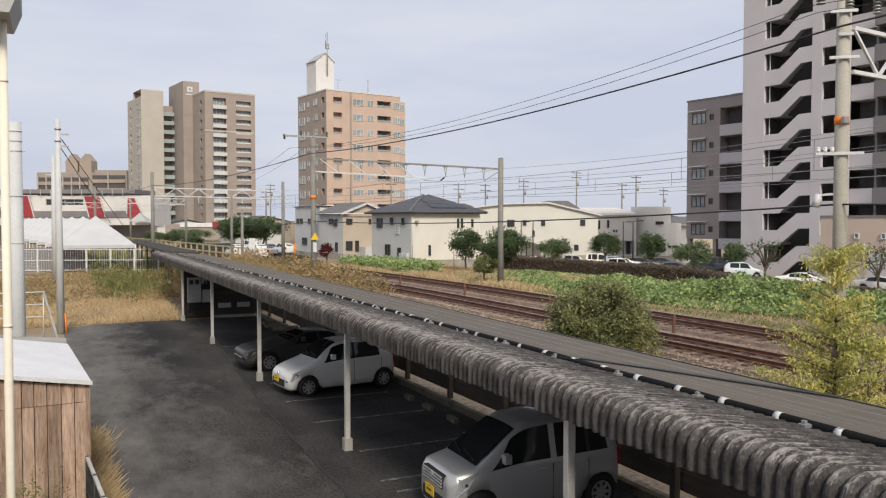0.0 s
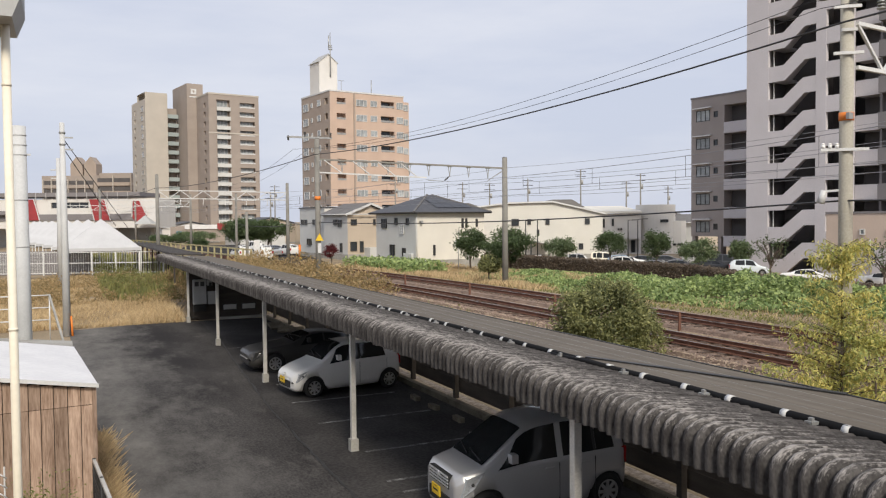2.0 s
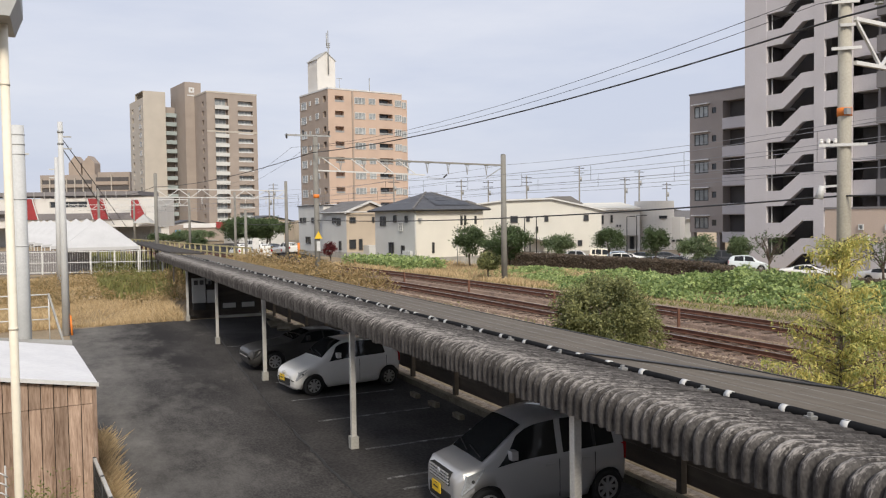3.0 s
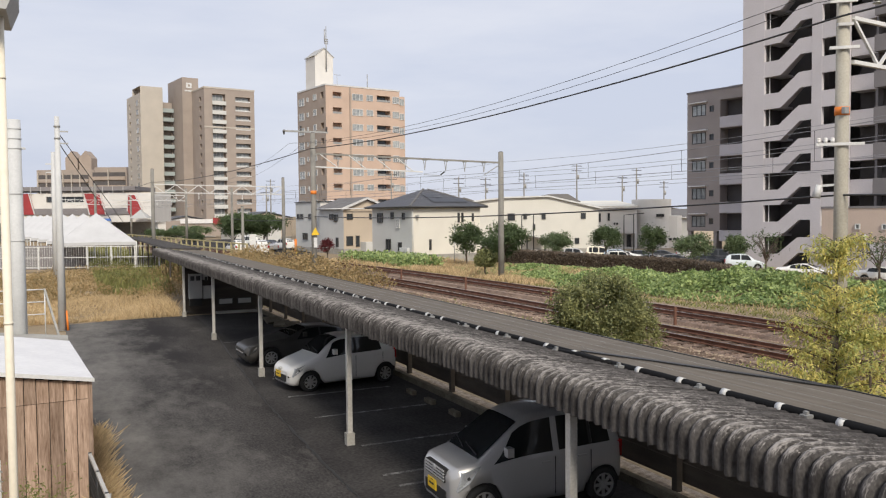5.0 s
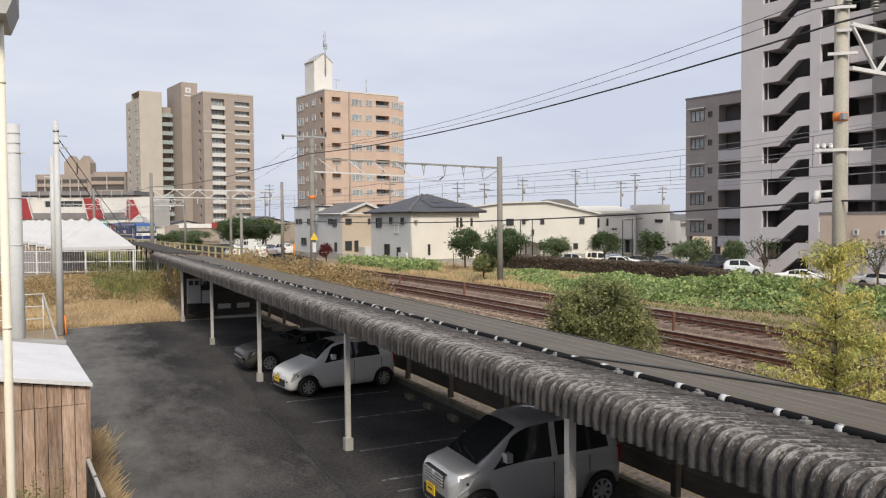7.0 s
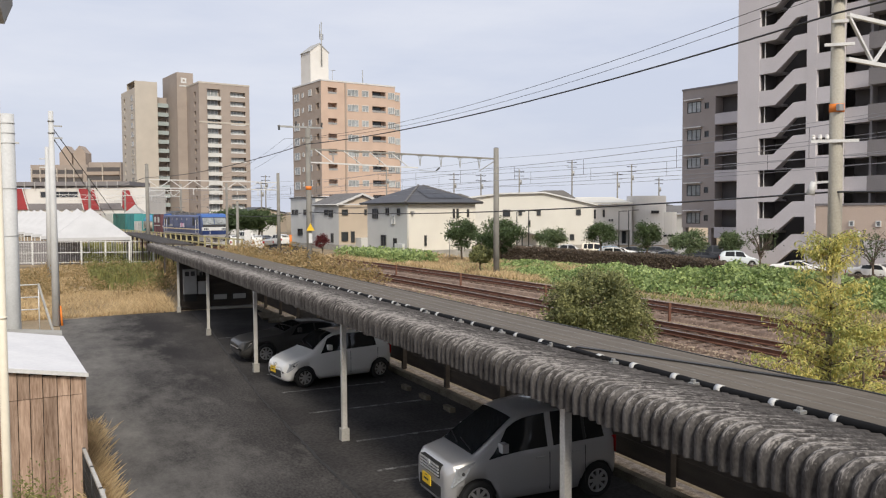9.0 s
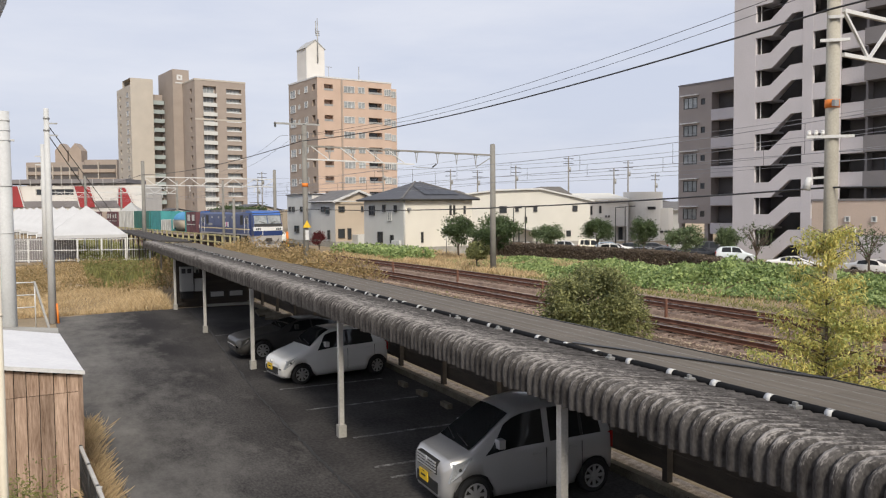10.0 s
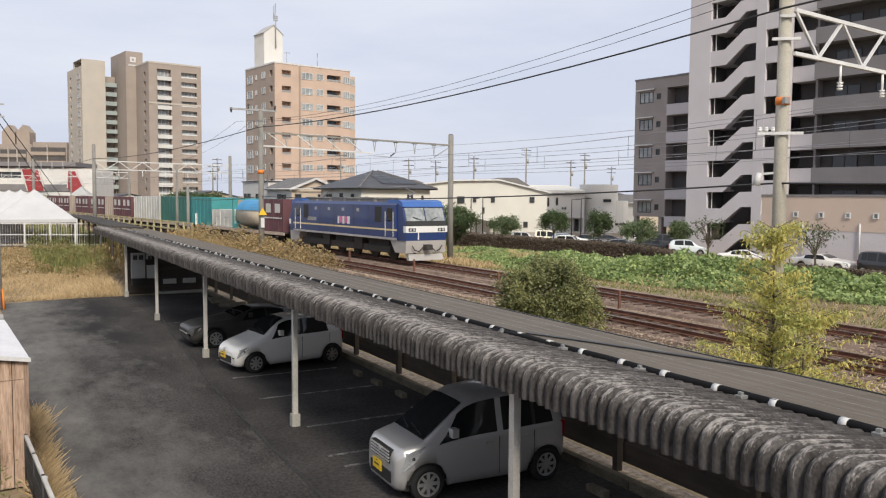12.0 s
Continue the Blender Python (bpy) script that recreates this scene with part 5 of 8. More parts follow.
    prism(bm, [(8.3 + 2.35 * math.cos(a_), 2.2 + 2.35 * math.sin(a_)) for a_ in [i * math.pi / 20 for i in range(40)]], "z", -1.2, 5.72)
    part("drum", bm, WHITEWALL, e, "round white drum")
    bm = BM()
    prism(bm, [(9.0, 0.6), (11.0, 0.6), (11.8, 1.4), (11.8, 9), (9.0, 9)], "z", -1.2, 3.75)
    part("low_wing", bm, WHITEWALL, e, "low white wing")
    bm = BM()
    prism(bm, [(-0.5, 4.72), (10.0, 5.6), (10.0, 5.75), (-0.5, 4.95)], "x", 0.2, 6.0)
    part("roof", bm, CREAMWALL, e, "shallow cream roof with a white eave")
    for x, z, w_, h_ in ((1.45, 3.04, 0.22, 1.04), (2.5, 3.2, 0.25, 0.9), (3.22, 2.7, 0.18, 0.25), (3.55, 2.7, 0.18, 0.25), (5.0, 0.0, 0.5, 1.5)):
        window(e, (0, 0, 0), *SOUTH, x, z, w_, h_, 1, FRAMED, GLASS, depth=0.9 if z == 0.0 else 0.0)
    window(e, (0, -0.15, 0), *SOUTH, 8.25, 3.6, 0.95, 0.35, 3, FRAMED, GLASS)
    for k in range(2):
        window(e, (0, 0.6, 0), *SOUTH, 9.6 + 0.9 * k, 0.8, 0.75, 0.25, 1, FRAMED, GLASS)
    # roofs and low houses at the edge of the town
    for x, y, w_, hh, rz in ((98, 106, 9, 5.6, 20), (92, 112, 10, 6.4, 12), (70, 118, 11, 5.4, 4), (104, 128, 14, 6.0, -15), (52, 150, 12, 6.2, 9), (30, 152, 9, 4.6, 9), (38, 185, 12, 6.0, 9), (22, 205, 14, 5.2, 9), (84, 150, 12, 6.2, 0)):
        hip_house("house", pose(x, y, -0.3, 0, 0, rz), w_, 8, hh - 1.4, hh, (GREYWALL, WHITEWALL, TANWALL)[int(x) % 3], GREYWALL, (ROOFGREY, ROOFTILE)[int(y) % 2], "distant low house with a dark hipped roof", int(x) % 2 == 0, 0.4)


def build_station():
    s = thing("station_building", pose(16.23, 158.66, 0.3, 0, 0, -25.6), "white elevated station building with dark red slanted panels", "station")
    bm = BM()
    holed(bm, (-34, 0, 3.6), *SOUTH, 34, 5.4, [(14.2, 21.2, 3.7, 4.8, 0.3)], 0.4)
    quad(bm, [(0, 0, 3.6), (0, 10, 3.6), (0, 10, 9.0), (0, 0, 9.0)])
    quad(bm, [(-34, 0, 3.6), (0, 0, 3.6), (0, 10, 3.6), (-34, 10, 3.6)])
    part("wall", bm, WHITEWALL, s)
    bm = BM()
    box(bm, -34, -3.0, -0.6, 10, 9.45, 10.2)
    part("roof", bm, DARKPARAPET, s, "dark grey flat roof")
    bm = BM()
    box(bm, -34, -27, -1.2, 8, 6.2, 6.9)
    part("canopy", bm, DARKPARAPET, s, "dark platform canopy")
    for pts in ([(-25.8, 9.0), (-22.8, 9.0), (-21.8, 5.1), (-24.8, 5.1)], [(-12.6, 8.9), (-9.6, 8.9), (-8.6, 5.0), (-11.6, 5.0)], [(-4.5, 8.6), (-3.1, 8.6), (-1.9, 5.9), (-3.8, 4.3), (-4.6, 5.6)]):
        bm = BM()
        prism(bm, pts, "y", -0.35, -0.02)
        pn = part("panel", bm, REDPANEL, s, "dark red slanted panel")
        for p, q in ((pts[0], pts[-1]), (pts[1], pts[2])):
            bm = BM()
            beam(bm, (p[0], -0.4, p[1]), (q[0], -0.4, q[1]), 0.16, 0.16)
            part("trim", bm, CLIP, pn, "white edge trim")
    # solid dark strip in place of the underside's shade
    bm = BM()
    box(bm, -34, -3.0, -0.25, -0.02, 5.05, 6.2)
    part("shade_band", bm, DARKPARAPET, s, "dark band standing in for the shade under the wall")
    bm = BM()
    v = [bm.verts.new(p) for p in ((-3.1, -3.4, 4.3), (0.1, -3.4, 4.3), (0.1, -0.4, 4.3), (-3.1, -0.4, 4.3), (-1.6, -1.9, 5.9))]
    bm.faces.new(v[:4][::-1])
    for i in range(4):
        bm.faces.new((v[i], v[(i + 1) % 4], v[4]))
    part("porch_roof", bm, EAVEGREY, s, "grey pyramid porch roof")
    for k in range(16):
        bm = BM()
        box(bm, -33.8 + 1.9 * k, -33.68 + 1.9 * k, -0.62, -0.45, 9.0, 10.2)
        part("roof_rib", bm, EAVEGREY, s)
    for k in range(4):
        window(s, (-34, 0, 3.6), *SOUTH, 14.3 + 1.72 * k, 3.75, 1.6, 1.0, 2, FRAMED, GLASS, depth=0.28)
    for x in (-33, -25, -17, -9, -2):
        bm = BM()
        box(bm, x, x + 0.8, 2, 3, -0.4, 3.6)
        part("pillar", bm, CONC, s)
    bm = BM()
    box(bm, -34, -3.2, 6.0, 6.3, 0, 3.6)
    part("ground_wall", bm, EAVEGREY, s, "grey wall under the station")
    # pale mottled colour at the leading end stands in for a reflection
    # far flats behind
    f = thing("far_flats", pose(-5.93, 324.61, 0.3, 0, 0, -25.6), "distant grey-brown stepped flats with balcony bands", "apartment building")
    bm = BM()
    box(bm, 0, 20.6, 0, 10, 0, 21.6)
    box(bm, 21.6, 33, -2, 9, 0, 22.3)
    part("wall", bm, TWIN, f)
    bm = BM()
    for x in (10, 15):
        prism(bm, [(x - 1, 20), (x + 3.4, 20), (x + 3.4, 26), (x + 1.2, 28.6), (x - 1, 26)], "y", 3, 8)
    part("roof_house", bm, TOWERSIDE, f, "pink-brown gabled roof house")
    for k in range(6):
        for x0, x1, y, z in ((0.5, 18.6, 0.0, 1.6), (20.9, 32.6, -2.0, 2.3)):
            bm = BM()
            box(bm, x0, x1, y - 0.6, y - 0.02, z + 3.1 * k, z + 1.2 + 3.1 * k)
            part("balcony_band", bm, TWIN if y == 0 else TOWERSIDE, f)
            # flat dark strip painted in place of balcony shade
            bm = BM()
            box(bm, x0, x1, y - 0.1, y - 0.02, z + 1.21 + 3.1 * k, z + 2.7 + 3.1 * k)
            part("balcony_shade", bm, RECESS, f, "dark strip for the shade in the balconies")
    for k in range(7):
        bm = BM()
        box(bm, 0.5 + 3 * k, 0.8 + 3 * k, -0.7, 0.0, 1.5, 20.4) if k < 6 else box(bm, 26.5, 26.8, -2.7, -2.0, 1.5, 21.4)
        part("balcony_divider", bm, TWINPALE, f, "pale balcony divider")
    # shop under the tall block
    sp = thing("shop", pose(29.53, 196.62, 0.3, 0, 0, -25.6), "low brown shop with a red and white sign board", "shop")
    bm = BM()
    box(bm, -7, 8, 0, 6, 0, 3.6)
    part("wall", bm, TWIN, sp)
    bm = BM()
    box(bm, -3.5, 8.2, -0.3, -0.02, 2.9, 3.9)
    part("sign_board", bm, WHITEROOF, sp, "white sign board")
    bm = BM()
    box(bm, 4.2, 8.3, -0.4, -0.31, 2.6, 4.2)
    part("red_sign", bm, REDPANEL, sp, "plain red sign panel")
    bm = BM()
    box(bm, -5.4, -4.3, -0.3, -0.02, 1.2, 2.4)
    part("blue_sign", bm, TANKBLUE, sp, "plain blue sign panel")


build_tower()
build_twin()
build_stair_block()
build_beige()
build_houses()
build_station()


# ---------------------------------------------------------------- poles, gantries and wires
def mast(x, y, z0, z1, r0, r1, label, name="catenary_mast", cat="mast", skin=None):
    t = thing(name, pose(x, y, z0), label, cat, "masts and poles")
    bm = BM()
    rod(bm, (0, 0, -0.3), (0, 0, z1 - z0), r0, r1, n=16)
    part("shaft", bm, skin or POLECONC, t)
    bm = BM()
    rod(bm, (0, 0, z1 - z0), (0, 0, z1 - z0 + 0.03), r1 * 0.9, r1 * 0.7, n=12)
    part("cap", bm, DARKTRIM, t)
    return t


def insulator(bm, p, d, n=4, r=0.075):
    p, d = Vector(p), Vector(d).normalized()
    for k in range(n):
        rod(bm, p + d * 0.07 * k, p + d * (0.07 * k + 0.045), r, r * 0.6, n=10)


def truss(name, a, b, depth, n, w, label):
    """A flat lattice beam from a to b; its lower chord hangs depth below."""
    a, b = Vector(a), Vector(b)
    t = thing(name, pose(*a), label, "gantry beam")
    d = b - a
    lo = Vector((0, 0, -depth))
    bm = BM()
    beam(bm, (0, 0, 0), d, w, w)
    part("upper_chord", bm, TRUSSPAINT, t)
    bm = BM()
    beam(bm, lo, d + lo, w, w)
    part("lower_chord", bm, TRUSSPAINT, t)
    for i in range(n):
        p, q = d * (i / n), d * ((i + 1) / n)
        bm = BM()
        beam(bm, p + (lo if i % 2 else Vector()), q + (Vector() if i % 2 else lo), w * 0.7, w * 0.7)
        part("brace", bm, TRUSSPAINT, t)
        if i % 2 and i < n - 1:
            bm = BM()
            rod(bm, q + lo, q + lo + Vector((0, 0, -0.55)), 0.03)
            insulator(bm, q + lo + Vector((0, 0, -0.45)), (0, 0, -1), 3)
            part("hanger", bm, PORCELAIN, t, "white insulator hanger")
    return t


def portal(m):
    """A slender gantry: one long tube, a braced lower chord on the near half, and hangers with dark insulators."""
    t = thing("gantry_beam", m, "slender galvanised gantry beam with hangers over the tracks", "gantry beam")
    bm = BM()
    beam(bm, (0, 0, 8.29), (12.55, 0, 8.07), 0.11, 0.10)
    part("upper_chord", bm, MASTGREY, t)
    bm = BM()
    beam(bm, (0, -0.06, 7.55), (6.9, -0.06, 7.38), 0.08, 0.08)
    part("lower_chord", bm, TRUSSPAINT, t, "pale lower chord")
    for x0, x1 in ((0.4, 1.5), (2.15, 3.25), (3.75, 4.85), (5.2, 6.3)):
        bm = BM()
        beam(bm, (x0, -0.04, 8.27 - 0.0175 * x0), (x1, -0.05, 7.55 - 0.0246 * x1), 0.05, 0.05)
        part("brace", bm, TRUSSPAINT, t)
    bm = BM()
    beam(bm, (12.5, 0, 7.95), (11.3, 0, 7.27), 0.05, 0.05)
    part("brace", bm, GALV, t)
    for k, x in enumerate((1.5, 2.95, 4.4, 5.8, 7.1, 8.55, 9.9, 11.3)):
        z = 8.23 - 0.0175 * x
        bm = BM()
        rod(bm, (x - 0.09, 0, z), (x, 0, z - 0.62), 0.022, n=6)
        rod(bm, (x + 0.07, 0, z), (x, 0, z - 0.62), 0.022, n=6)
        rod(bm, (x - 0.16, 0, z), (x + 0.16, 0, z), 0.035, n=6)
        h = part("hanger", bm, GALV, t, "grey steel hanger")
        if k in (2, 5):
            bm = BM()
            insulator(bm, (x - 0.1, 0, z - 0.66), (-1, 0, -0.75), 5, 0.055)
            part("insulator", bm, FRAMED, h, "dark disc insulator")
            bm = BM()
            rod(bm, (x - 0.4, 0, z - 0.9), (x - 1.5, 0, z - 0.86), 0.02, n=6)
            part("steady_arm", bm, GALV, h)
    return t


def wire(name, pts, r, label, sag=0.0, cat="overhead wire", material=None):
    path = [Vector(pts[0])]
    for a, b in zip(pts, pts[1:]):
        a, b = Vector(a), Vector(b)
        n = 14 if sag else 1
        path += [a.lerp(b, k / n) - Vector((0, 0, sag * 4 * (k / n) * (1 - k / n))) for k in range(1, n + 1)]
    bm = BM()
    pipe(bm, path, r, 5)
    return single(name, bm, material or WIRE, label, cat, "overhead wires")


def build_catenary():
    # mast beside the sapling, with its truss over the tracks
    m = mast(15.67, 12.35, 0.4, 10.7, 0.158, 0.134, "tall round concrete mast with orange band and insulator arm")
    bm = BM()
    rod(bm, (0, 0, 6.5), (0, 0, 6.68), 0.157, n=16)
    part("orange_band", bm, ORANGE, m, "orange reflective band")
    bm = BM()
    box(bm, -0.17, -0.03, -0.2, -0.12, 6.52, 6.66)
    part("tag", bm, GALV, m, "small grey tag box", 0.01)
    for z, x0, x1 in ((5.86, -0.55, 0.42), (8.95, -0.30, 0.25), (7.95, -0.30, 0.3), (8.45, -0.15, 0.17), (9.5, -0.2, 0.2)):
        bm = BM()
        box(bm, x0, x1, -0.2, -0.14, z - 0.03, z + 0.035)
        arm = part("cross_arm", bm, FRAMEW, m, "white steel cross arm", 0.01, m=pose(0, 0, 0, 0, 0, -40))
        if z < 6:
            for x in (-0.5, -0.36, -0.22):
                bm = BM()
                rod(bm, (x, -0.17, z + 0.03), (x, -0.17, z + 0.11), 0.038, 0.046, n=10)
                rod(bm, (x, -0.17, z + 0.11), (x, -0.17, z + 0.145), 0.05, 0.034, n=10)
                part("insulator", bm, PORCELAIN, arm, "white porcelain insulator")
    bm = BM()
    beam(bm, (-0.1, 0.08, 4.98), (-0.29, 0.32, 4.96), 0.06, 0.05)
    rod(bm, (-0.3, 0.32, 4.98), (-0.36, 0.36, 4.7), 0.06, 0.095, n=12)
    part("loudspeaker", bm, FRAMEW, m, "small white loudspeaker on a bracket")
    truss("gantry_beam", (15.8, 12.2, 9.0), (27.2, 13.2, 8.8), 0.95, 12, 0.085, "pale galvanised lattice gantry beam over the tracks")
    mast(27.4, 13.2, 0.5, 10.2, 0.2, 0.15, "round concrete catenary mast beyond the tracks")
    bm = BM()
    for dx in (0.0, 0.9, 1.8):
        rod(bm, (15.6 + dx - 0.9, 12.2 - 0.1 * dx, 9.75), (15.6 + dx - 0.9, 12.2 - 0.1 * dx, 10.2), 0.03)
        insulator(bm, (15.6 + dx - 0.9, 12.2, 9.5), (0, 0, 1), 5, 0.1)
    part("insulators", bm, GALV, m, "grey disc insulator strings", m=Matrix.Translation((-15.6, -12.35, -0.5)))
    # middle gantry
    l = mast(13.15, 44.4, 0.5, 9.45, 0.165, 0.14, "concrete catenary mast with warning sign and orange band", skin=MASTGREY)
    bm = BM()
    rod(bm, (0, 0, 5.5), (0, 0, 5.7), 0.17, n=14)
    part("orange_band", bm, ORANGE, l)
    bm = BM()
    prism(bm, [(-0.24, 3.2), (0.24, 3.2), (0, 3.62)], "y", -0.26, -0.24)
    part("warning_sign", bm, YELLOW, l, "yellow triangular warning sign")
    bm = BM()
    box(bm, -0.10, 0.10, -0.25, -0.23, 2.5, 3.05)
    part("notice", bm, FRAMEW, l, "white notice plate")
    for z in (9.0,):
        bm = BM()
        box(bm, -1.7, 0.9, -0.05, 0.05, z - 0.05, z + 0.05)
        arm = part("cross_arm", bm, GALV, l)
        for x in (-1.65, -0.7, 0.8):
            bm = BM()
            insulator(bm, (x, 0, z + 0.05), (0, -0.3, -1 if x < -1.5 else 1), 4, 0.07)
            part("insulator", bm, FRAMED, arm, "dark insulator")
    mast(25.7, 45.1, 0.5, 8.75, 0.20, 0.165, "grey concrete catenary mast in dry grass", skin=MASTGREY)
    portal(pose(13.15, 44.4, 0, 0, 0, 3.2))
    # far gantries
    for (xl, xr, y, zt) in ((8.6, 22.1, 86, 8.9), (4.9, 17.2, 123, 8.9), (0.2, 12.5, 160, 9.0)):
        mast(xr, y, 0.5, zt, 0.2, 0.16, "distant grey concrete catenary mast", skin=MASTGREY)
        mast(xl, y - 2, 0.4, zt + 0.6, 0.2, 0.16, "distant grey concrete catenary mast", skin=MASTGREY)
        truss("gantry_beam", (xl, y - 2, 8.0), (xr, y, 7.9), 0.8, 12, 0.09, "distant pale lattice gantry beam over the tracks")
    for x, y, z1 in ((14.7, 76, 7.4), (13.6, 66, 5.6)):
        mast(x, y, 0.5, z1, 0.14, 0.10, "slim grey lamp pole by the railway fence", "lamp_pole", "pole", skin=MASTGREY)
    # wires over the tracks
    for x in (NEAR_TRACK, FAR_TRACK):
        ys = [-25, 12.8, 44.8, 85, 122, 159, 240]
        wire("contact_wire", [(x + track_shift(y), y, RAIL_Z + 5.1) for y in ys], 0.010, "thin contact wire over the track", material=THINWIRE)
        wire("messenger_wire", [(x + track_shift(y), y, RAIL_Z + 6.0) for y in ys], 0.010, "thin messenger wire above the contact wire", 0.35, material=THINWIRE)
        for k in range(26):
            y = -20 + 5 * k
            a, b = max(v for v in ys if v <= y), min(v for v in ys if v > y)
            u = (y - a) / (b - a)
            bm = BM()
            rod(bm, (x + track_shift(y), y, RAIL_Z + 5.1), (x + track_shift(y), y, RAIL_Z + 6.0 - 1.4 * u * (1 - u)), 0.008, n=4, caps=False)
            single("dropper", bm, WIRE, "thin dropper holding the contact wire", "dropper wire", "overhead wires")
    # feeder wires along the near side and beyond
    wire("feeder_cable", [(11.5, -14, 9.6), (15.4, 12.2, 9.0), (12.95, 44.3, 8.55), (8.5, 84, 8.2), (4.6, 121, 8.4)], 0.024, "thick black feeder cable between the masts", 0.45)
    wire("feeder_wire", [(16.83, -13.73, 10.13), (14.71, 12.56, 9.42), (12.06, 45.42, 8.91), (16.04, 92.33, 8.89)], 0.008, "thin grey feeder wire between the masts", 0.68)
    wire("feeder_wire", [(16.80, -13.53, 9.92), (15.03, 12.51, 9.32), (12.82, 45.06, 8.91), (16.89, 91.92, 8.57)], 0.008, "thin grey feeder wire between the masts", 0.68)
    wire("signal_cable", [(15.6, -14, 5.6), (15.6, 12.35, 5.15), (13.15, 44.4, 4.75), (14.7, 76, 4.6)], 0.022, "black signal cable slung between the masts", 0.25)
    for z, xr in ((8.3, 27.4), (7.6, 27.5), (6.9, 27.3), (6.5, 27.6)):
        wire("far_feeder_wire", [(29.2, -14, z + 0.5), (xr, 13.2, z + 0.2), (25.8, 45.1, z - 0.2), (22.2, 86, z - 0.3), (17.2, 123, z - 0.2)], 0.010, "thin grey wire beyond the tracks", 0.3, material=THINWIRE)


def build_left_side():
    # plank shed with white sheet roof
    s = thing("shed", Matrix.Translation((0.42, 14.6, 0)) @ pose(0, 0, 0, 0, 0, 3.7) @ Matrix.Translation((-0.42, -14.6, 0)), "weathered wooden plank shed with a white sheet-metal roof", "shed")
    bm = BM()
    prism(bm, [(-3.4, 0), (0.42, 0), (0.42, 2.08), (-3.4, 2.72)], "y", 14.62, 18.9)
    part("carcass", bm, DARKWOOD, s)
    rnd = random.Random(8)
    x = 0.41
    while x > -3.3:
        w = rnd.uniform(0.17, 0.21)
        zt = 2.08 + (0.42 - x) * 0.1675
        for z0, z1, dy in ((0.02, 1.78, 0.0), (1.79, zt - 0.01, 0.006)):
            bm = BM()
            box(bm, x - w + 0.006, x - 0.006, 14.585 - rnd.uniform(0, 0.008) - dy, 14.615, z0, z1)
            part("plank", bm, PLANK, s, bevel=0.005)
        x -= w
    y = 14.62
    while y < 18.8:
        bm = BM()
        box(bm, 0.425, 0.452, y, y + 0.186, 0.02, 2.06)
        part("plank", bm, PLANK, s, bevel=0.005)
        y += 0.192
    bm = BM()
    box(bm, 0.40, 0.47, 14.565, 14.64, 0.0, 2.07)
    part("corner_board", bm, PLANK, s, bevel=0.006)
    bm = BM()
    prism(bm, [(0.49, 2.10), (0.49, 2.13), (-3.6, 2.815), (-3.6, 2.785)], "y", 14.5, 19.2)
    part("roof_sheet", bm, WHITEROOF, s, "white sheet-metal roof", 0.006)
    bm = BM()
    prism(bm, [(0.50, 2.075), (0.50, 2.14), (-3.6, 2.825), (-3.6, 2.76)], "y", 14.475, 14.497)
    part("roof_edge", bm, CLIP, s, "white roof edge trim")
    s2 = thing("lean_to", pose(-0.2, 20.3, 0), "low lean-to with white sheet roof behind the shed", "shed")
    bm = BM()
    box(bm, -3.0, 0.28, 0.0, 3.0, 0, 1.6)
    part("wall", bm, GREYWALL, s2)
    bm = BM()
    prism(bm, [(0.4, 1.66), (0.4, 1.7), (-3.1, 2.1), (-3.1, 2.06)], "y", -0.15, 3.1)
    part("roof_sheet", bm, CONC, s2)
    # low mesh fence running from the shed's corner towards the house
    f = thing("low_fence", pose(0.40, 14.35, 0, 0, 0, 183.6), "low dark mesh fence with a weathered top rail beside the shed", "fence")
    bm = BM()
    beam(bm, (0, 0, 0.92), (0, 4.6, 0.92), 0.05, 0.045)
    part("top_rail", bm, POSTPAINT, f, "weathered grey top rail", 0.008)
    for k in range(5):
        bm = BM()
        rod(bm, (0, 1.1 * k + 0.05, 0), (0, 1.1 * k + 0.05, 0.95), 0.028, n=8)
        part("fence_post", bm, DARKTRIM, f)
    bm = BM()
    box(bm, -0.004, 0.004, -0.004, 0.004, 0, 0.9)
    me = mesh("bar", bm, DARKTRIM)
    for k in range(76):
        part("bar", me, DARKTRIM, f, m=pose(0, 0.06 * k + 0.03, 0))
    for z in (0.1, 0.36, 0.62):
        bm = BM()
        box(bm, -0.006, 0.006, 0, 4.55, z, z + 0.012)
        part("strand", bm, DARKTRIM, f)
    bm = BM()
    beam(bm, (0.05, 1.9, 0.0), (-0.1, 1.7, 0.75), 0.05, 0.02)
    part("stake", bm, CLIP, f, "pale slanted stake")
    # cream downpipe under a gutter box
    d = thing("downpipe", pose(-0.335, 6.83, 0), "cream painted metal downpipe under a grey gutter box", "downpipe")
    bm = BM()
    rod(bm, (0, 0, 0.0), (0, 0, 6.32), 0.031, n=20)
    part("pipe", bm, CREAM, d)
    for z in (2.1, 4.0, 5.82):
        bm = BM()
        rod(bm, (0, 0, z), (0, 0, z + 0.02), 0.034, n=20)
        part("clamp", bm, CREAM, d)
    bm = BM()
    prism(bm, [(-0.5, 6.9), (0.12, 6.9), (0.12, 6.42), (0.06, 6.27), (-0.5, 6.27)], "y", -0.3, 0.45)
    part("gutter_box", bm, EAVEGREY, d, "grey gutter box", 0.02)
    tr = thing("wire_trellis", pose(-0.47, 6.95, 0), "white wire garden trellis hung behind the downpipe", "trellis")
    for x in (-0.10, 0.04):
        bm = BM()
        rod(bm, (x, 0, 0.0), (x, 0, 2.95), 0.007, n=6)
        part("upright", bm, FRAMEW, tr)
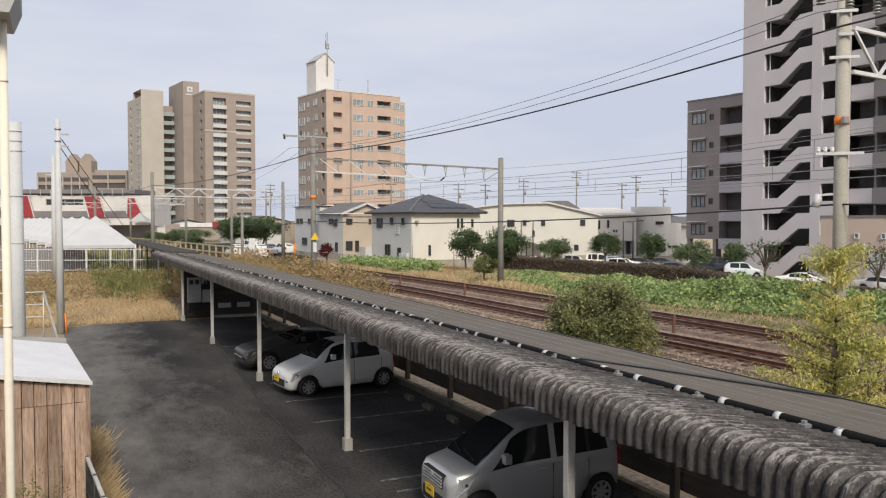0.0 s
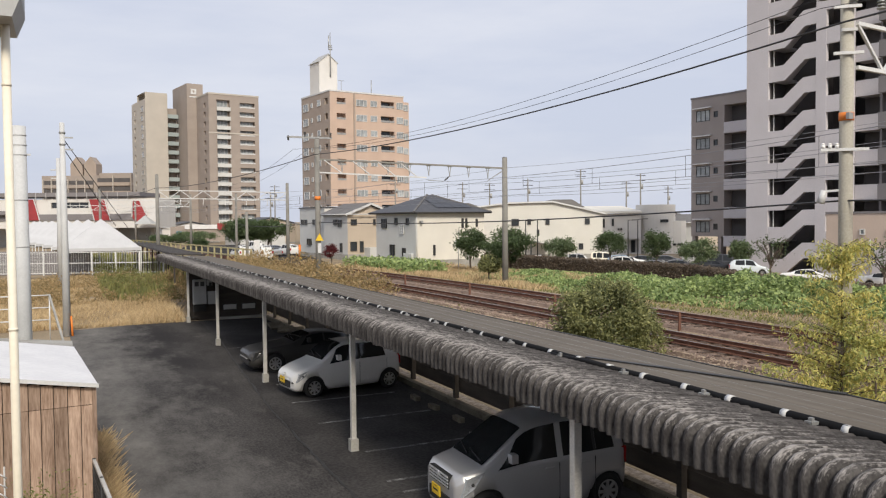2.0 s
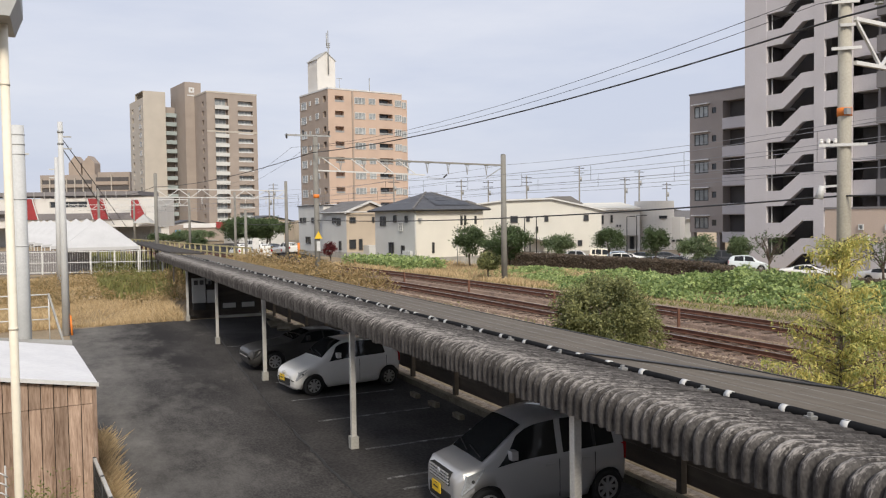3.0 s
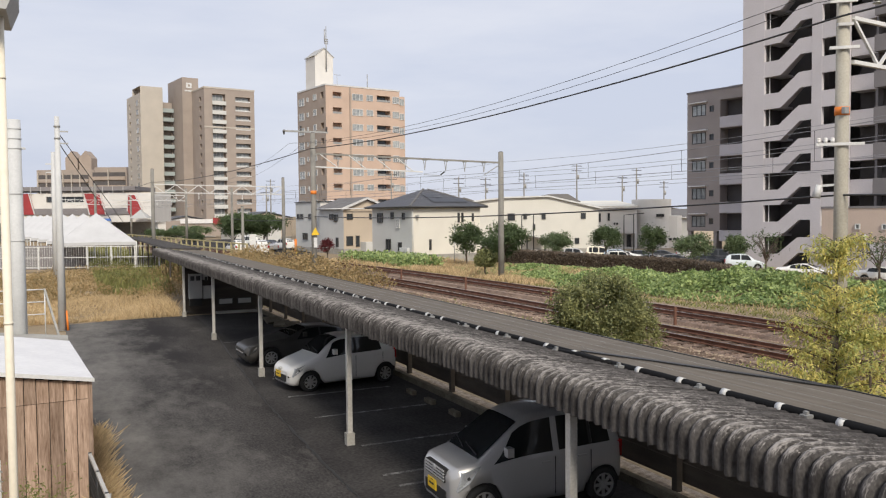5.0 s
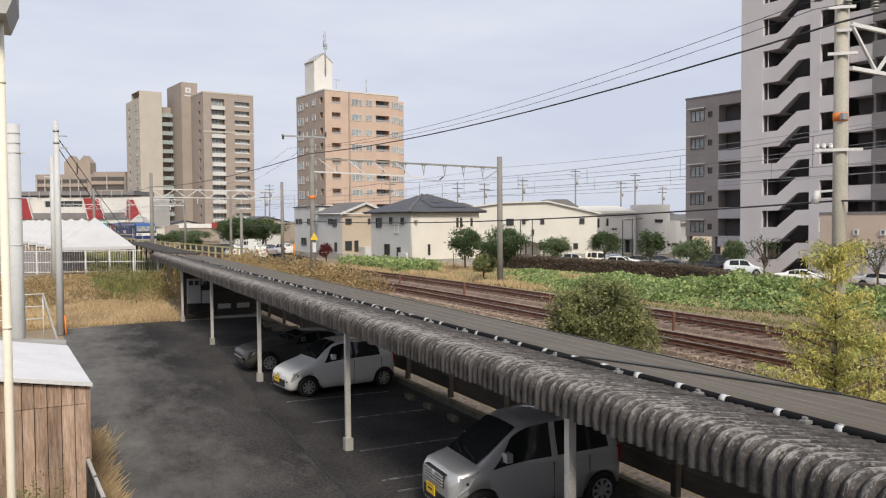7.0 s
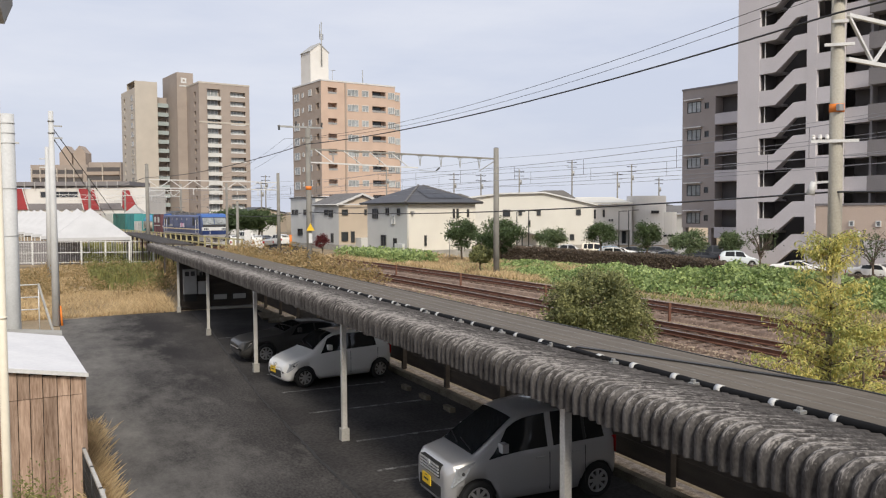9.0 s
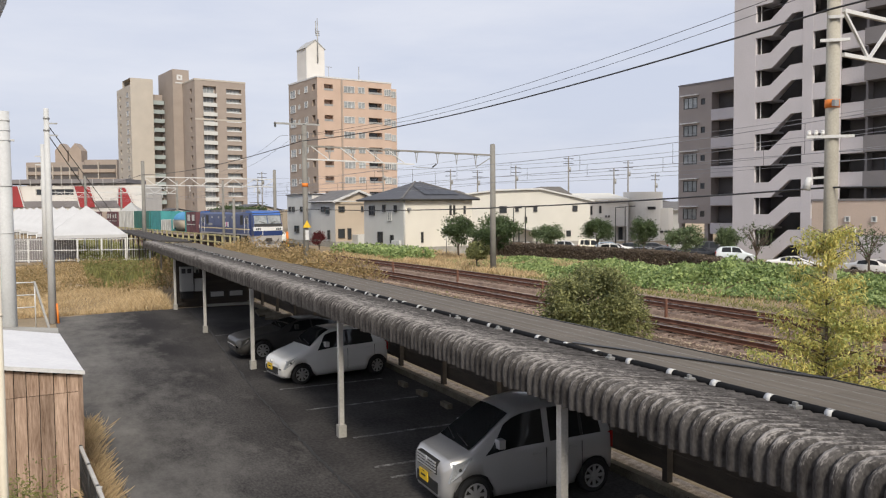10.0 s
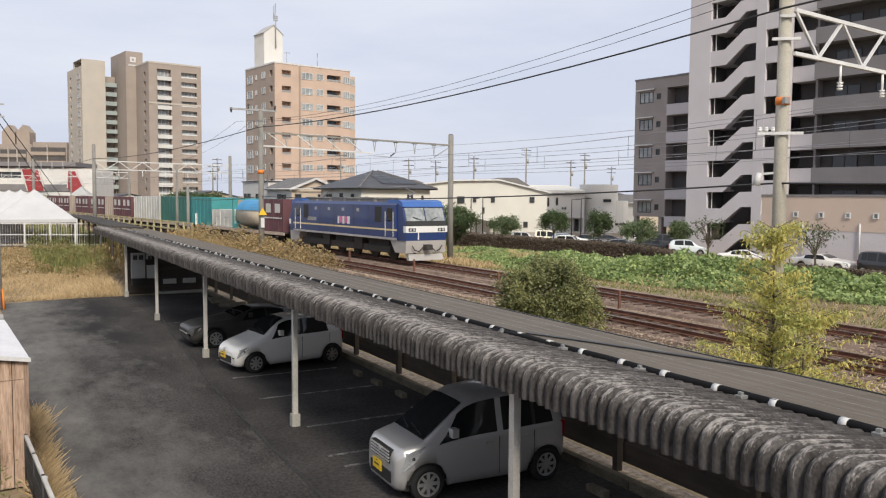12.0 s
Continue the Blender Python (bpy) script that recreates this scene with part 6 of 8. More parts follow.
    for k in range(7):
        z = 2.42 + 0.075 * k
        bm = BM()
        pipe(bm, [(-0.12, 0, z), (-0.05, -0.015, z + 0.035), (0.01, -0.015, z + 0.03), (0.055, 0, z - 0.012)], 0.006, 6)
        part("loop", bm, FRAMEW, tr)
    # poles
    t = thing("steel_pole", pose(-0.92, 23.4, 0), "thick grey banded steel pole", "pole", "masts and poles")
    bm = BM()
    rod(bm, (0, 0, 0), (0, 0, 7.3), 0.20, 0.165, n=18)
    part("shaft", bm, POLEGREY, t)
    for z in (5.4, 6.55, 6.8, 7.05, 4.2):
        bm = BM()
        rod(bm, (0, 0, z), (0, 0, z + 0.035), 0.2075 - 0.0048 * z + 0.002, n=18)
        if z == 6.55:
            box(bm, 0.1, 0.26, -0.03, 0.03, z, z + 0.05)
        part("band", bm, POLEGREY, t, "steel band")
    t = thing("utility_pole", pose(0.13, 37.85, 0), "slim concrete utility pole with orange guard at its foot", "pole", "masts and poles")
    bm = BM()
    rod(bm, (0, 0, 0), (0, 0, 9.05), 0.17, 0.10, n=14)
    part("shaft", bm, POLEGREY, t)
    bm = BM()
    rod(bm, (0.21, -0.16, 0.0), (0.17, -0.1, 0.85), 0.05, 0.035, n=10)
    part("guard", bm, ORANGE, t, "orange cable guard")
    for z in (8.1, 8.6):
        bm = BM()
        rod(bm, (0, 0, z), (0, 0, z + 0.07), 0.13, n=12)
        box(bm, 0, 0.42, -0.03, 0.03, z - 0.2, z - 0.14)
        part("bracket", bm, GALV, t)
    wire("guy_wire", [(0.15, 37.85, 8.0), (3.4, 60, 4.6)], 0.02, "thin guy wire from the utility pole", 0.0, "wire")
    wire("guy_wire", [(0.15, 37.85, 8.4), (4.6, 66, 4.4)], 0.02, "thin guy wire from the utility pole", 0.0, "wire")
    t = thing("utility_pole", pose(-0.1, 64.5, 0), "slim pale concrete pole among the tents", "pole", "masts and poles")
    bm = BM()
    rod(bm, (0, 0, 0), (0, 0, 9.5), 0.22, 0.13, n=12)
    for z in (8.6, 8.0):
        box(bm, -0.5, 0.3, -0.04, 0.04, z, z + 0.08)
    part("shaft", bm, POLEGREY, t)
    # handrail of a small stair
    r = thing("stair_rail", pose(-1.0, 36.4, 0), "white painted handrail of a small concrete stair", "handrail")
    for k in range(4):
        bm = BM()
        rod(bm, (-1.6 + 0.7 * k, 0, 0), (-1.6 + 0.7 * k, 0, 1.9), 0.025)
        part("post", bm, WHITEMETAL, r)
    for z in (0.9, 1.4, 1.9):
        bm = BM()
        rod(bm, (-1.6, 0, z), (0.5, 0, z), 0.025)
        part("bar", bm, WHITEMETAL, r)
    bm = BM()
    beam(bm, (0.5, 0, 1.9), (1.0, -4.5, 0.5), 0.07, 0.09)
    part("sloping_rail", bm, CONC, r)
    # white peaked tents
    tn = thing("event_tent", pose(6.4, 76.74, 0.1, 0, 0, -1.5), "white peaked event tent on steel legs with open sides", "tent", "event tents")
    w, d = 6.4, 6.6
    bm = BM()
    c = [(-w, 0, 2.5), (0, 0, 2.5), (0, d, 2.5), (-w, d, 2.5)]
    top = (-w / 2, d / 2, 5.1)
    for i in range(4):
        bm.faces.new([bm.verts.new(p) for p in (c[i], c[(i + 1) % 4], top)])
    part("canopy", bm, TENT, tn)
    for i in range(4):
        p, q = Vector(c[i]), Vector(c[(i + 1) % 4])
        bm = BM()
        beam(bm, p - Vector((0, 0, 0.12)), q - Vector((0, 0, 0.12)), 0.03, 0.28)
        part("valance", bm, TENT, tn)
        bm = BM()
        beam(bm, p - Vector((0, 0, 0.32)), q - Vector((0, 0, 0.32)), 0.05, 0.06)
        part("edge_bar", bm, DARKTRIM, tn, "dark edge bar")
        bm = BM()
        rod(bm, p, (p.x, p.y, -0.1), 0.045)
        part("leg", bm, WHITEMETAL, tn)
    for k in range(1, 9):
        copy_thing(tn, pose(6.4 - 0.122 * 7.1 * k, 76.74 + 0.993 * 7.1 * k, 0.1, 0, 0, -1.5))
    # backing wall whose dark colour supplies the shade under the tents
    bs = thing("goods_wall", pose(6.4 - 22, 76.74 + 14, 0, 0, 0, -25.6), "grey sheet wall behind the tents, darkened for the shade under them", "wall")
    bm = BM()
    box(bm, -12, 20, 0, 0.2, 0, 2.2)
    part("sheet", bm, DARKPARAPET, bs)
    # white mesh fence
    fn = thing("mesh_fence", pose(-12.72, 81.21, 0.35, 0, 0, -20), "white steel fence panels beside the dry grass", "fence")
    bm = BM()
    box(bm, -0.05, 0.05, -0.05, 0.05, 0, 2.0)
    post = mesh("post", bm, WHITEMETAL)
    bm = BM()
    box(bm, -0.008, 0.008, -0.006, 0.006, 0.1, 1.95)
    slat = mesh("slat", bm, WHITEMETAL)
    for k in range(12):
        part("post", post, WHITEMETAL, fn, m=pose(2.0 * k, 0, 0))
    for k in range(110):
        part("slat", slat, WHITEMETAL, fn, m=pose(0.2 * k + 0.1, 0, 0))
    bm = BM()
    box(bm, 0, 11.9, 0.02, 0.035, 0, 0.05)
    louvre = mesh("louvre", bm, GALV)
    for k in range(13):
        part("louvre", louvre, GALV, fn, "thin grey louvre strip", m=pose(0, 0, 0.22 + 0.13 * k))
    for z in (0.15, 1.0, 1.92):
        bm = BM()
        box(bm, 0, 22, -0.03, 0.03, z, z + 0.06)
        part("rail", bm, WHITEMETAL, fn)
    # faded yellow railing beside the near track
    yr = thing("platform_railing", pose(0, 0, 0), "faded yellow steel railing along the platform ramp", "railing")
    y = 62.0
    pts = []
    while y < 150:
        pts.append((NEAR_TRACK - 2.5 + track_shift(y) - 0.02 * max(0, 90 - y), y))
        y += 2.0
    for x, y in pts:
        bm = BM()
        box(bm, x - 0.07, x + 0.07, y - 0.07, y + 0.07, 0.5, 2.72)
        part("post", bm, YELLOWRAIL, yr)
    for z in (1.5, 2.1, 2.66):
        bm = BM()
        for a, b in zip(pts, pts[1:]):
            beam(bm, (*a, z), (*b, z), 0.08, 0.11)
        part("bar", bm, YELLOWRAIL, yr)


def street_lamp(x, y, h, z0, arm):
    t = thing("street_lamp", pose(x, y, z0), "slim dark street lamp with a short arm", "street lamp", "street lamps")
    bm = BM()
    rod(bm, (0, 0, 0), (0, 0, h), 0.07, 0.05, n=10)
    part("pole", bm, DARKTRIM, t)
    bm = BM()
    beam(bm, (0, 0, h), (arm, 0, h + 0.03), 0.06, 0.05)
    part("arm", bm, DARKTRIM, t)
    bm = BM()
    box(bm, arm - 0.25, arm + 0.25, -0.12, 0.12, h - 0.02, h + 0.08)
    part("lamp_head", bm, DARKTRIM, t, "", 0.02)


def build_far_poles():
    for x, y, h, a in ((54.5, 69.3, 4.9, 0.8), (54.1, 67.2, 5.0, 1.0), (43.9, 72.7, 4.7, 0.7), (44.6, 71.5, 4.8, 0.9)):
        street_lamp(x, y, h, ground_z(x, y), a)
    for px_, py_, h in ((52.3, 129.9, 11.6), (62.9, 125.1, 10.8), (67.0, 122.9, 10.6), (72.7, 119.6, 11.3), (80.2, 114.7, 12.7), (86.3, 110.2, 10.6), (88.0, 108.6, 11.8), (41, 170, 12), (33, 140, 9.5), (102, 118, 10.2)):
        t = thing("utility_pole", pose(px_, py_, 0.5), "distant utility pole with cross arms", "pole", "masts and poles")
        bm = BM()
        rod(bm, (0, 0, -0.8), (0, 0, h), 0.17, 0.10, n=8)
        part("shaft", bm, MASTGREY, t)
        for z in (h - 0.4, h - 1.2):
            bm = BM()
            box(bm, -1.0, 1.0, -0.05, 0.05, z, z + 0.1)
            part("cross_arm", bm, DARKTRIM, t)
        bm = BM()
        rod(bm, (0.25, 0, h - 2.6), (0.25, 0, h - 1.8), 0.22, n=8)
        part("transformer", bm, GALV, t)
    # slim white rod in the grass, signal board
    t = thing("marker_rod", pose(30.0, 60.5, 0.5), "slim white rod standing in the dry grass", "rod")
    bm = BM()
    rod(bm, (0, 0, 0), (0, 0, 3.4), 0.04)
    part("rod", bm, WHITEMETAL, t)
    t = thing("sign_board", pose(17.0, 78, 0.6), "white square board on a post by the track", "sign")
    bm = BM()
    rod(bm, (0, 0, 0), (0, 0, 2.2), 0.05)
    part("post", bm, GALV, t)
    for z in (1.3, 1.9):
        bm = BM()
        box(bm, -0.3, 0.3, -0.06, -0.02, z, z + 0.56)
        part("board", bm, WHITEMETAL, t, "", 0.01)


build_catenary()
build_left_side()
build_far_poles()


# ---------------------------------------------------------------- plants
def leaf_mesh(name, places, size, material, droop=0.0, aspect=0.5, up=0.3, seed=1, fold=0.15):
    """Small pointed leaves at the given places."""
    rnd = random.Random(seed)
    verts, faces = [], []
    for p in places:
        s = size * rnd.uniform(0.6, 1.3)
        d = Vector((rnd.gauss(0, 1), rnd.gauss(0, 1), rnd.gauss(up, 0.7) - droop)).normalized()
        side = d.cross(Vector((rnd.gauss(0, 1), rnd.gauss(0, 1), rnd.gauss(0, 1) + 1.2))).normalized()
        nrm = side.cross(d)
        p = Vector(p)
        b = len(verts)
        verts += [p, p + d * s * 0.5 + side * s * aspect * 0.5 + nrm * s * fold, p + d * s, p + d * s * 0.5 - side * s * aspect * 0.5 + nrm * s * fold]
        faces.append((b, b + 1, b + 2, b + 3))
    return sheet(name, verts, faces, material)


def blob_points(rnd, n, centre, radii, clumps, spread=0.34):
    """Points gathered in clumps on and under the skin of an uneven mound."""
    c = Vector(centre)
    seeds = []
    for _ in range(clumps):
        v = Vector((rnd.gauss(0, 1), rnd.gauss(0, 1), rnd.gauss(0.25, 0.8))).normalized()
        k = rnd.uniform(0.62, 1.0)
        seeds.append(Vector((v.x * radii[0], v.y * radii[1], v.z * radii[2])) * k)
    out = []
    for _ in range(n):
        s = seeds[rnd.randrange(clumps)]
        q = s + Vector((rnd.gauss(0, 1) * radii[0], rnd.gauss(0, 1) * radii[1], rnd.gauss(0, 1) * radii[2])) * spread * 0.5
        out.append(c + q)
    return out


def tree(x, y, z, h, r, leaf, label, seed, n=1600, size=0.3, category="tree", trunk_h=0.45, name="tree", bare=False):
    rnd = random.Random(seed)
    t = thing(name, pose(x, y, z), label, category, "trees and shrubs")
    bm = BM()
    th = h * trunk_h
    rod(bm, (0, 0, -0.1), (rnd.uniform(-0.1, 0.1), 0, th), 0.035 * h * 0.5 + 0.03, 0.02 * h * 0.5 + 0.02, n=8)
    part("trunk", bm, BARK, t)
    tips = []
    for k in range(7 if not bare else 16):
        a = rnd.uniform(0, 6.28)
        z0 = th * rnd.uniform(0.55, 1.0)
        e = Vector((math.cos(a) * r * rnd.uniform(0.5, 0.95), math.sin(a) * r * rnd.uniform(0.5, 0.95), z0 + (h - z0) * rnd.uniform(0.35, 0.95)))
        mid = Vector((e.x * 0.4, e.y * 0.4, (z0 + e.z) / 2 + 0.1))
        bm = BM()
        rod(bm, (0, 0, z0), mid, 0.02 * h * 0.5, 0.012 * h * 0.5, n=6)
        rod(bm, mid, e, 0.012 * h * 0.5, 0.004 * h, n=6)
        for j in range(5 if bare else 0):
            q = mid.lerp(e, rnd.uniform(0.2, 1.0))
            rod(bm, q, q + Vector((rnd.uniform(-0.4, 0.4), rnd.uniform(-0.4, 0.4), rnd.uniform(0.1, 0.5))), 0.018, 0.006, n=4)
        part("limb", bm, BARK, t)
        tips.append(e)
    pts = blob_points(rnd, n, (0, 0, h * 0.67), (r, r, h * 0.31), 30)
    crown = part("crown", leaf_mesh("crown", pts, size, leaf, seed=seed), leaf, t)
    crown["kind"] = "stuff"
    return t


def build_shrubs():
    rnd = random.Random(21)
    # round shrub between carport and track
    s = thing("shrub", pose(14.55, 19.6, 0.5), "dense round green shrub with yellowing leaves beside the track", "shrub", "trees and shrubs")
    for k in range(7):
        a = k * 0.9
        bm = BM()
        rod(bm, (0.1 * math.cos(a), 0.1 * math.sin(a), -0.1), (0.8 * math.cos(a), 0.8 * math.sin(a), 1.3), 0.04, 0.015, n=6)
        part("stem", bm, BARK, s)
    pts = (blob_points(rnd, 27000, (0, 0, 1.12), (1.5, 1.5, 1.3), 150, 0.19) + blob_points(rnd, 2200, (0.8, -0.7, 0.6), (0.7, 0.7, 0.65), 22, 0.3)
           + blob_points(rnd, 2000, (-1.0, 0.9, 0.45), (0.8, 0.8, 0.6), 18, 0.3))
    c = part("crown", leaf_mesh("crown", pts, 0.09, G_BUSH, seed=2, aspect=0.6), G_BUSH, s)
    c["kind"] = "stuff"
    # yellow-green sapling by the mast
    s = thing("sapling", pose(14.55, 11.55, 0.35), "slender sapling with drooping yellow-green leaves", "sapling", "trees and shrubs")
    bm = BM()
    rod(bm, (0, 0, -0.1), (0.05, 0.0, 2.0), 0.04, 0.028, n=8)
    rod(bm, (0.05, 0, 2.0), (0.0, 0.02, 3.9), 0.028, 0.008, n=8)
    part("trunk", bm, BARK, s)
    bm = BM()
    rod(bm, (0.55, -0.35, -0.1), (0.6, -0.4, 1.9), 0.035, 0.015, n=8)
    part("trunk", bm, BARK, s)
    pts = []
    for k in range(170):
        z0 = 0.15 + 3.7 * rnd.random() ** 1.15
        a = rnd.uniform(0, 6.28)
        ln = (1.62 - 0.36 * z0) * rnd.uniform(0.4, 1.15) + 0.2
        base = Vector((0.02 * z0, 0, z0)) if k % 4 else Vector((0.58, -0.38, min(z0, 1.8)))
        e = base + Vector((math.cos(a) * ln, math.sin(a) * ln, 0.28 * ln + 0.1))
        bm = BM()
        rod(bm, base, e, 0.011, 0.003, n=4, caps=False)
        part("twig", bm, BARK, s)
        for j in range(95):
            u = rnd.uniform(0.12, 1.08)
            q = base.lerp(e, u)
            pts.append(q + Vector((rnd.gauss(0, 0.06), rnd.gauss(0, 0.06), -abs(rnd.gauss(0, 0.09)))))
    c = part("leaves", leaf_mesh("leaves", pts, 0.115, G_SAP, droop=1.3, aspect=0.25, seed=5), G_SAP, s)
    c["kind"] = "stuff"
    # low yellow-green growth under it
    pts = []
    for k in range(40):
        x, y = rnd.uniform(12.9, 16.2), rnd.uniform(9.3, 14.5)
        z = ground_z(x, y)
        for j in range(60):
            pts.append((x + rnd.gauss(0, 0.25), y + rnd.gauss(0, 0.25), z + abs(rnd.gauss(0, 0.22))))
    g = new("undergrowth", leaf_mesh("undergrowth", pts, 0.15, G_SAP, aspect=0.3, seed=6, up=0.7))
    tagged(g, "low yellow-green undergrowth below the sapling", "undergrowth", "", "stuff")
    # kudzu bank beyond the tracks, heaped in mounds
    foot = [(0, 31.5), (18, 30.8), (21.6, 29.9), (26.4, 27.9), (31, 27.0), (39, 26.3), (44, 25.9), (60, 27.5)]
    pts = []
    for k in range(150000):
        y = 6 + 50 * rnd.random() ** 1.2
        u = rnd.random() ** 0.8
        x0 = next(a[1] + (b[1] - a[1]) * (y - a[0]) / (b[0] - a[0]) for a, b in zip(foot, foot[1:]) if y <= b[0]) + 1.5 * noise.noise((y * 0.3, 0, 3.0))
        x1 = min(43.2 - 0.21 * (y - 20), 39.4)
        x = x0 + (x1 - x0) * u
        v = noise.noise((x * 0.33, y * 0.33, 1.0))
        w = abs(noise.noise((x * 0.85, y * 0.85, 6.0)))
        edge = min(1.0, (x - x0) / 2.6)
        if noise.noise((x * 0.22, y * 0.22, 4.0)) < -0.42 + 0.25 * (1 - edge):
            continue
        hgt = (0.22 + 0.78 * edge) * max(0.12, 0.45 + 1.05 * v + 0.8 * w) * min(1.0, max(0.3, (50 - y) / 16)) * (1.0 - 0.55 * max(0.0, (u - 0.55) / 0.45))
        inside = rnd.random() ** 2.2
        pts.append((x + rnd.gauss(0, 0.05), y, ground_z(x, y) + max(0.04, hgt * (1 - 0.55 * inside)) + rnd.gauss(0, 0.03)))
    g = new("kudzu", leaf_mesh("kudzu", pts, 0.165, G_KUDZU, aspect=0.95, seed=7, up=0.0, fold=0.1))
    tagged(g, "bank of heaped broad green kudzu leaves along the track", "kudzu", "", "stuff")
    # clipped hedge
    line = [(35.2, 75.0, 1.12), (36.4, 67.0, 1.12), (38.0, 60.0, 1.12), (43.2, 47.0, 1.05), (41.6, 39.5, 0.72), (40.6, 31.0, 0.66), (40.0, 10.0, 0.66)]
    hd = thing("hedge", pose(0, 0, 0), "long clipped hedge in dull brownish green", "hedge")
    pts = []
    for a, b in zip(line, line[1:]):
        a, b = Vector(a), Vector(b)
        for k in range(int((b - a).length * 620)):
            p = a.lerp(b, rnd.random())
            w, z = rnd.uniform(-0.5, 0.5), p.z + rnd.gauss(0, 0.04)
            if rnd.random() < 0.55:
                z, w = rnd.uniform(0.0, p.z), -0.5 + rnd.gauss(0, 0.04)
            pts.append((p.x + w, p.y + w * 0.25, ground_z(p.x, p.y) + z))
        h = min(a.z, b.z) - 0.06
        bm = BM()
        beam(bm, (a.x, a.y, ground_z(a.x, a.y) + h / 2), (b.x, b.y, ground_z(b.x, b.y) + h / 2), 0.86, h)
        part("core", bm, BARK, hd, "dark twiggy inside")
    c = part("foliage", leaf_mesh("foliage", pts, 0.13, G_HEDGE, aspect=0.8, seed=8), G_HEDGE, hd)
    c["kind"] = "stuff"


def blades(name, spots, height, material, label, seed, bow=0.4, lean=0.35, width=0.012):
    rnd = random.Random(seed)
    verts, faces = [], []
    for x, y, z, k in spots:
        h = height * k * rnd.uniform(0.5, 1.2)
        a = rnd.uniform(0, 6.28)
        dx, dy = math.cos(a) * h * lean * rnd.random(), math.sin(a) * h * lean * rnd.random()
        s = rnd.uniform(0, 3.14)
        wx, wy = math.cos(s) * width * (1 + h), math.sin(s) * width * (1 + h)
        b = len(verts)
        verts += [(x - wx, y - wy, z), (x + wx, y + wy, z), (x + dx * bow + wx * 0.7, y + dy * bow + wy * 0.7, z + h * 0.6), (x + dx, y + dy, z + h)]
        faces.append((b, b + 1, b + 2, b + 3))
    g = new(name, sheet(name, verts, faces, material))
    return tagged(g, label, "grass", "", "stuff")


def build_grass():
    rnd = random.Random(31)
    # field between car park and tents
    sp = []
    for k in range(62000):
        y = 40.3 + 36 * rnd.random() ** 1.4
        x = rnd.uniform(-11, 5.2 + 0.06 * (y - 40))
        kk = 0.7 + 0.7 * noise.noise((x * 0.3, y * 0.3, 2.0))
        if kk > 0.25:
            sp.append((x, y, 0.0, kk))
    blades("dry_grass", sp, 0.42, G_DRY, "straw-coloured dry grass between car park and tents", 1, lean=1.1, width=0.011, bow=0.5)
    sp = []
    for k in range(1200):
        y = rnd.uniform(52, 70)
        x = rnd.uniform(2.4, 6.6)
        kk = 0.9 + 0.8 * noise.noise((x * 0.3, y * 0.3, 7.0))
        if kk > 0.7:
            sp.append((x, y, 0.0, kk))
    blades("green_weeds", sp, 1.0, G_GRASS, "green and brown weeds growing through the dry grass", 2, width=0.03)
    for nm, mat_, cnt, y0, y1, x0, x1, hh, sd in (("tall_weeds", G_GRASS, 3800, 54, 69, 2.2, 6.6, 1.7, 41), ("dead_weeds", G_WEED, 15000, 48, 69, -9.0, 8.6, 1.25, 42)):
        pts = []
        while len(pts) < cnt:
            x, y = rnd.uniform(x0, x1), rnd.uniform(y0, y1)
            v = noise.noise((x * 0.35, y * 0.35, sd))
            if v > 0.02:
                pts.append((x, y, rnd.random() ** 0.7 * hh * (0.4 + 1.2 * v) + 0.05))
        g = new(nm, leaf_mesh(nm, pts, 0.21, mat_, seed=sd, aspect=0.3, up=0.8))
        tagged(g, "clumps of %s weeds in the dry grass field" % ("green" if mat_ is G_GRASS else "brown withered"), "weeds", "", "stuff")
    # beyond the tracks, dry strip and short green strip
    sp = []
    for k in range(34000):
        y = 9 + 63 * rnd.random()
        x = rnd.uniform(24.6, 34 if y > 30 else 29.5) + track_shift(y)
        kk = (0.65 + 0.6 * noise.noise((x * 0.3, y * 0.25, 3.0))) * (1.0 if y > 40 else 0.6)
        if kk > 0.3 and (y > 40 or rnd.random() < 0.1):
            sp.append((x, y, ground_z(x, y), kk))
    blades("dry_grass", sp, 0.55, G_DRY, "straw-coloured dry grass beyond the tracks", 3, lean=0.9, width=0.014)
    sp = []
    for k in range(9000):
        y = 8 + 52 * rnd.random()
        x = rnd.uniform(24.9, 30.0) + track_shift(y)
        sp.append((x, y, ground_z(x, y), 0.6 + 0.5 * noise.noise((x * 0.5, y * 0.4, 5.0))))
    blades("green_grass", sp, 0.2, G_GRASS, "short green grass along the ballast edge", 4, width=0.022, lean=1.8)
    # strip between carport and near track
    sp = []
    for k in range(9000):
        y = 8 + 60 * rnd.random()
        x = rnd.uniform(9.9, 15.8) + track_shift(y)
        if noise.noise((x * 0.4, y * 0.3, 9.0)) > -0.05:
            sp.append((x, y, ground_z(x, y), 0.7))
    blades("green_grass", sp, 0.5, G_GRASS, "rough grass between the carport and the track", 5)
    sp = []
    for k in range(14000):
        y = 58 + 62 * rnd.random()
        x = rnd.uniform(9.3, 15.6) + track_shift(y)
        sp.append((x, y, ground_z(x, y), 0.6 + 0.6 * noise.noise((x * 0.4, y * 0.2, 15.0))))
    blades("green_grass", sp, 0.75, G_GRASS, "green grass on the slope below the platform railing", 15, width=0.025)
    # along the shed
    sp = []
    for k in range(5200):
        y = rnd.uniform(12.2, 19.5)
        sp.append((rnd.gauss(0.66, 0.10) + 0.03 * max(0.0, 15 - y), y, 0.0, rnd.uniform(0.4, 1.1)))
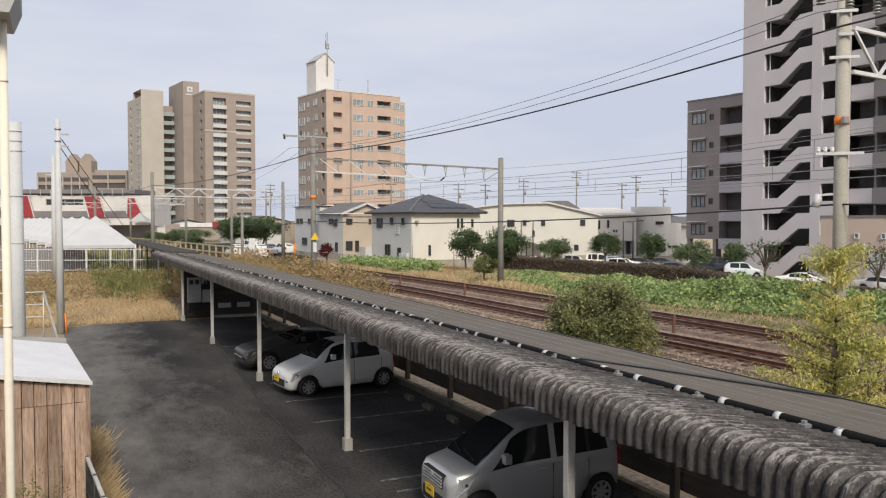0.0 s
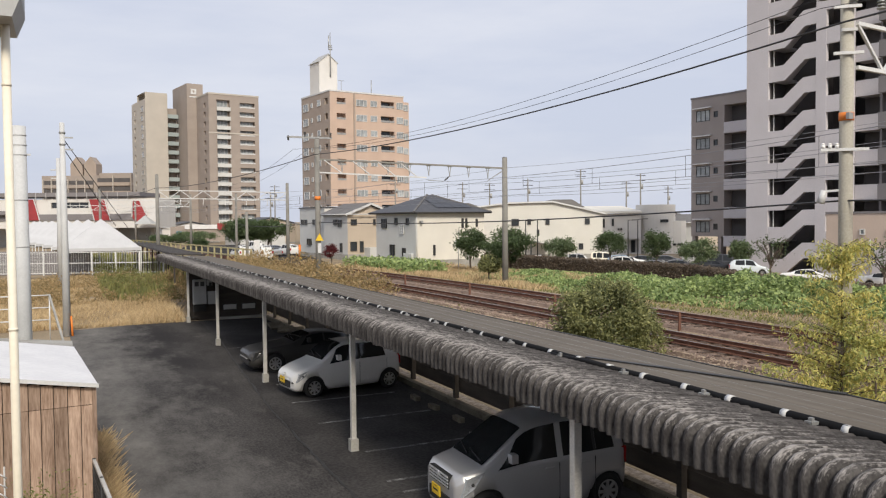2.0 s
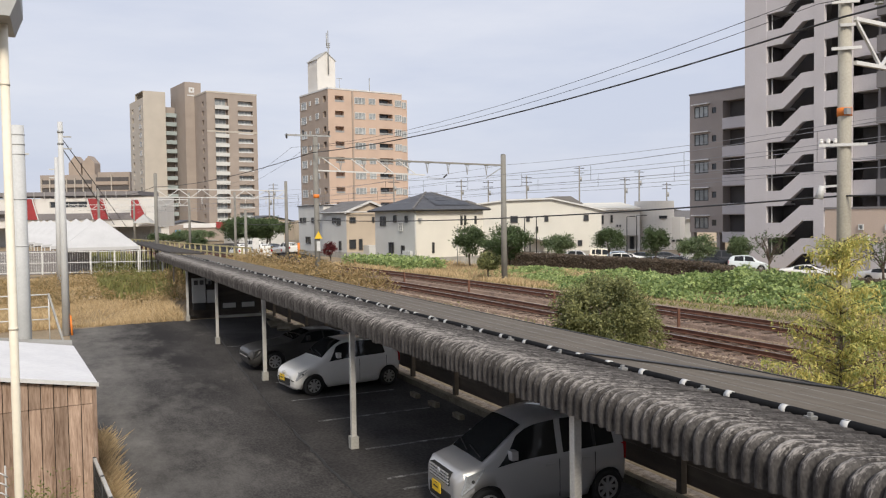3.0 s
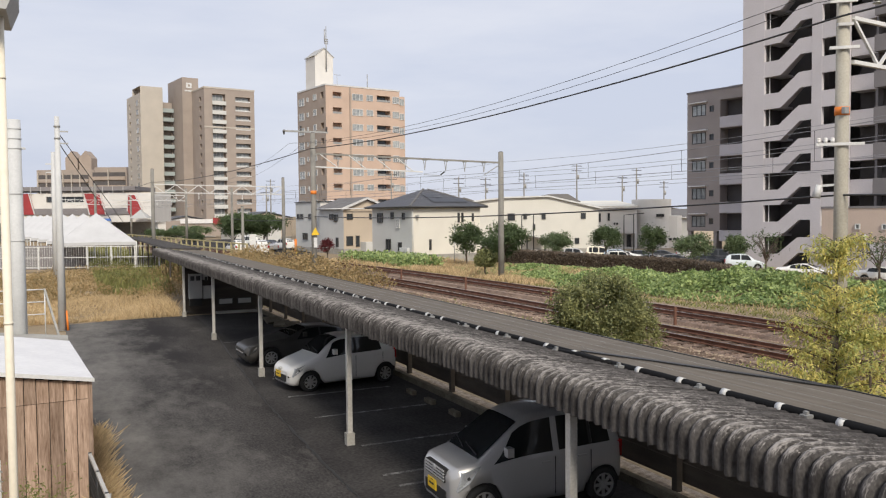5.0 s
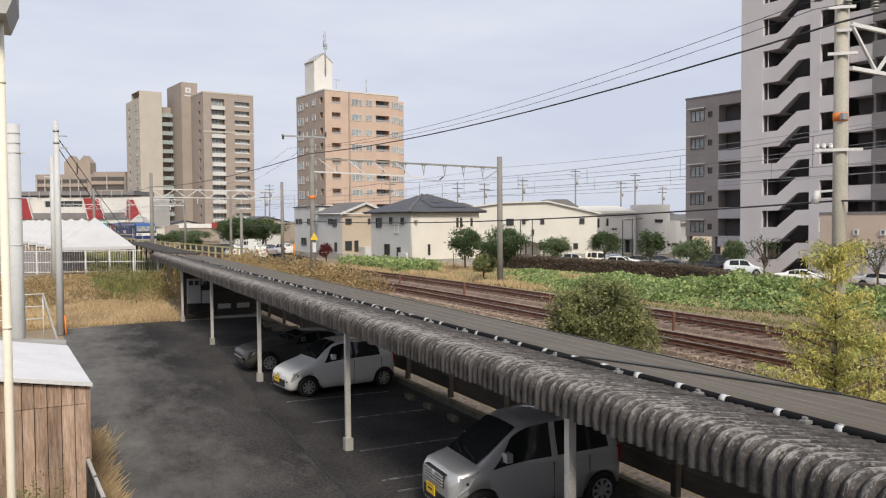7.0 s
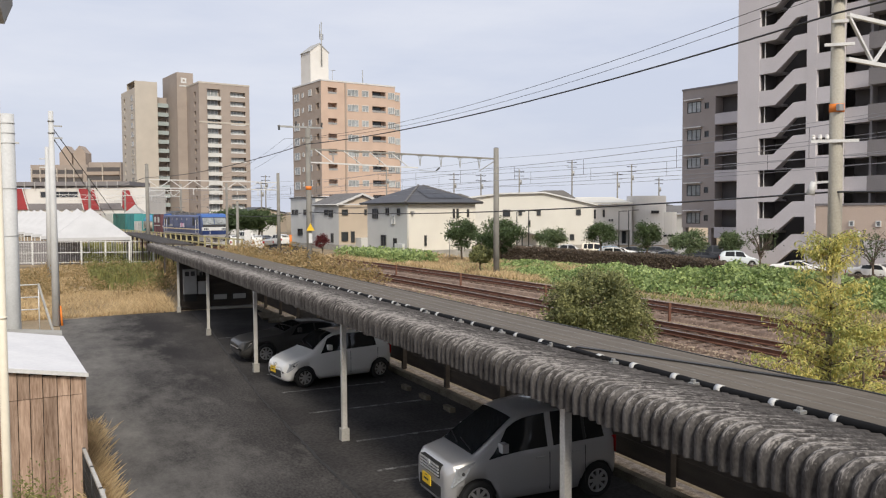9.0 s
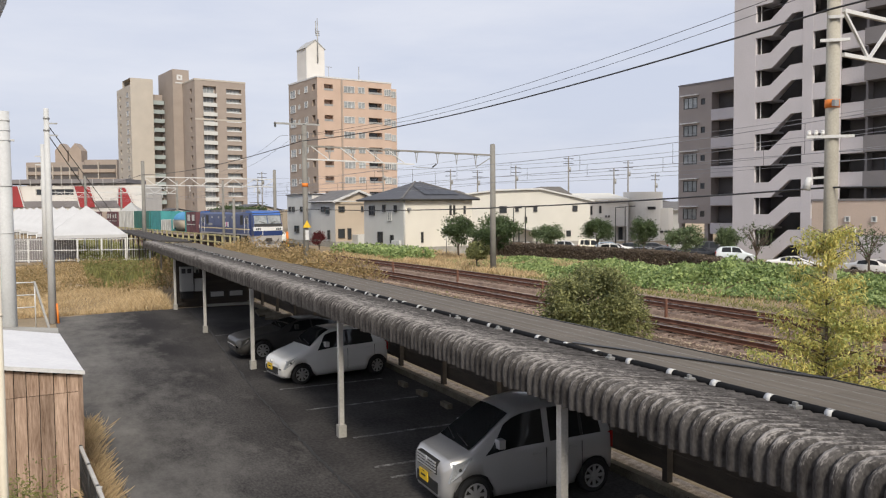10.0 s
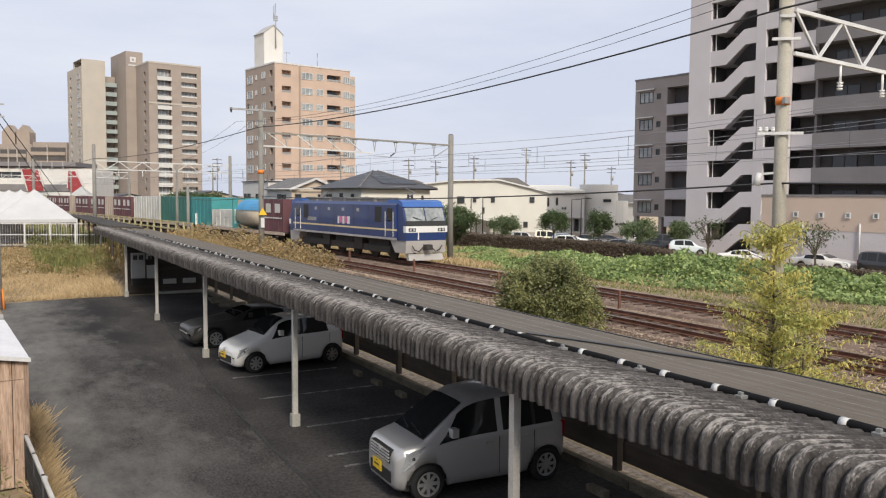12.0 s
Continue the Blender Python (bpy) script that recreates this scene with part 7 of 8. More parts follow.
    blades("dry_grass", sp, 0.25, G_DRY, "tuft of dry orange grass along the shed", 6, lean=1.7, width=0.002, bow=0.7)
    pts = [(rnd.gauss(-0.45, 0.28), rnd.gauss(12.6, 0.3), abs(rnd.gauss(0.45, 0.3))) for _ in range(2600)]
    g = new("weeds", leaf_mesh("weeds", pts, 0.065, G_GRASS, seed=9, aspect=0.4))
    tagged(g, "green weeds growing by the low fence", "weeds", "", "stuff")
    # autumn brush on the near bank
    pts = []
    for k in range(15000):
        y = rnd.uniform(38, 62)
        x = rnd.uniform(11.0, 15.6) + track_shift(y)
        hgt = (1.5 + 0.8 * noise.noise((x * 0.5, y * 0.35, 11.0))) * min(1.0, (y - 36) / 5)
        pts.append((x, y, ground_z(x, y) + hgt * rnd.uniform(0.3, 1.0) + 0.2))
    g = new("brush", leaf_mesh("brush", pts, 0.19, G_WEED, seed=10, aspect=0.5))
    tagged(g, "rusty autumn brush on the bank beside the track", "brush", "", "stuff")
    pts = [(rnd.uniform(13.0, 14.8), rnd.uniform(27, 35), 0.55 + abs(rnd.gauss(0, 0.22))) for _ in range(2600)]
    g = new("green_brush", leaf_mesh("green_brush", pts, 0.16, G_GRASS, seed=12, aspect=0.4, up=0.8))
    tagged(g, "bright green weeds beside the near track", "weeds", "", "stuff")
    pts = []
    for k in range(3500):
        y = rnd.uniform(58, 70)
        x = 25.6 + track_shift(y) + rnd.uniform(0, 4)
        pts.append((x, y, 0.6 + rnd.random() * 0.9))
    g = new("green_brush", leaf_mesh("green_brush", pts, 0.28, G_KUDZU, seed=13, aspect=0.7))
    tagged(g, "green bushes in front of the houses", "weeds", "", "stuff")


def build_trees():
    for x, y, h, r, seed, lab, lf in (
            (29.9, 58.1, 3.55, 1.3, 1, "pruned dark green garden tree beside the house", G_TREE),
            (31.3, 54.6, 3.45, 1.75, 2, "broad dark green tree by the hedge", G_TREE),
            (32.6, 56.4, 2.8, 1.2, 22, "dark green tree behind the mast", G_TREE),
            (41.2, 62.2, 2.95, 1.3, 3, "rounded green tree by the parking lot", G_PALETREE),
            (45.1, 59.9, 3.7, 1.2, 4, "small oval green tree by the parking lot", G_TREE),
            (48.3, 57.4, 3.9, 1.15, 5, "small oval dark tree by the parking lot", G_TREE),
            (49.0, 52.9, 3.1, 1.45, 6, "thin olive tree before the apartment wing", G_PALETREE),
            (54.2, 53.3, 3.0, 0.9, 15, "green shrub before the apartment wing", G_PALETREE),
            (25.6, 47.1, 1.75, 0.72, 16, "yellow-green cone-shaped bush in the grass strip", G_BUSH)):
        tree(x, y, ground_z(x, y), h, r, lf, lab, seed, 4200, 0.2)
    for k, (x, y, h) in enumerate(((17.0, 140, 2.3), (20.5, 150, 2.8), (15.8, 152, 2.2), (24.6, 158, 2.6), (19.0, 128, 1.7))):
        tree(x, y, 0.4, h, h * 0.85, G_PALETREE if k % 2 else G_TREE, "low green bush along the platform road", 60 + k, 2200, 0.3, "bush", 0.25, "bush")
    for x, y in ((51.6, 47.5), (49.8, 36.2)):
        tree(x, y, ground_z(x, y), 3.5, 1.5, G_TREE, "nearly leafless small tree with brown twigs", int(x), 420, 0.2, bare=True)
    for k, (x, y) in enumerate(((23.31, 119.69), (25.82, 120.71), (28.25, 121.76))):
        tree(x, y, 0.4, 4.7, 2.8, G_TREE, "large round dark evergreen tree", 30 + k, 7000, 0.34, trunk_h=0.25)


def build_verge():
    """A red shrub and an orange post by the side street."""
    tree(23.3, 74.4, 0.55, 2.0, 0.62, G_RED, "small maroon-leaved shrub before the tan house", 77, 1500, 0.16, "shrub", 0.3, "shrub")
    t = thing("warning_post", pose(23.6, 86.8, 0.5), "slim orange warning post by the side street", "post")
    bm = BM()
    rod(bm, (0, 0, 0), (0, 0, 1.75), 0.14, 0.13, n=10)
    part("tube", bm, ORANGE, t)
    bm = BM()
    rod(bm, (0, 0, 0), (0, 0, 0.35), 0.18, 0.16, n=10)
    part("base", bm, YELLOW, t, "yellow base")


build_shrubs()
build_verge()
build_grass()
build_trees()


# ---------------------------------------------------------------- cars
KEI_WAGON = dict(L=3.11, W=1.43, wheels=(0.51, 2.72), r=0.285, rows=[
    # along, underside, belt, top, half width, half width of the top
    (0.00, 0.26, 0.64, 0.70, 0.51, 0.43), (0.03, 0.21, 0.70, 0.775, 0.59, 0.51), (0.12, 0.18, 0.76, 0.86, 0.65, 0.57), (0.32, 0.17, 0.80, 0.91, 0.69, 0.605),
    (0.47, 0.17, 0.825, 0.945, 0.705, 0.615), (0.70, 0.17, 0.855, 1.11, 0.712, 0.60), (0.92, 0.17, 0.88, 1.27, 0.715, 0.572), (1.10, 0.17, 0.892, 1.40, 0.715, 0.548), (1.22, 0.17, 0.90, 1.475, 0.715, 0.535),
    (1.40, 0.17, 0.905, 1.54, 0.715, 0.535), (1.80, 0.17, 0.915, 1.585, 0.715, 0.54), (2.34, 0.17, 0.935, 1.59, 0.715, 0.54), (2.74, 0.18, 0.95, 1.57, 0.712, 0.535), (2.95, 0.20, 0.96, 1.52, 0.70, 0.525), (3.05, 0.24, 0.97, 1.40, 0.68, 0.52), (3.11, 0.30, 0.92, 1.02, 0.63, 0.50)],
    screen=(0.48, 1.20), side=((0.66, 1.76), (1.87, 2.44), (2.50, 2.86)), rear=(2.97, 3.08), roof_y=0.8)
HATCH = dict(L=3.28, W=1.43, wheels=(0.58, 2.89), r=0.27, rows=[
    (0.00, 0.27, 0.52, 0.57, 0.50, 0.42), (0.05, 0.21, 0.58, 0.64, 0.60, 0.52), (0.16, 0.18, 0.64, 0.72, 0.665, 0.58), (0.40, 0.16, 0.73, 0.81, 0.70, 0.61),
    (0.66, 0.16, 0.80, 0.885, 0.712, 0.62), (0.86, 0.16, 0.83, 0.96, 0.715, 0.61), (1.12, 0.16, 0.85, 1.19, 0.715, 0.575), (1.34, 0.16, 0.86, 1.345, 0.715, 0.55),
    (1.52, 0.16, 0.87, 1.405, 0.715, 0.54), (1.90, 0.16, 0.885, 1.43, 0.715, 0.54), (2.50, 0.16, 0.90, 1.41, 0.715, 0.535), (2.88, 0.17, 0.92, 1.36, 0.71, 0.525), (3.08, 0.20, 0.94, 1.25, 0.69, 0.51), (3.22, 0.25, 0.92, 1.02, 0.66, 0.50), (3.28, 0.32, 0.80, 0.84, 0.60, 0.48)],
    screen=(0.88, 1.49), side=((1.02, 1.92), (2.00, 2.78)), rear=(2.95, 3.20), roof_y=0.8)
SEDAN = dict(L=4.30, W=1.66, wheels=(0.80, 3.35), r=0.30, rows=[
    (0.00, 0.30, 0.50, 0.58, 0.62, 0.55), (0.06, 0.22, 0.56, 0.66, 0.72, 0.62), (0.30, 0.18, 0.66, 0.74, 0.80, 0.70), (0.80, 0.17, 0.74, 0.81, 0.825, 0.72),
    (1.30, 0.17, 0.78, 0.87, 0.83, 0.71), (1.45, 0.17, 0.79, 0.92, 0.83, 0.70), (1.80, 0.17, 0.80, 1.08, 0.83, 0.62), (2.06, 0.17, 0.80, 1.16, 0.83, 0.57),
    (2.40, 0.17, 0.81, 1.19, 0.83, 0.56), (2.85, 0.17, 0.82, 1.16, 0.83, 0.56), (3.20, 0.18, 0.83, 1.08, 0.83, 0.60), (3.50, 0.19, 0.83, 0.93, 0.82, 0.68), (4.10, 0.22, 0.80, 0.88, 0.78, 0.66), (4.30, 0.34, 0.66, 0.74, 0.66, 0.56)],
    screen=(1.47, 2.03), side=((1.62, 2.42), (2.48, 3.2)), rear=(2.9, 3.45), roof_y=0.8)


def car(name, m, spec, paint, label, detail=True, plate=True, lamps=True):
    t = thing(name, m, label, "car", "parked cars")
    rows, W = spec["rows"], spec["W"]

    def at(x):
        for a, b in zip(rows, rows[1:]):
            if a[0] <= x <= b[0]:
                u = (x - a[0]) / (b[0] - a[0])
                return [p + (q - p) * u for p, q in zip(a, b)]
        return list(rows[-1])

    def ring(x):
        _, zb, zbelt, zt, w, wt = at(x)
        h = zt - zbelt
        return [(w * 0.80, zb), (w * 0.96, zb + 0.06), (w, zb + 0.20), (w * 1.0, zb + (zbelt - zb) * 0.6), (w * 0.985, zbelt - 0.03), (w * 0.965, zbelt + 0.01),
                (w * 0.955 + (wt - w * 0.955) * 0.5, zbelt + h * 0.46), (wt + 0.012, zbelt + h * 0.84), (wt * 0.90, zbelt + h * 0.965), (wt * 0.55, zt - 0.004), (0.0, zt)]
    # body: one skin, arches cut by skipping the faces at the wheels
    bm = BM()
    xs = sorted({r[0] for r in rows} | {spec["wheels"][k] + d for k in (0, 1) for d in (-0.33, -0.24, -0.12, 0, 0.12, 0.24, 0.33)} | {i * 0.15 for i in range(1, int(spec["L"] / 0.15))})
    xs = [x for i, x in enumerate(xs) if i == 0 or x - xs[i - 1] > 0.012]
    rings = []
    arch = spec["r"] + 0.055
    for x in xs:
        pr = ring(x)
        full = [(y, z) for y, z in pr] + [(-y, z) for y, z in pr[-2::-1]]
        vs = []
        for y, z in full:
            for wx in spec["wheels"]:
                d = abs(x - wx)
                if d < arch and abs(y) > W * 0.3:
                    z = max(z, spec["r"] + math.sqrt(arch * arch - d * d) if z < spec["r"] + 0.36 else z)
            vs.append(bm.verts.new((x, y, z)))
        rings.append(vs)
    n = len(rings[0])
    for a, b in zip(rings, rings[1:]):
        for i in range(n - 1):
            f = bm.faces.new((a[i], a[i + 1], b[i + 1], b[i]))
            f.smooth = True
        bm.faces.new((a[n - 1], a[0], b[0], b[n - 1]))
    for e in (rings[0], rings[-1]):
        f = bm.faces.new(e)
    bmesh.ops.remove_doubles(bm, verts=bm.verts, dist=0.0008)
    body = part("body", bm, paint, t)
    bm = BM()
    box(bm, 0.15, spec["L"] - 0.15, -W * 0.40, W * 0.40, 0.18, 0.5)
    for wx in spec["wheels"]:
        box(bm, wx - 0.34, wx + 0.34, -W * 0.455, W * 0.455, 0.3, spec["r"] + 0.33)
    part("underbody", bm, DARKTRIM, t, "black underbody and wheel wells")

    def strip(name, x0, x1, v0, v1, side, material, parent, lab="", out=0.013, k=9, rake0=0.0, rake1=0.0):
        """A pane lying on the cabin's side between two heights of the belt-to-roof span."""
        bm = BM()
        grid = []
        for i in range(k + 1):
            for_row = []
            for j in range(4):
                v = v0 + (v1 - v0) * j / 3
                x = x0 + rake0 * v + (x1 + rake1 * v - x0 - rake0 * v) * i / k
                _, zb, zbelt, zt, w, wt = at(x)
                h = zt - zbelt
                mid = w * 0.955 + (wt - w * 0.955) * 0.5
                y = w * 0.965 + (mid - w * 0.965) * v / 0.46 if v < 0.46 else mid + (wt + 0.012 - mid) * min(1.0, (v - 0.46) / 0.38)
                for_row.append(bm.verts.new((x, side * (y + out), zbelt + 0.01 + (h * 0.98) * v)))
            grid.append(for_row)
        for a, b in zip(grid, grid[1:]):
            for j in range(3):
                f = bm.faces.new((a[j], a[j + 1], b[j + 1], b[j]))
                f.smooth = True
        return part(name, bm, material, parent, lab)

    def deck(name, x0, x1, s, material, parent, lab="", out=0.012, k=6):
        """A pane lying on the top skin between two stations."""
        bm = BM()
        grid = []
        for i in range(k + 1):
            x = x0 + (x1 - x0) * i / k
            _, zb, zbelt, zt, w, wt = at(x)
            h = zt - zbelt
            pr = [(wt * 0.90 * s, zbelt + h * (0.965 if h > 0.2 else 0.98)), (wt * 0.55 * s, zt - 0.004), (0, zt), (-wt * 0.55 * s, zt - 0.004), (-wt * 0.90 * s, zbelt + h * (0.965 if h > 0.2 else 0.98))]
            grid.append([bm.verts.new((x - out * 0.6, y, z + out)) for y, z in pr])
        for a, b in zip(grid, grid[1:]):
            for j in range(4):
                f = bm.faces.new((a[j], a[j + 1], b[j + 1], b[j]))
                f.smooth = True
        return part(name, bm, material, parent, lab)
    deck("windscreen", spec["screen"][0], spec["screen"][1], 1.0, CARGLASS, t, "dark tinted windscreen")
    deck("rear_window", spec["rear"][0], spec["rear"][1], 0.95, CARGLASS, t)
    ns = len(spec["side"])
    for side in (-1, 1):
        for i, (x0, x1) in enumerate(spec["side"]):
            if i < ns - 1 and detail:
                strip("pillar", x1, spec["side"][i + 1][0], 0.07, 0.87, side, paint if spec is KEI_WAGON and i == 0 else DARKTRIM, t, "window pillar", k=2, out=0.010)
            strip("side_window", x0, x1, 0.07, 0.87, side, CARGLASS, t, rake0=0.46 if i == 0 and spec is KEI_WAGON else 0.30 if i == 0 else 0.0, rake1=0.0 if i < ns - 1 else -0.06)
        if detail:
            bm = BM()
            x = spec["side"][0][0] + 0.28
            y = side * (W / 2 + 0.07)
            box(bm, x - 0.05, x + 0.06, min(y, y - side * 0.15), max(y, y - side * 0.15), at(x)[2] + 0.10, at(x)[2] + 0.24)
            part("mirror", bm, paint, t, "", 0.035)
            for i, (x0, x1) in enumerate(spec["side"][:2]):
                bm = BM()
                zz = at(x1)[2] - 0.12
                y = side * (at(x1)[4] + 0.012)
                box(bm, x1 - 0.22, x1 - 0.06, min(y, y - side * 0.03), max(y, y - side * 0.03), zz, zz + 0.035)
                part("door_handle", bm, paint, t, "", 0.008)
                bm = BM()
                xx = x1 + 0.03
                y = side * (at(xx)[4] + 0.003)
                box(bm, xx - 0.004, xx + 0.004, min(y, y - side * 0.02), max(y, y - side * 0.02), 0.28, at(xx)[2] - 0.03)
                part("door_gap", bm, DARKTRIM, t)
    # lamps, grille, plate
    for side in (-1, 1):
        bm = BM()
        a = at(0.10)
        z0, z1 = a[2] - (0.24 if spec is KEI_WAGON else 0.17), a[3] - (0.06 if spec is KEI_WAGON else 0.03)
        pts = [(0.055, side * (a[4] - 0.16), z0 + 0.01), (0.30, side * (at(0.30)[4] + 0.006), z0 + 0.14), (0.48, side * (at(0.48)[4] - 0.03), z1 + 0.10), (0.12, side * (a[4] - 0.24), z1 + 0.01)]
        mid = [(0.10, side * (a[4] + 0.012), z0), (0.19, side * (at(0.19)[4] + 0.004), z1 + 0.02)]
        v = [bm.verts.new(p) for p in (pts[0], mid[0], pts[1], pts[2], mid[1], pts[3])]
        bm.faces.new((v[0], v[1], v[4], v[5]))
        bm.faces.new((v[1], v[2], v[3], v[4]))
        r = bmesh.ops.extrude_face_region(bm, geom=list(bm.faces))
        bmesh.ops.translate(bm, verts=[g for g in r["geom"] if isinstance(g, bmesh.types.BMVert)], vec=(-0.02, side * 0.008, 0.008))
        hl = part("headlight", bm, LAMPGLASS if lamps else DARKTRIM, t, "clear glass headlight" if lamps else "closed headlight cover", 0.004)
        if detail and lamps:
            fc = (Vector(pts[0]) + Vector(mid[0]) + Vector(mid[1]) + Vector(pts[3])) / 4
            sc = (Vector(mid[0]) + Vector(pts[1]) + Vector(pts[2]) + Vector(mid[1])) / 4
            for c_, rr, dr in ((fc, 0.052, Vector((-1, side * 0.15, 0.25))), (sc, 0.03, Vector((-0.35, side, 0.3)))):
                bm = BM()
                dr.normalize()
                rod(bm, c_ - dr * 0.02, c_ + dr * 0.028, rr, rr * 0.8, n=14)
                part("reflector", bm, DARKTRIM, hl, "dark round lamp reflector")
        bm = BM()
        L = spec["L"]
        b = at(L - 0.1)
        box(bm, L - 0.16, L + 0.004, side * b[4] * 0.86 - 0.07, side * b[4] * 0.86 + 0.07, b[2] - 0.25, b[2] + 0.02)
        part("tail_light", bm, TAILRED, t, "", 0.015)
    g0 = at(0.06)
    gw = g0[4] * 0.60
    for k in range(4 if detail and spec is KEI_WAGON else 1):
        bm = BM()
        z = g0[2] - 0.10 + 0.05 * k
        box(bm, -0.034, 0.06, -gw, gw, z, z + 0.022)
        part("grille_bar", bm, CHROME if lamps else GALV, t, "chrome grille bar" if lamps else "pale bumper strip", 0.006)
    if detail and plate:
        if spec is KEI_WAGON:
            bm = BM()
            box(bm, -0.016, 0.06, -gw * 1.02, gw * 1.02, g0[2] - 0.125, g0[2] + 0.085)
            part("grille_back", bm, DARKTRIM, t, "black grille backing", 0.01)
        bm = BM()
        rod(bm, (-0.04, 0, g0[2] + 0.035), (0.02, 0, g0[2] + 0.035), 0.045, n=14)
        part("emblem", bm, CHROME, t, "plain round emblem")
        bm = BM()
        box(bm, -0.016, 0.10, -gw * 1.12, gw * 1.12, 0.29, 0.47)
        part("lower_grille", bm, DARKTRIM, t, "black lower grille", 0.01)
    if plate:
        bm = BM()
        box(bm, -0.035, -0.02, -0.165, 0.165, 0.38, 0.545)
        p = part("number_plate", bm, YELLOW, t, "yellow number plate", 0.004, m=pose(0.0, 0.10, 0))
        bm = BM()
        box(bm, -0.037, -0.0345, -0.085, 0.10, 0.445, 0.475)
        part("plate_bar", bm, DARKTRIM, p, "dark unreadable bar")
        bm = BM()
        box(bm, -0.037, -0.0345, -0.045, 0.04, 0.52, 0.532)
        part("plate_bar", bm, DARKTRIM, p, "dark unreadable bar")
    # wheels
    r = spec["r"]
    for wx in spec["wheels"]:
        for side in (-1, 1):
            y1 = side * (W / 2 - 0.005)
            y0 = y1 - side * 0.155
            bm = BM()
            prof = [(0.19, y0), (r - 0.02, y0), (r, y0 + side * 0.03), (r, y1 - side * 0.03), (r - 0.02, y1), (r - 0.085, y1 + side * 0.004), (r - 0.09, y1 - side * 0.03)]
            k = 28
            vs = [[bm.verts.new((wx + rr * math.cos(a), yy, r + rr * math.sin(a))) for rr, yy in prof] for a in (2 * math.pi * i / k for i in range(k))]
            for i in range(k):
                for j in range(len(prof) - 1):
                    f = bm.faces.new((vs[i][j], vs[i][j + 1], vs[(i + 1) % k][j + 1], vs[(i + 1) % k][j]))
                    f.smooth = True
            w = part("wheel", bm, TYRE, t, "black tyre")
            bm = BM()
            spokes = 8
            rod(bm, (wx, y1 - side * 0.05, r), (wx, y1 - side * 0.012, r), 0.05, n=12)
            for i in range(spokes):
                a = 2 * math.pi * i / spokes
                e = (wx + 0.185 * math.cos(a), y1 - side * 0.018, r + 0.185 * math.sin(a))
                beam(bm, (wx, y1 - side * 0.02, r), e, 0.024, 0.05)
            for i in range(20):
                a, b = 2 * math.pi * i / 20, 2 * math.pi * (i + 1) / 20
                beam(bm, (wx + 0.185 * math.cos(a), y1 - side * 0.02, r + 0.185 * math.sin(a)), (wx + 0.185 * math.cos(b), y1 - side * 0.02, r + 0.185 * math.sin(b)), 0.03, 0.03)
            part("rim", bm, RIM, w, "alloy rim with spokes")
            bm = BM()
            rod(bm, (wx, y1 - side * 0.08, r), (wx, y1 - side * 0.06, r), 0.19, n=20)
            part("brake_disc", bm, BOGIE, w)
    if detail:
        bm = BM()
        z = at(1.0)[3]
        for a, b in (((spec["screen"][0] + 0.04, -0.45), (spec["screen"][0] + 0.12, 0.1)), ((spec["screen"][0] + 0.04, 0.05), (spec["screen"][0] + 0.14, 0.5))):
            beam(bm, (a[0] - 0.02, a[1], at(a[0])[3] + 0.025), (b[0] - 0.02, b[1], at(b[0])[3] + 0.02), 0.015, 0.015)
        part("wiper", bm, DARKTRIM, t)
    return t


def build_cars():
    car("kei_wagon", pose(5.39, 11.60, 0.012, 0, 0, -2.0), KEI_WAGON, SILVER, "silver tall kei wagon with yellow plate parked under the carport")
    car("hatchback", pose(5.45, 21.80, 0.012, 0, 0, 7.4), HATCH, CARWHITE, "small white hatchback with yellow plate parked under the carport")
    car("coupe", pose(5.22, 26.1, 0.0, 0, 0, 2), SEDAN, CARDUSTY, "low black coupe with a dusty bonnet parked deep under the carport", plate=False, lamps=False)
    # parking lot beyond the hedge
    lot = [(47.6, 71.6, 140, SEDAN, CARWHITE, "white"), (50.4, 69.3, 140, HATCH, SILVER, "silver"), (53.0, 68.6, 140, KEI_WAGON, CREAM, "beige"), (52.6, 64.9, 140, HATCH, CARBLUE, "pale blue"),
           (54.6, 65.6, 140, SEDAN, CARWHITE, "white"), (57.0, 66.2, 140, SEDAN, CARDARK, "black"), (59.0, 65.0, 140, SEDAN, CARDARK, "black"), (60.9, 63.8, 140, KEI_WAGON, SILVER, "silver"),
           (51.6, 57.9, 140, SEDAN, SILVER, "silver"), (53.9, 57.4, 140, SEDAN, CARDARK, "dark"), (49.2, 60.2, 140, HATCH, CARWHITE, "white"),
           (58.9, 57.6, 135, KEI_WAGON, CARDARK, "black"), (55.5, 51.3, 138, HATCH, CARPALE, "pale blue-white"), (56.2, 55.4, 138, SEDAN, CARDARK, "dark"),
           (50.0, 39.4, 118, SEDAN, CARWHITE, "white"), (51.2, 34.2, 100, SEDAN, CARWHITE, "white"), (51.6, 30.6, 100, KEI_WAGON, CARDARK, "black")]
    for x, y, rz, spec, paint, word in lot:
        car("parked_car", pose(x, y, ground_z(x, y) + 0.02, 0, 0, rz), spec, paint, "distant %s car parked beyond the hedge" % word, detail=False, plate=False)
    for x, y, rz, spec, paint, word in ((19.5, 90, -80, KEI_WAGON, CARWHITE, "white"), (17.6, 92, -80, KEI_WAGON, CARWHITE, "white"), (23.6, 104, -75, SEDAN, CARDARK, "dark"), (24.6, 99, -75, HATCH, CARWHITE, "white"), (21.2, 97, -70, SEDAN, SILVER, "silver"), (22.5, 110, -70, KEI_WAGON, CARWHITE, "white")):
        car("parked_car", pose(x, y, 0.62, 0, 0, rz), spec, paint, "distant %s van parked by the far houses" % word, detail=False, plate=False)


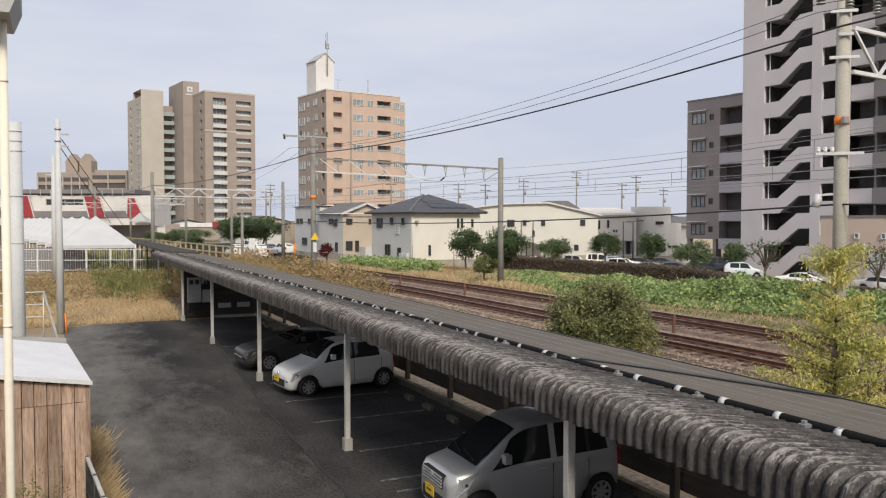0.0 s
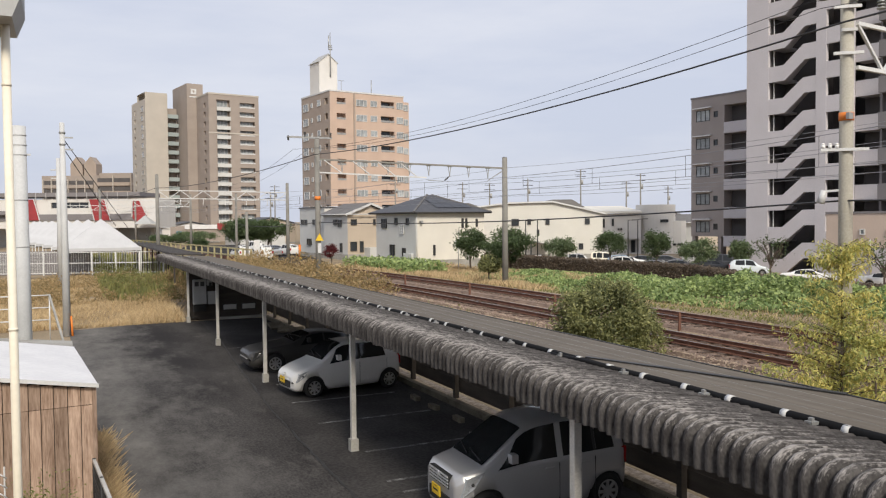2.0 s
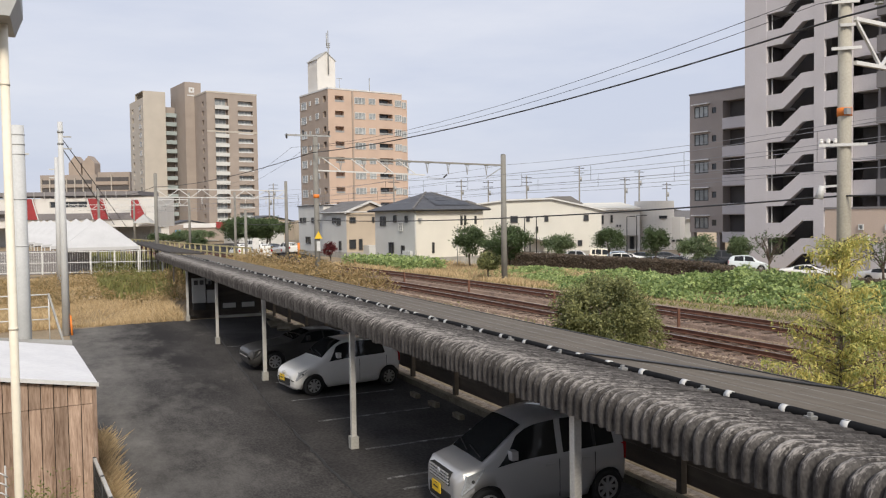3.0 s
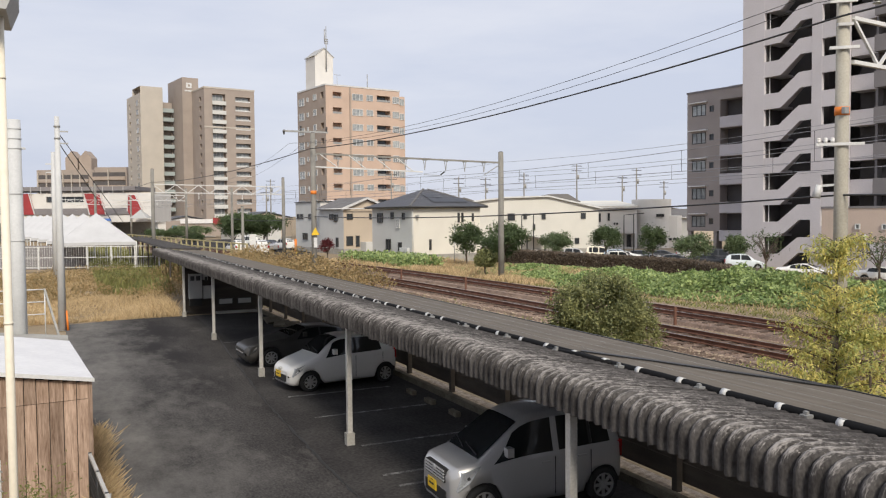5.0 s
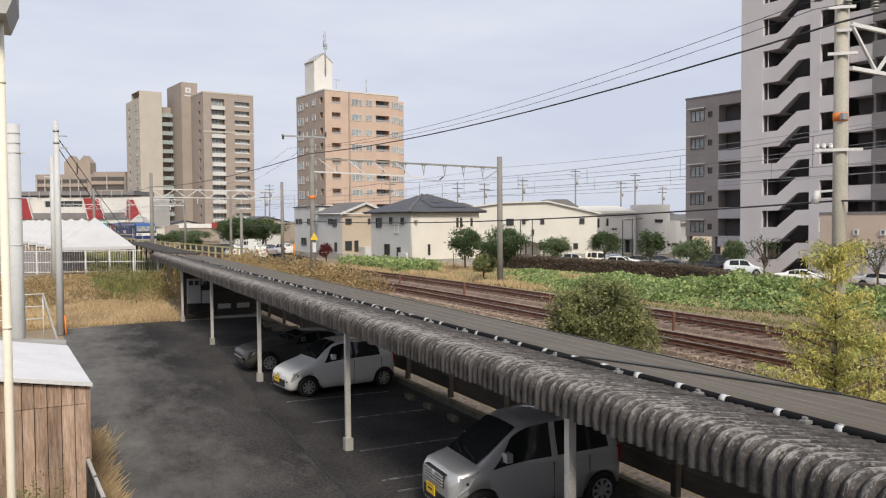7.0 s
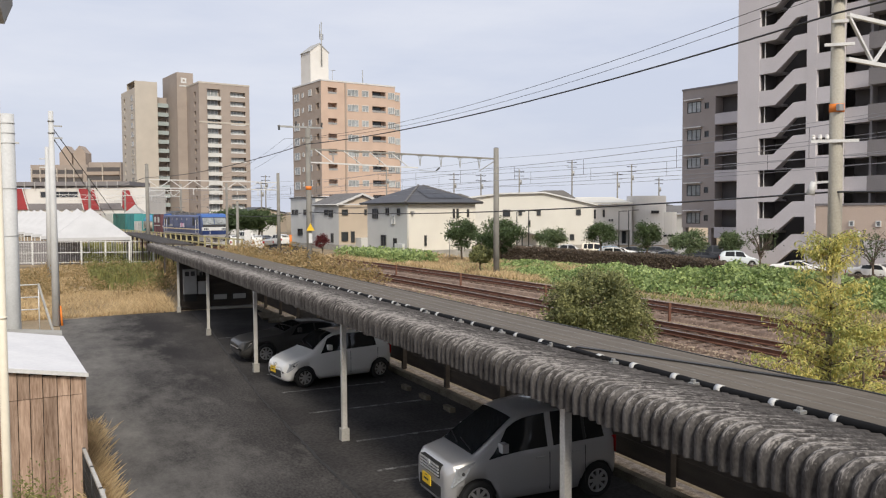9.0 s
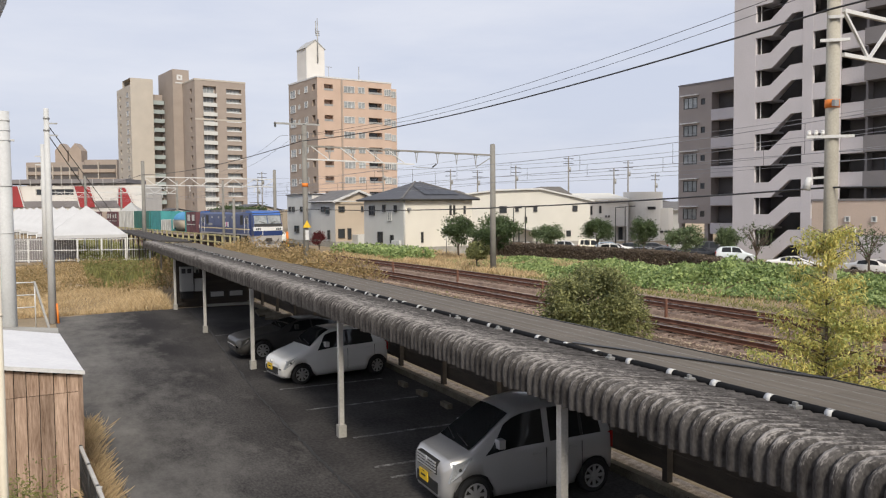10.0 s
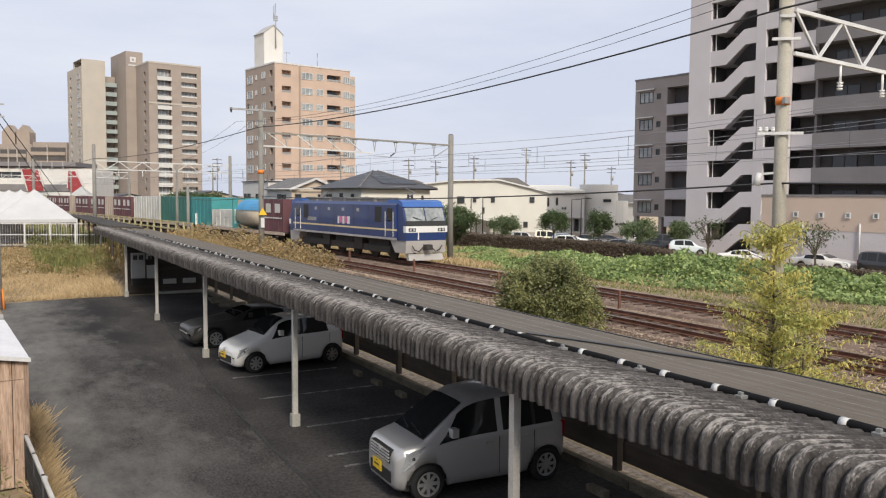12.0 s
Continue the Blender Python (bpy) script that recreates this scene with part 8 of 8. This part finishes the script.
# ---------------------------------------------------------------- freight train
def build_loco():
    t = thing("locomotive", pose(0, 0, 0), "blue electric freight locomotive with white front band and grey skirt", "locomotive")
    L = 16.9
    bm = BM()
    prism(bm, [(-1.42, 1.28), (-1.45, 1.35), (-1.45, 3.28), (-1.32, 3.46), (1.32, 3.46), (1.45, 3.28), (1.45, 1.35), (1.42, 1.28)], "y", 1.0, L - 1.0)
    part("body", bm, LOCOBLUE, t, "", 0.02)
    for end in (0, 1):
        def Y(y):
            return y if end == 0 else L - y
        bm = BM()
        prism(bm, [(Y(0.06), 1.28), (Y(0.0), 1.75), (Y(0.03), 2.12), (Y(0.42), 3.18), (Y(1.0), 3.40), (Y(1.0), 1.28)], "x", -1.38, 1.38)
        cab = part("cab", bm, LOCOBLUE, t, "", 0.05)
        bm = BM()
        prism(bm, [(Y(0.36), 3.20), (Y(0.55), 3.50), (Y(1.0), 3.60), (Y(2.2), 3.60), (Y(2.2), 3.42), (Y(1.2), 3.30)], "x", -1.36, 1.36)
        part("cab_roof", bm, LOCOROOF, t, "light blue cab roof", 0.05)
        bm = BM()
        prism(bm, [(Y(-0.03), 1.74), (Y(-0.03), 2.10), (Y(0.25), 2.10), (Y(0.25), 1.74)], "x", -1.40, 1.40)
        part("front_band", bm, LOCOWHITE, t, "white front band", 0.02)
        bm = BM()
        prism(bm, [(Y(-0.01), 2.11), (Y(0.08), 2.38), (Y(0.3), 2.38), (Y(0.3), 2.11)], "x", -1.33, 1.33)
        part("apron", bm, DARKTRIM, t, "black band under the windscreen")
        for s in (-1, 1):
            bm = BM()
            a, b = (0.04, 1.28) if s > 0 else (-1.28, -0.04)
            prism(bm, [(Y(0.065), 2.40), (Y(0.36), 3.14), (Y(0.5), 3.14), (Y(0.2), 2.40)], "x", a, b)
            part("windscreen", bm, GLASSDAY if end == 0 else GLASS, t, "reflecting windscreen pane", 0.01)
            bm = BM()
            box(bm, s * 0.98 - 0.24, s * 0.98 + 0.24, min(Y(-0.05), Y(0.0)), max(Y(-0.05), Y(0.0)), 1.80, 1.99)
            hl = part("headlight", bm, DARKTRIM, t, "twin headlights in a dark housing", 0.02)
            for k in (-0.11, 0.11):
                bm = BM()
                rod(bm, (s * 0.98 + k, Y(-0.06), 1.895), (s * 0.98 + k, Y(-0.02), 1.895), 0.075, n=12)
                part("lamp", bm, LAMPGLASS, hl)
            bm = BM()
            beam(bm, (s * 0.3, Y(0.02), 2.45), (s * 0.85, Y(0.12), 2.62), 0.03, 0.03)
            part("wiper", bm, DARKTRIM, t)
        bm = BM()
        box(bm, -0.03, 0.03, min(Y(-0.02), Y(0.1)), max(Y(-0.02), Y(0.1)), 1.32, 1.74)
        part("band_divider", bm, LOCOWHITE, t, "white divider line", m=pose(-0.55, 0, 0))
        bm = BM()
        prism(bm, [(Y(0.02), 1.27), (Y(0.12), 0.55), (Y(1.3), 0.55), (Y(1.9), 1.27)], "x", -1.34, 1.34)
        part("skirt", bm, LOCOGREY, t, "light grey front skirt", 0.06)
        bm = BM()
        prism(bm, [(Y(0.10), 0.50), (Y(0.0), 0.14), (Y(0.25), 0.14), (Y(0.4), 0.50)], "x", -1.15, 1.15)
        part("snow_plough", bm, LOCOGREY, t, "grey snow plough", 0.02)
        bm = BM()
        box(bm, -0.2, 0.2, min(Y(-0.35), Y(0.1)), max(Y(-0.35), Y(0.1)), 0.75, 1.05)
        part("coupler", bm, BOGIE, t, "dark knuckle coupler", 0.04)
        bm = BM()
        for s in (-1, 1):
            for a, b in (((0.25, 0.95), (0.55, 0.65)), ((0.55, 0.65), (0.85, 0.75)), ((0.85, 0.75), (1.0, 1.0))):
                rod(bm, (s * a[0], Y(-0.08), a[1]), (s * b[0], Y(-0.08), b[1]), 0.03, n=6)
        part("hose", bm, BOGIE, t, "black brake hoses")
    for s in (-1, 1):
        x0, x1 = sorted((s * 1.452, s * 1.462))
        bm = BM()
        box(bm, x0, x1, 0.9, L - 0.9, 1.80, 1.90)
        part("stripe", bm, LOCOSTRIPE, t, "thin cream stripe")
        bm = BM()
        box(bm, x0, x1, 0.9, L - 0.9, 1.27, 1.40)
        part("sill", bm, LOCOGREY, t, "grey sill line")
        for y, w in ((1.45, 0.62), (L - 2.1, 0.62)):
            bm = BM()
            box(bm, *sorted((s * 1.453, s * 1.466)), y, y + w, 2.35, 3.1)
            part("cab_window", bm, CARGLASS, t)
        for y in (1.28, 2.22, L - 1.3, L - 2.26):
            bm = BM()
            rod(bm, (s * 1.49, y, 1.45), (s * 1.49, y, 2.9), 0.018, n=6)
            part("handrail", bm, LOCOWHITE, t, "white handrail")
        for y in (4.4, 6.4, 9.2, 11.4):
            bm = BM()
            box(bm, *sorted((s * 1.4505, s * 1.456)), y, y + 0.035, 1.42, 3.25)
            part("panel_joint", bm, DARKTRIM, t, "dark panel joint")
        for y in (2.75, L - 3.55):
            bm = BM()
            box(bm, *sorted((s * 1.453, s * 1.464)), y, y + 0.8, 2.25, 3.18)
            part("vent", bm, DARKTRIM, t, "black side vent")
        for y in (5.6, 7.7, 9.8, 11.9):
            bm = BM()
            box(bm, *sorted((s * 1.453, s * 1.464)), y, y + 0.35, 2.85, 3.05)
            part("side_light", bm, GALV, t, "small grey side window", 0.01)
        for k, (y, dy, mt) in enumerate(((6.9, 0.34, LOCOWHITE), (7.3, 0.28, PINK), (7.65, 0.3, LOCOWHITE), (8.02, 0.3, PINK), (8.4, 0.25, LOCOWHITE))):
            bm = BM()
            box(bm, *sorted((s * 1.453, s * 1.462)), y, y + dy, 2.02 + 0.04 * (k % 2), 2.5)
            part("lettering_bar", bm, mt, t, "bright unreadable lettering bar")
        bm = BM()
        box(bm, *sorted((s * 1.453, s * 1.46)), 12.0, 13.5, 2.1, 2.35)
        part("number_bar", bm, GALV, t, "grey unreadable number bar")
    # roof gear
    for k in range(6):
        bm = BM()
        box(bm, -0.85, 0.85, 2.6 + 2.15 * k, 4.4 + 2.15 * k, 3.46, 3.66 + 0.06 * (k % 2))
        part("roof_hatch", bm, ROOFGEAR, t, "", 0.03)
    for y, up in ((2.4, 1), (L - 2.6, 0)):
        bm = BM()
        rod(bm, (-0.5, y, 3.6), (0.5, y, 3.6), 0.06)
        rod(bm, (0, y, 3.62), (0, y - 1.1, 4.0), 0.04)
        rod(bm, (0, y - 1.1, 4.0), (0, y + 0.3, 4.35), 0.03)
        rod(bm, (-0.75, y + 0.3, 4.37), (0.75, y + 0.3, 4.37), 0.03)
        part("pantograph", bm, ROOFGEAR, t, "dark single-arm pantograph")
    for y in (2.2, 6.9, 11.6):
        bm = BM()
        for s in (-1, 1):
            box(bm, *sorted((s * 0.95, s * 1.15)), y, y + 3.4, 0.45, 0.85)
        box(bm, -1.0, 1.0, y + 0.4, y + 3.0, 0.5, 1.2)
        bg = part("bogie", bm, BOGIE, t, "grimy dark bogie", 0.03)
        for yy in (y + 0.55, y + 2.85):
            for s in (-1, 1):
                bm = BM()
                rod(bm, (s * 0.5, yy, 0.55), (s * 0.64, yy, 0.55), 0.54, n=20)
                part("wheel", bm, BOGIE, bg)
    for y in (5.7, 10.4):
        bm = BM()
        box(bm, -1.2, 1.2, y, y + 1.1, 0.5, 1.27)
        part("equipment_box", bm, BOGIE, t)
    return t


def build_wagon():
    t = thing("flat_wagon", pose(0, 0, 0), "long container flat wagon with grimy bogies", "railway wagon", "freight wagons")
    bm = BM()
    box(bm, -1.2, 1.2, 0.4, 19.8, 0.88, 1.02)
    box(bm, -0.35, 0.35, 1.0, 19.2, 0.55, 0.88)
    part("frame", bm, BOGIE, t, "", 0.02)
    for s in (-1, 1):
        bm = BM()
        box(bm, *sorted((s * 1.2, s * 1.3)), 0.4, 19.8, 0.78, 1.0)
        part("side_sill", bm, BOXBEIGE, t, "dusty sill")
    for y in (2.2, 15.9):
        bm = BM()
        for s in (-1, 1):
            box(bm, *sorted((s * 0.9, s * 1.05)), y - 0.2, y + 2.2, 0.35, 0.6)
        bg = part("bogie", bm, BOGIE, t, "", 0.02)
        for yy in (y + 0.1, y + 1.9):
            for s in (-1, 1):
                bm = BM()
                rod(bm, (s * 0.5, yy, 0.41), (s * 0.62, yy, 0.41), 0.41, n=16)
                part("wheel", bm, BOGIE, bg)
    return t


def build_container(paint, length, height, label, marks=True):
    t = thing("container", pose(0, 0, 0), label, "container", "freight containers")
    bm = BM()
    box(bm, -1.2, 1.2, 0.0, length, 0, height)
    body = part("body", bm, paint, t, "", 0.02)
    n = max(3, int(length / 0.9))
    for s in (-1, 1):
        for k in range(n + 1):
            y = 0.05 + (length - 0.1) * k / n
            bm = BM()
            box(bm, *sorted((s * 1.2, s * 1.245)), y - 0.05, y + 0.05, 0.05, height - 0.05)
            part("rib", bm, paint, t)
        if marks:
            for y0, w in ((length * 0.14, length * 0.26), (length * 0.6, length * 0.26)):
                bm = BM()
                box(bm, *sorted((s * 1.25, s * 1.256)), y0, y0 + w, height * 0.58, height * 0.86)
                part("mark", bm, BOXWHITE, t, "pale faded marking block")
            bm = BM()
            box(bm, *sorted((s * 1.25, s * 1.256)), 0.2, length - 0.2, height * 0.40, height * 0.44)
            part("line", bm, BOXWHITE, t, "thin pale line")
    return t


def build_tank():
    t = thing("tank_container", pose(0, 0, 0), "cream tank container with blue cover and teal end frames", "container", "freight containers")
    bm = BM()
    rod(bm, (0, 0.35, 1.25), (0, 5.7, 1.25), 1.12, n=24)
    part("shell", bm, TANKCREAM, t, "", 0.08)
    bm = BM()
    pts = [(1.18 * math.cos(a), 1.25 + 1.18 * math.sin(a)) for a in [math.pi * i / 12 for i in range(13)]]
    prism(bm, [p for p in pts if p[1] > 1.35], "y", 0.5, 5.55)
    part("cover", bm, TANKBLUE, t, "blue cover sheet")
    for y in (0.0, 5.9):
        bm = BM()
        for a, b in (((-1.2, 0), (-1.2, 2.5)), ((1.2, 0), (1.2, 2.5)), ((-1.2, 0.06), (1.2, 0.06)), ((-1.2, 2.44), (1.2, 2.44)), ((-1.2, 0.1), (0, 1.25)), ((1.2, 0.1), (0, 1.25))):
            beam(bm, (a[0], y + 0.08, a[1]), (b[0], y + 0.08, b[1]), 0.14, 0.14)
        part("end_frame", bm, BOXTEAL, t, "teal end frame")
    return t


SPEED, LAST_Y = 16.85, 40.95


def on_track(t, offset, length, z):
    """The pose at t seconds of what runs on the far track with its front that far behind the train's front."""
    yf = LAST_Y + SPEED * (12 - t) + offset
    yr = yf + length
    xf, xr = FAR_TRACK + track_shift(yf), FAR_TRACK + track_shift(yr)
    return pose(xf, yf, z, 0, 0, math.degrees(math.atan2(xf - xr, yr - yf)))


TRAIN = []        # thing, offset, length, height above the rails


def build_train():
    TRAIN.append((build_loco(), 0.0, 16.9, RAIL_Z))
    first = build_wagon()
    offs = [17.8 + 20.3 * k for k in range(6)]
    for k, o in enumerate(offs):
        w = first if k == 0 else copy_thing(first, pose(0, 0, 0))
        TRAIN.append((w, o, 20.2, RAIL_Z))
    maroon = build_container(BOXMAROON, 3.72, 2.5, "maroon freight container with pale faded markings")
    teal = build_container(BOXTEAL, 6.0, 2.55, "teal freight container with ribbed sides", False)
    green = build_container(BOXGREEN, 9.3, 2.6, "dark green freight container with ribbed sides", False)
    white = build_container(BOXWHITE, 9.3, 2.6, "weathered white freight container with ribbed sides", False)
    beige = build_container(BOXBEIGE, 3.72, 2.5, "beige freight container with ribbed sides", False)
    low = build_container(BOXWHITE, 4.6, 1.5, "low white open freight container", True)
    tank = build_tank()
    z = RAIL_Z + 1.02
    used = set()

    def put(c, y, length):
        ob = copy_thing(c, pose(0, 0, 0)) if c in used else c
        used.add(c)
        TRAIN.append((ob, y, length, z))
    o = offs[0]
    put(maroon, o + 0.6, 3.72)
    put(tank, o + 4.6, 6.0)
    put(low, o + 10.8, 4.6)
    put(teal, o + 15.5, 4.2)
    o = offs[1]
    put(green, o + 0.5, 9.3)
    put(white, o + 10.3, 9.3)
    for k in range(2, 6):
        o = offs[k]
        for j in range(5):
            c = beige if (k * 5 + j) % 5 == 2 else (teal if k == 4 and j == 4 else maroon)
            put(c, o + 0.5 + 3.9 * j, 3.72)


build_cars()
build_train()


def motions():
    for ob, offset, length, z in TRAIN:
        walk(ob, [(t, on_track(t, offset, length, z)) for t in (0, 1, 2, 3, 4, 5, 6, 7, 8, 9, 10, 11, 12)])


motions()
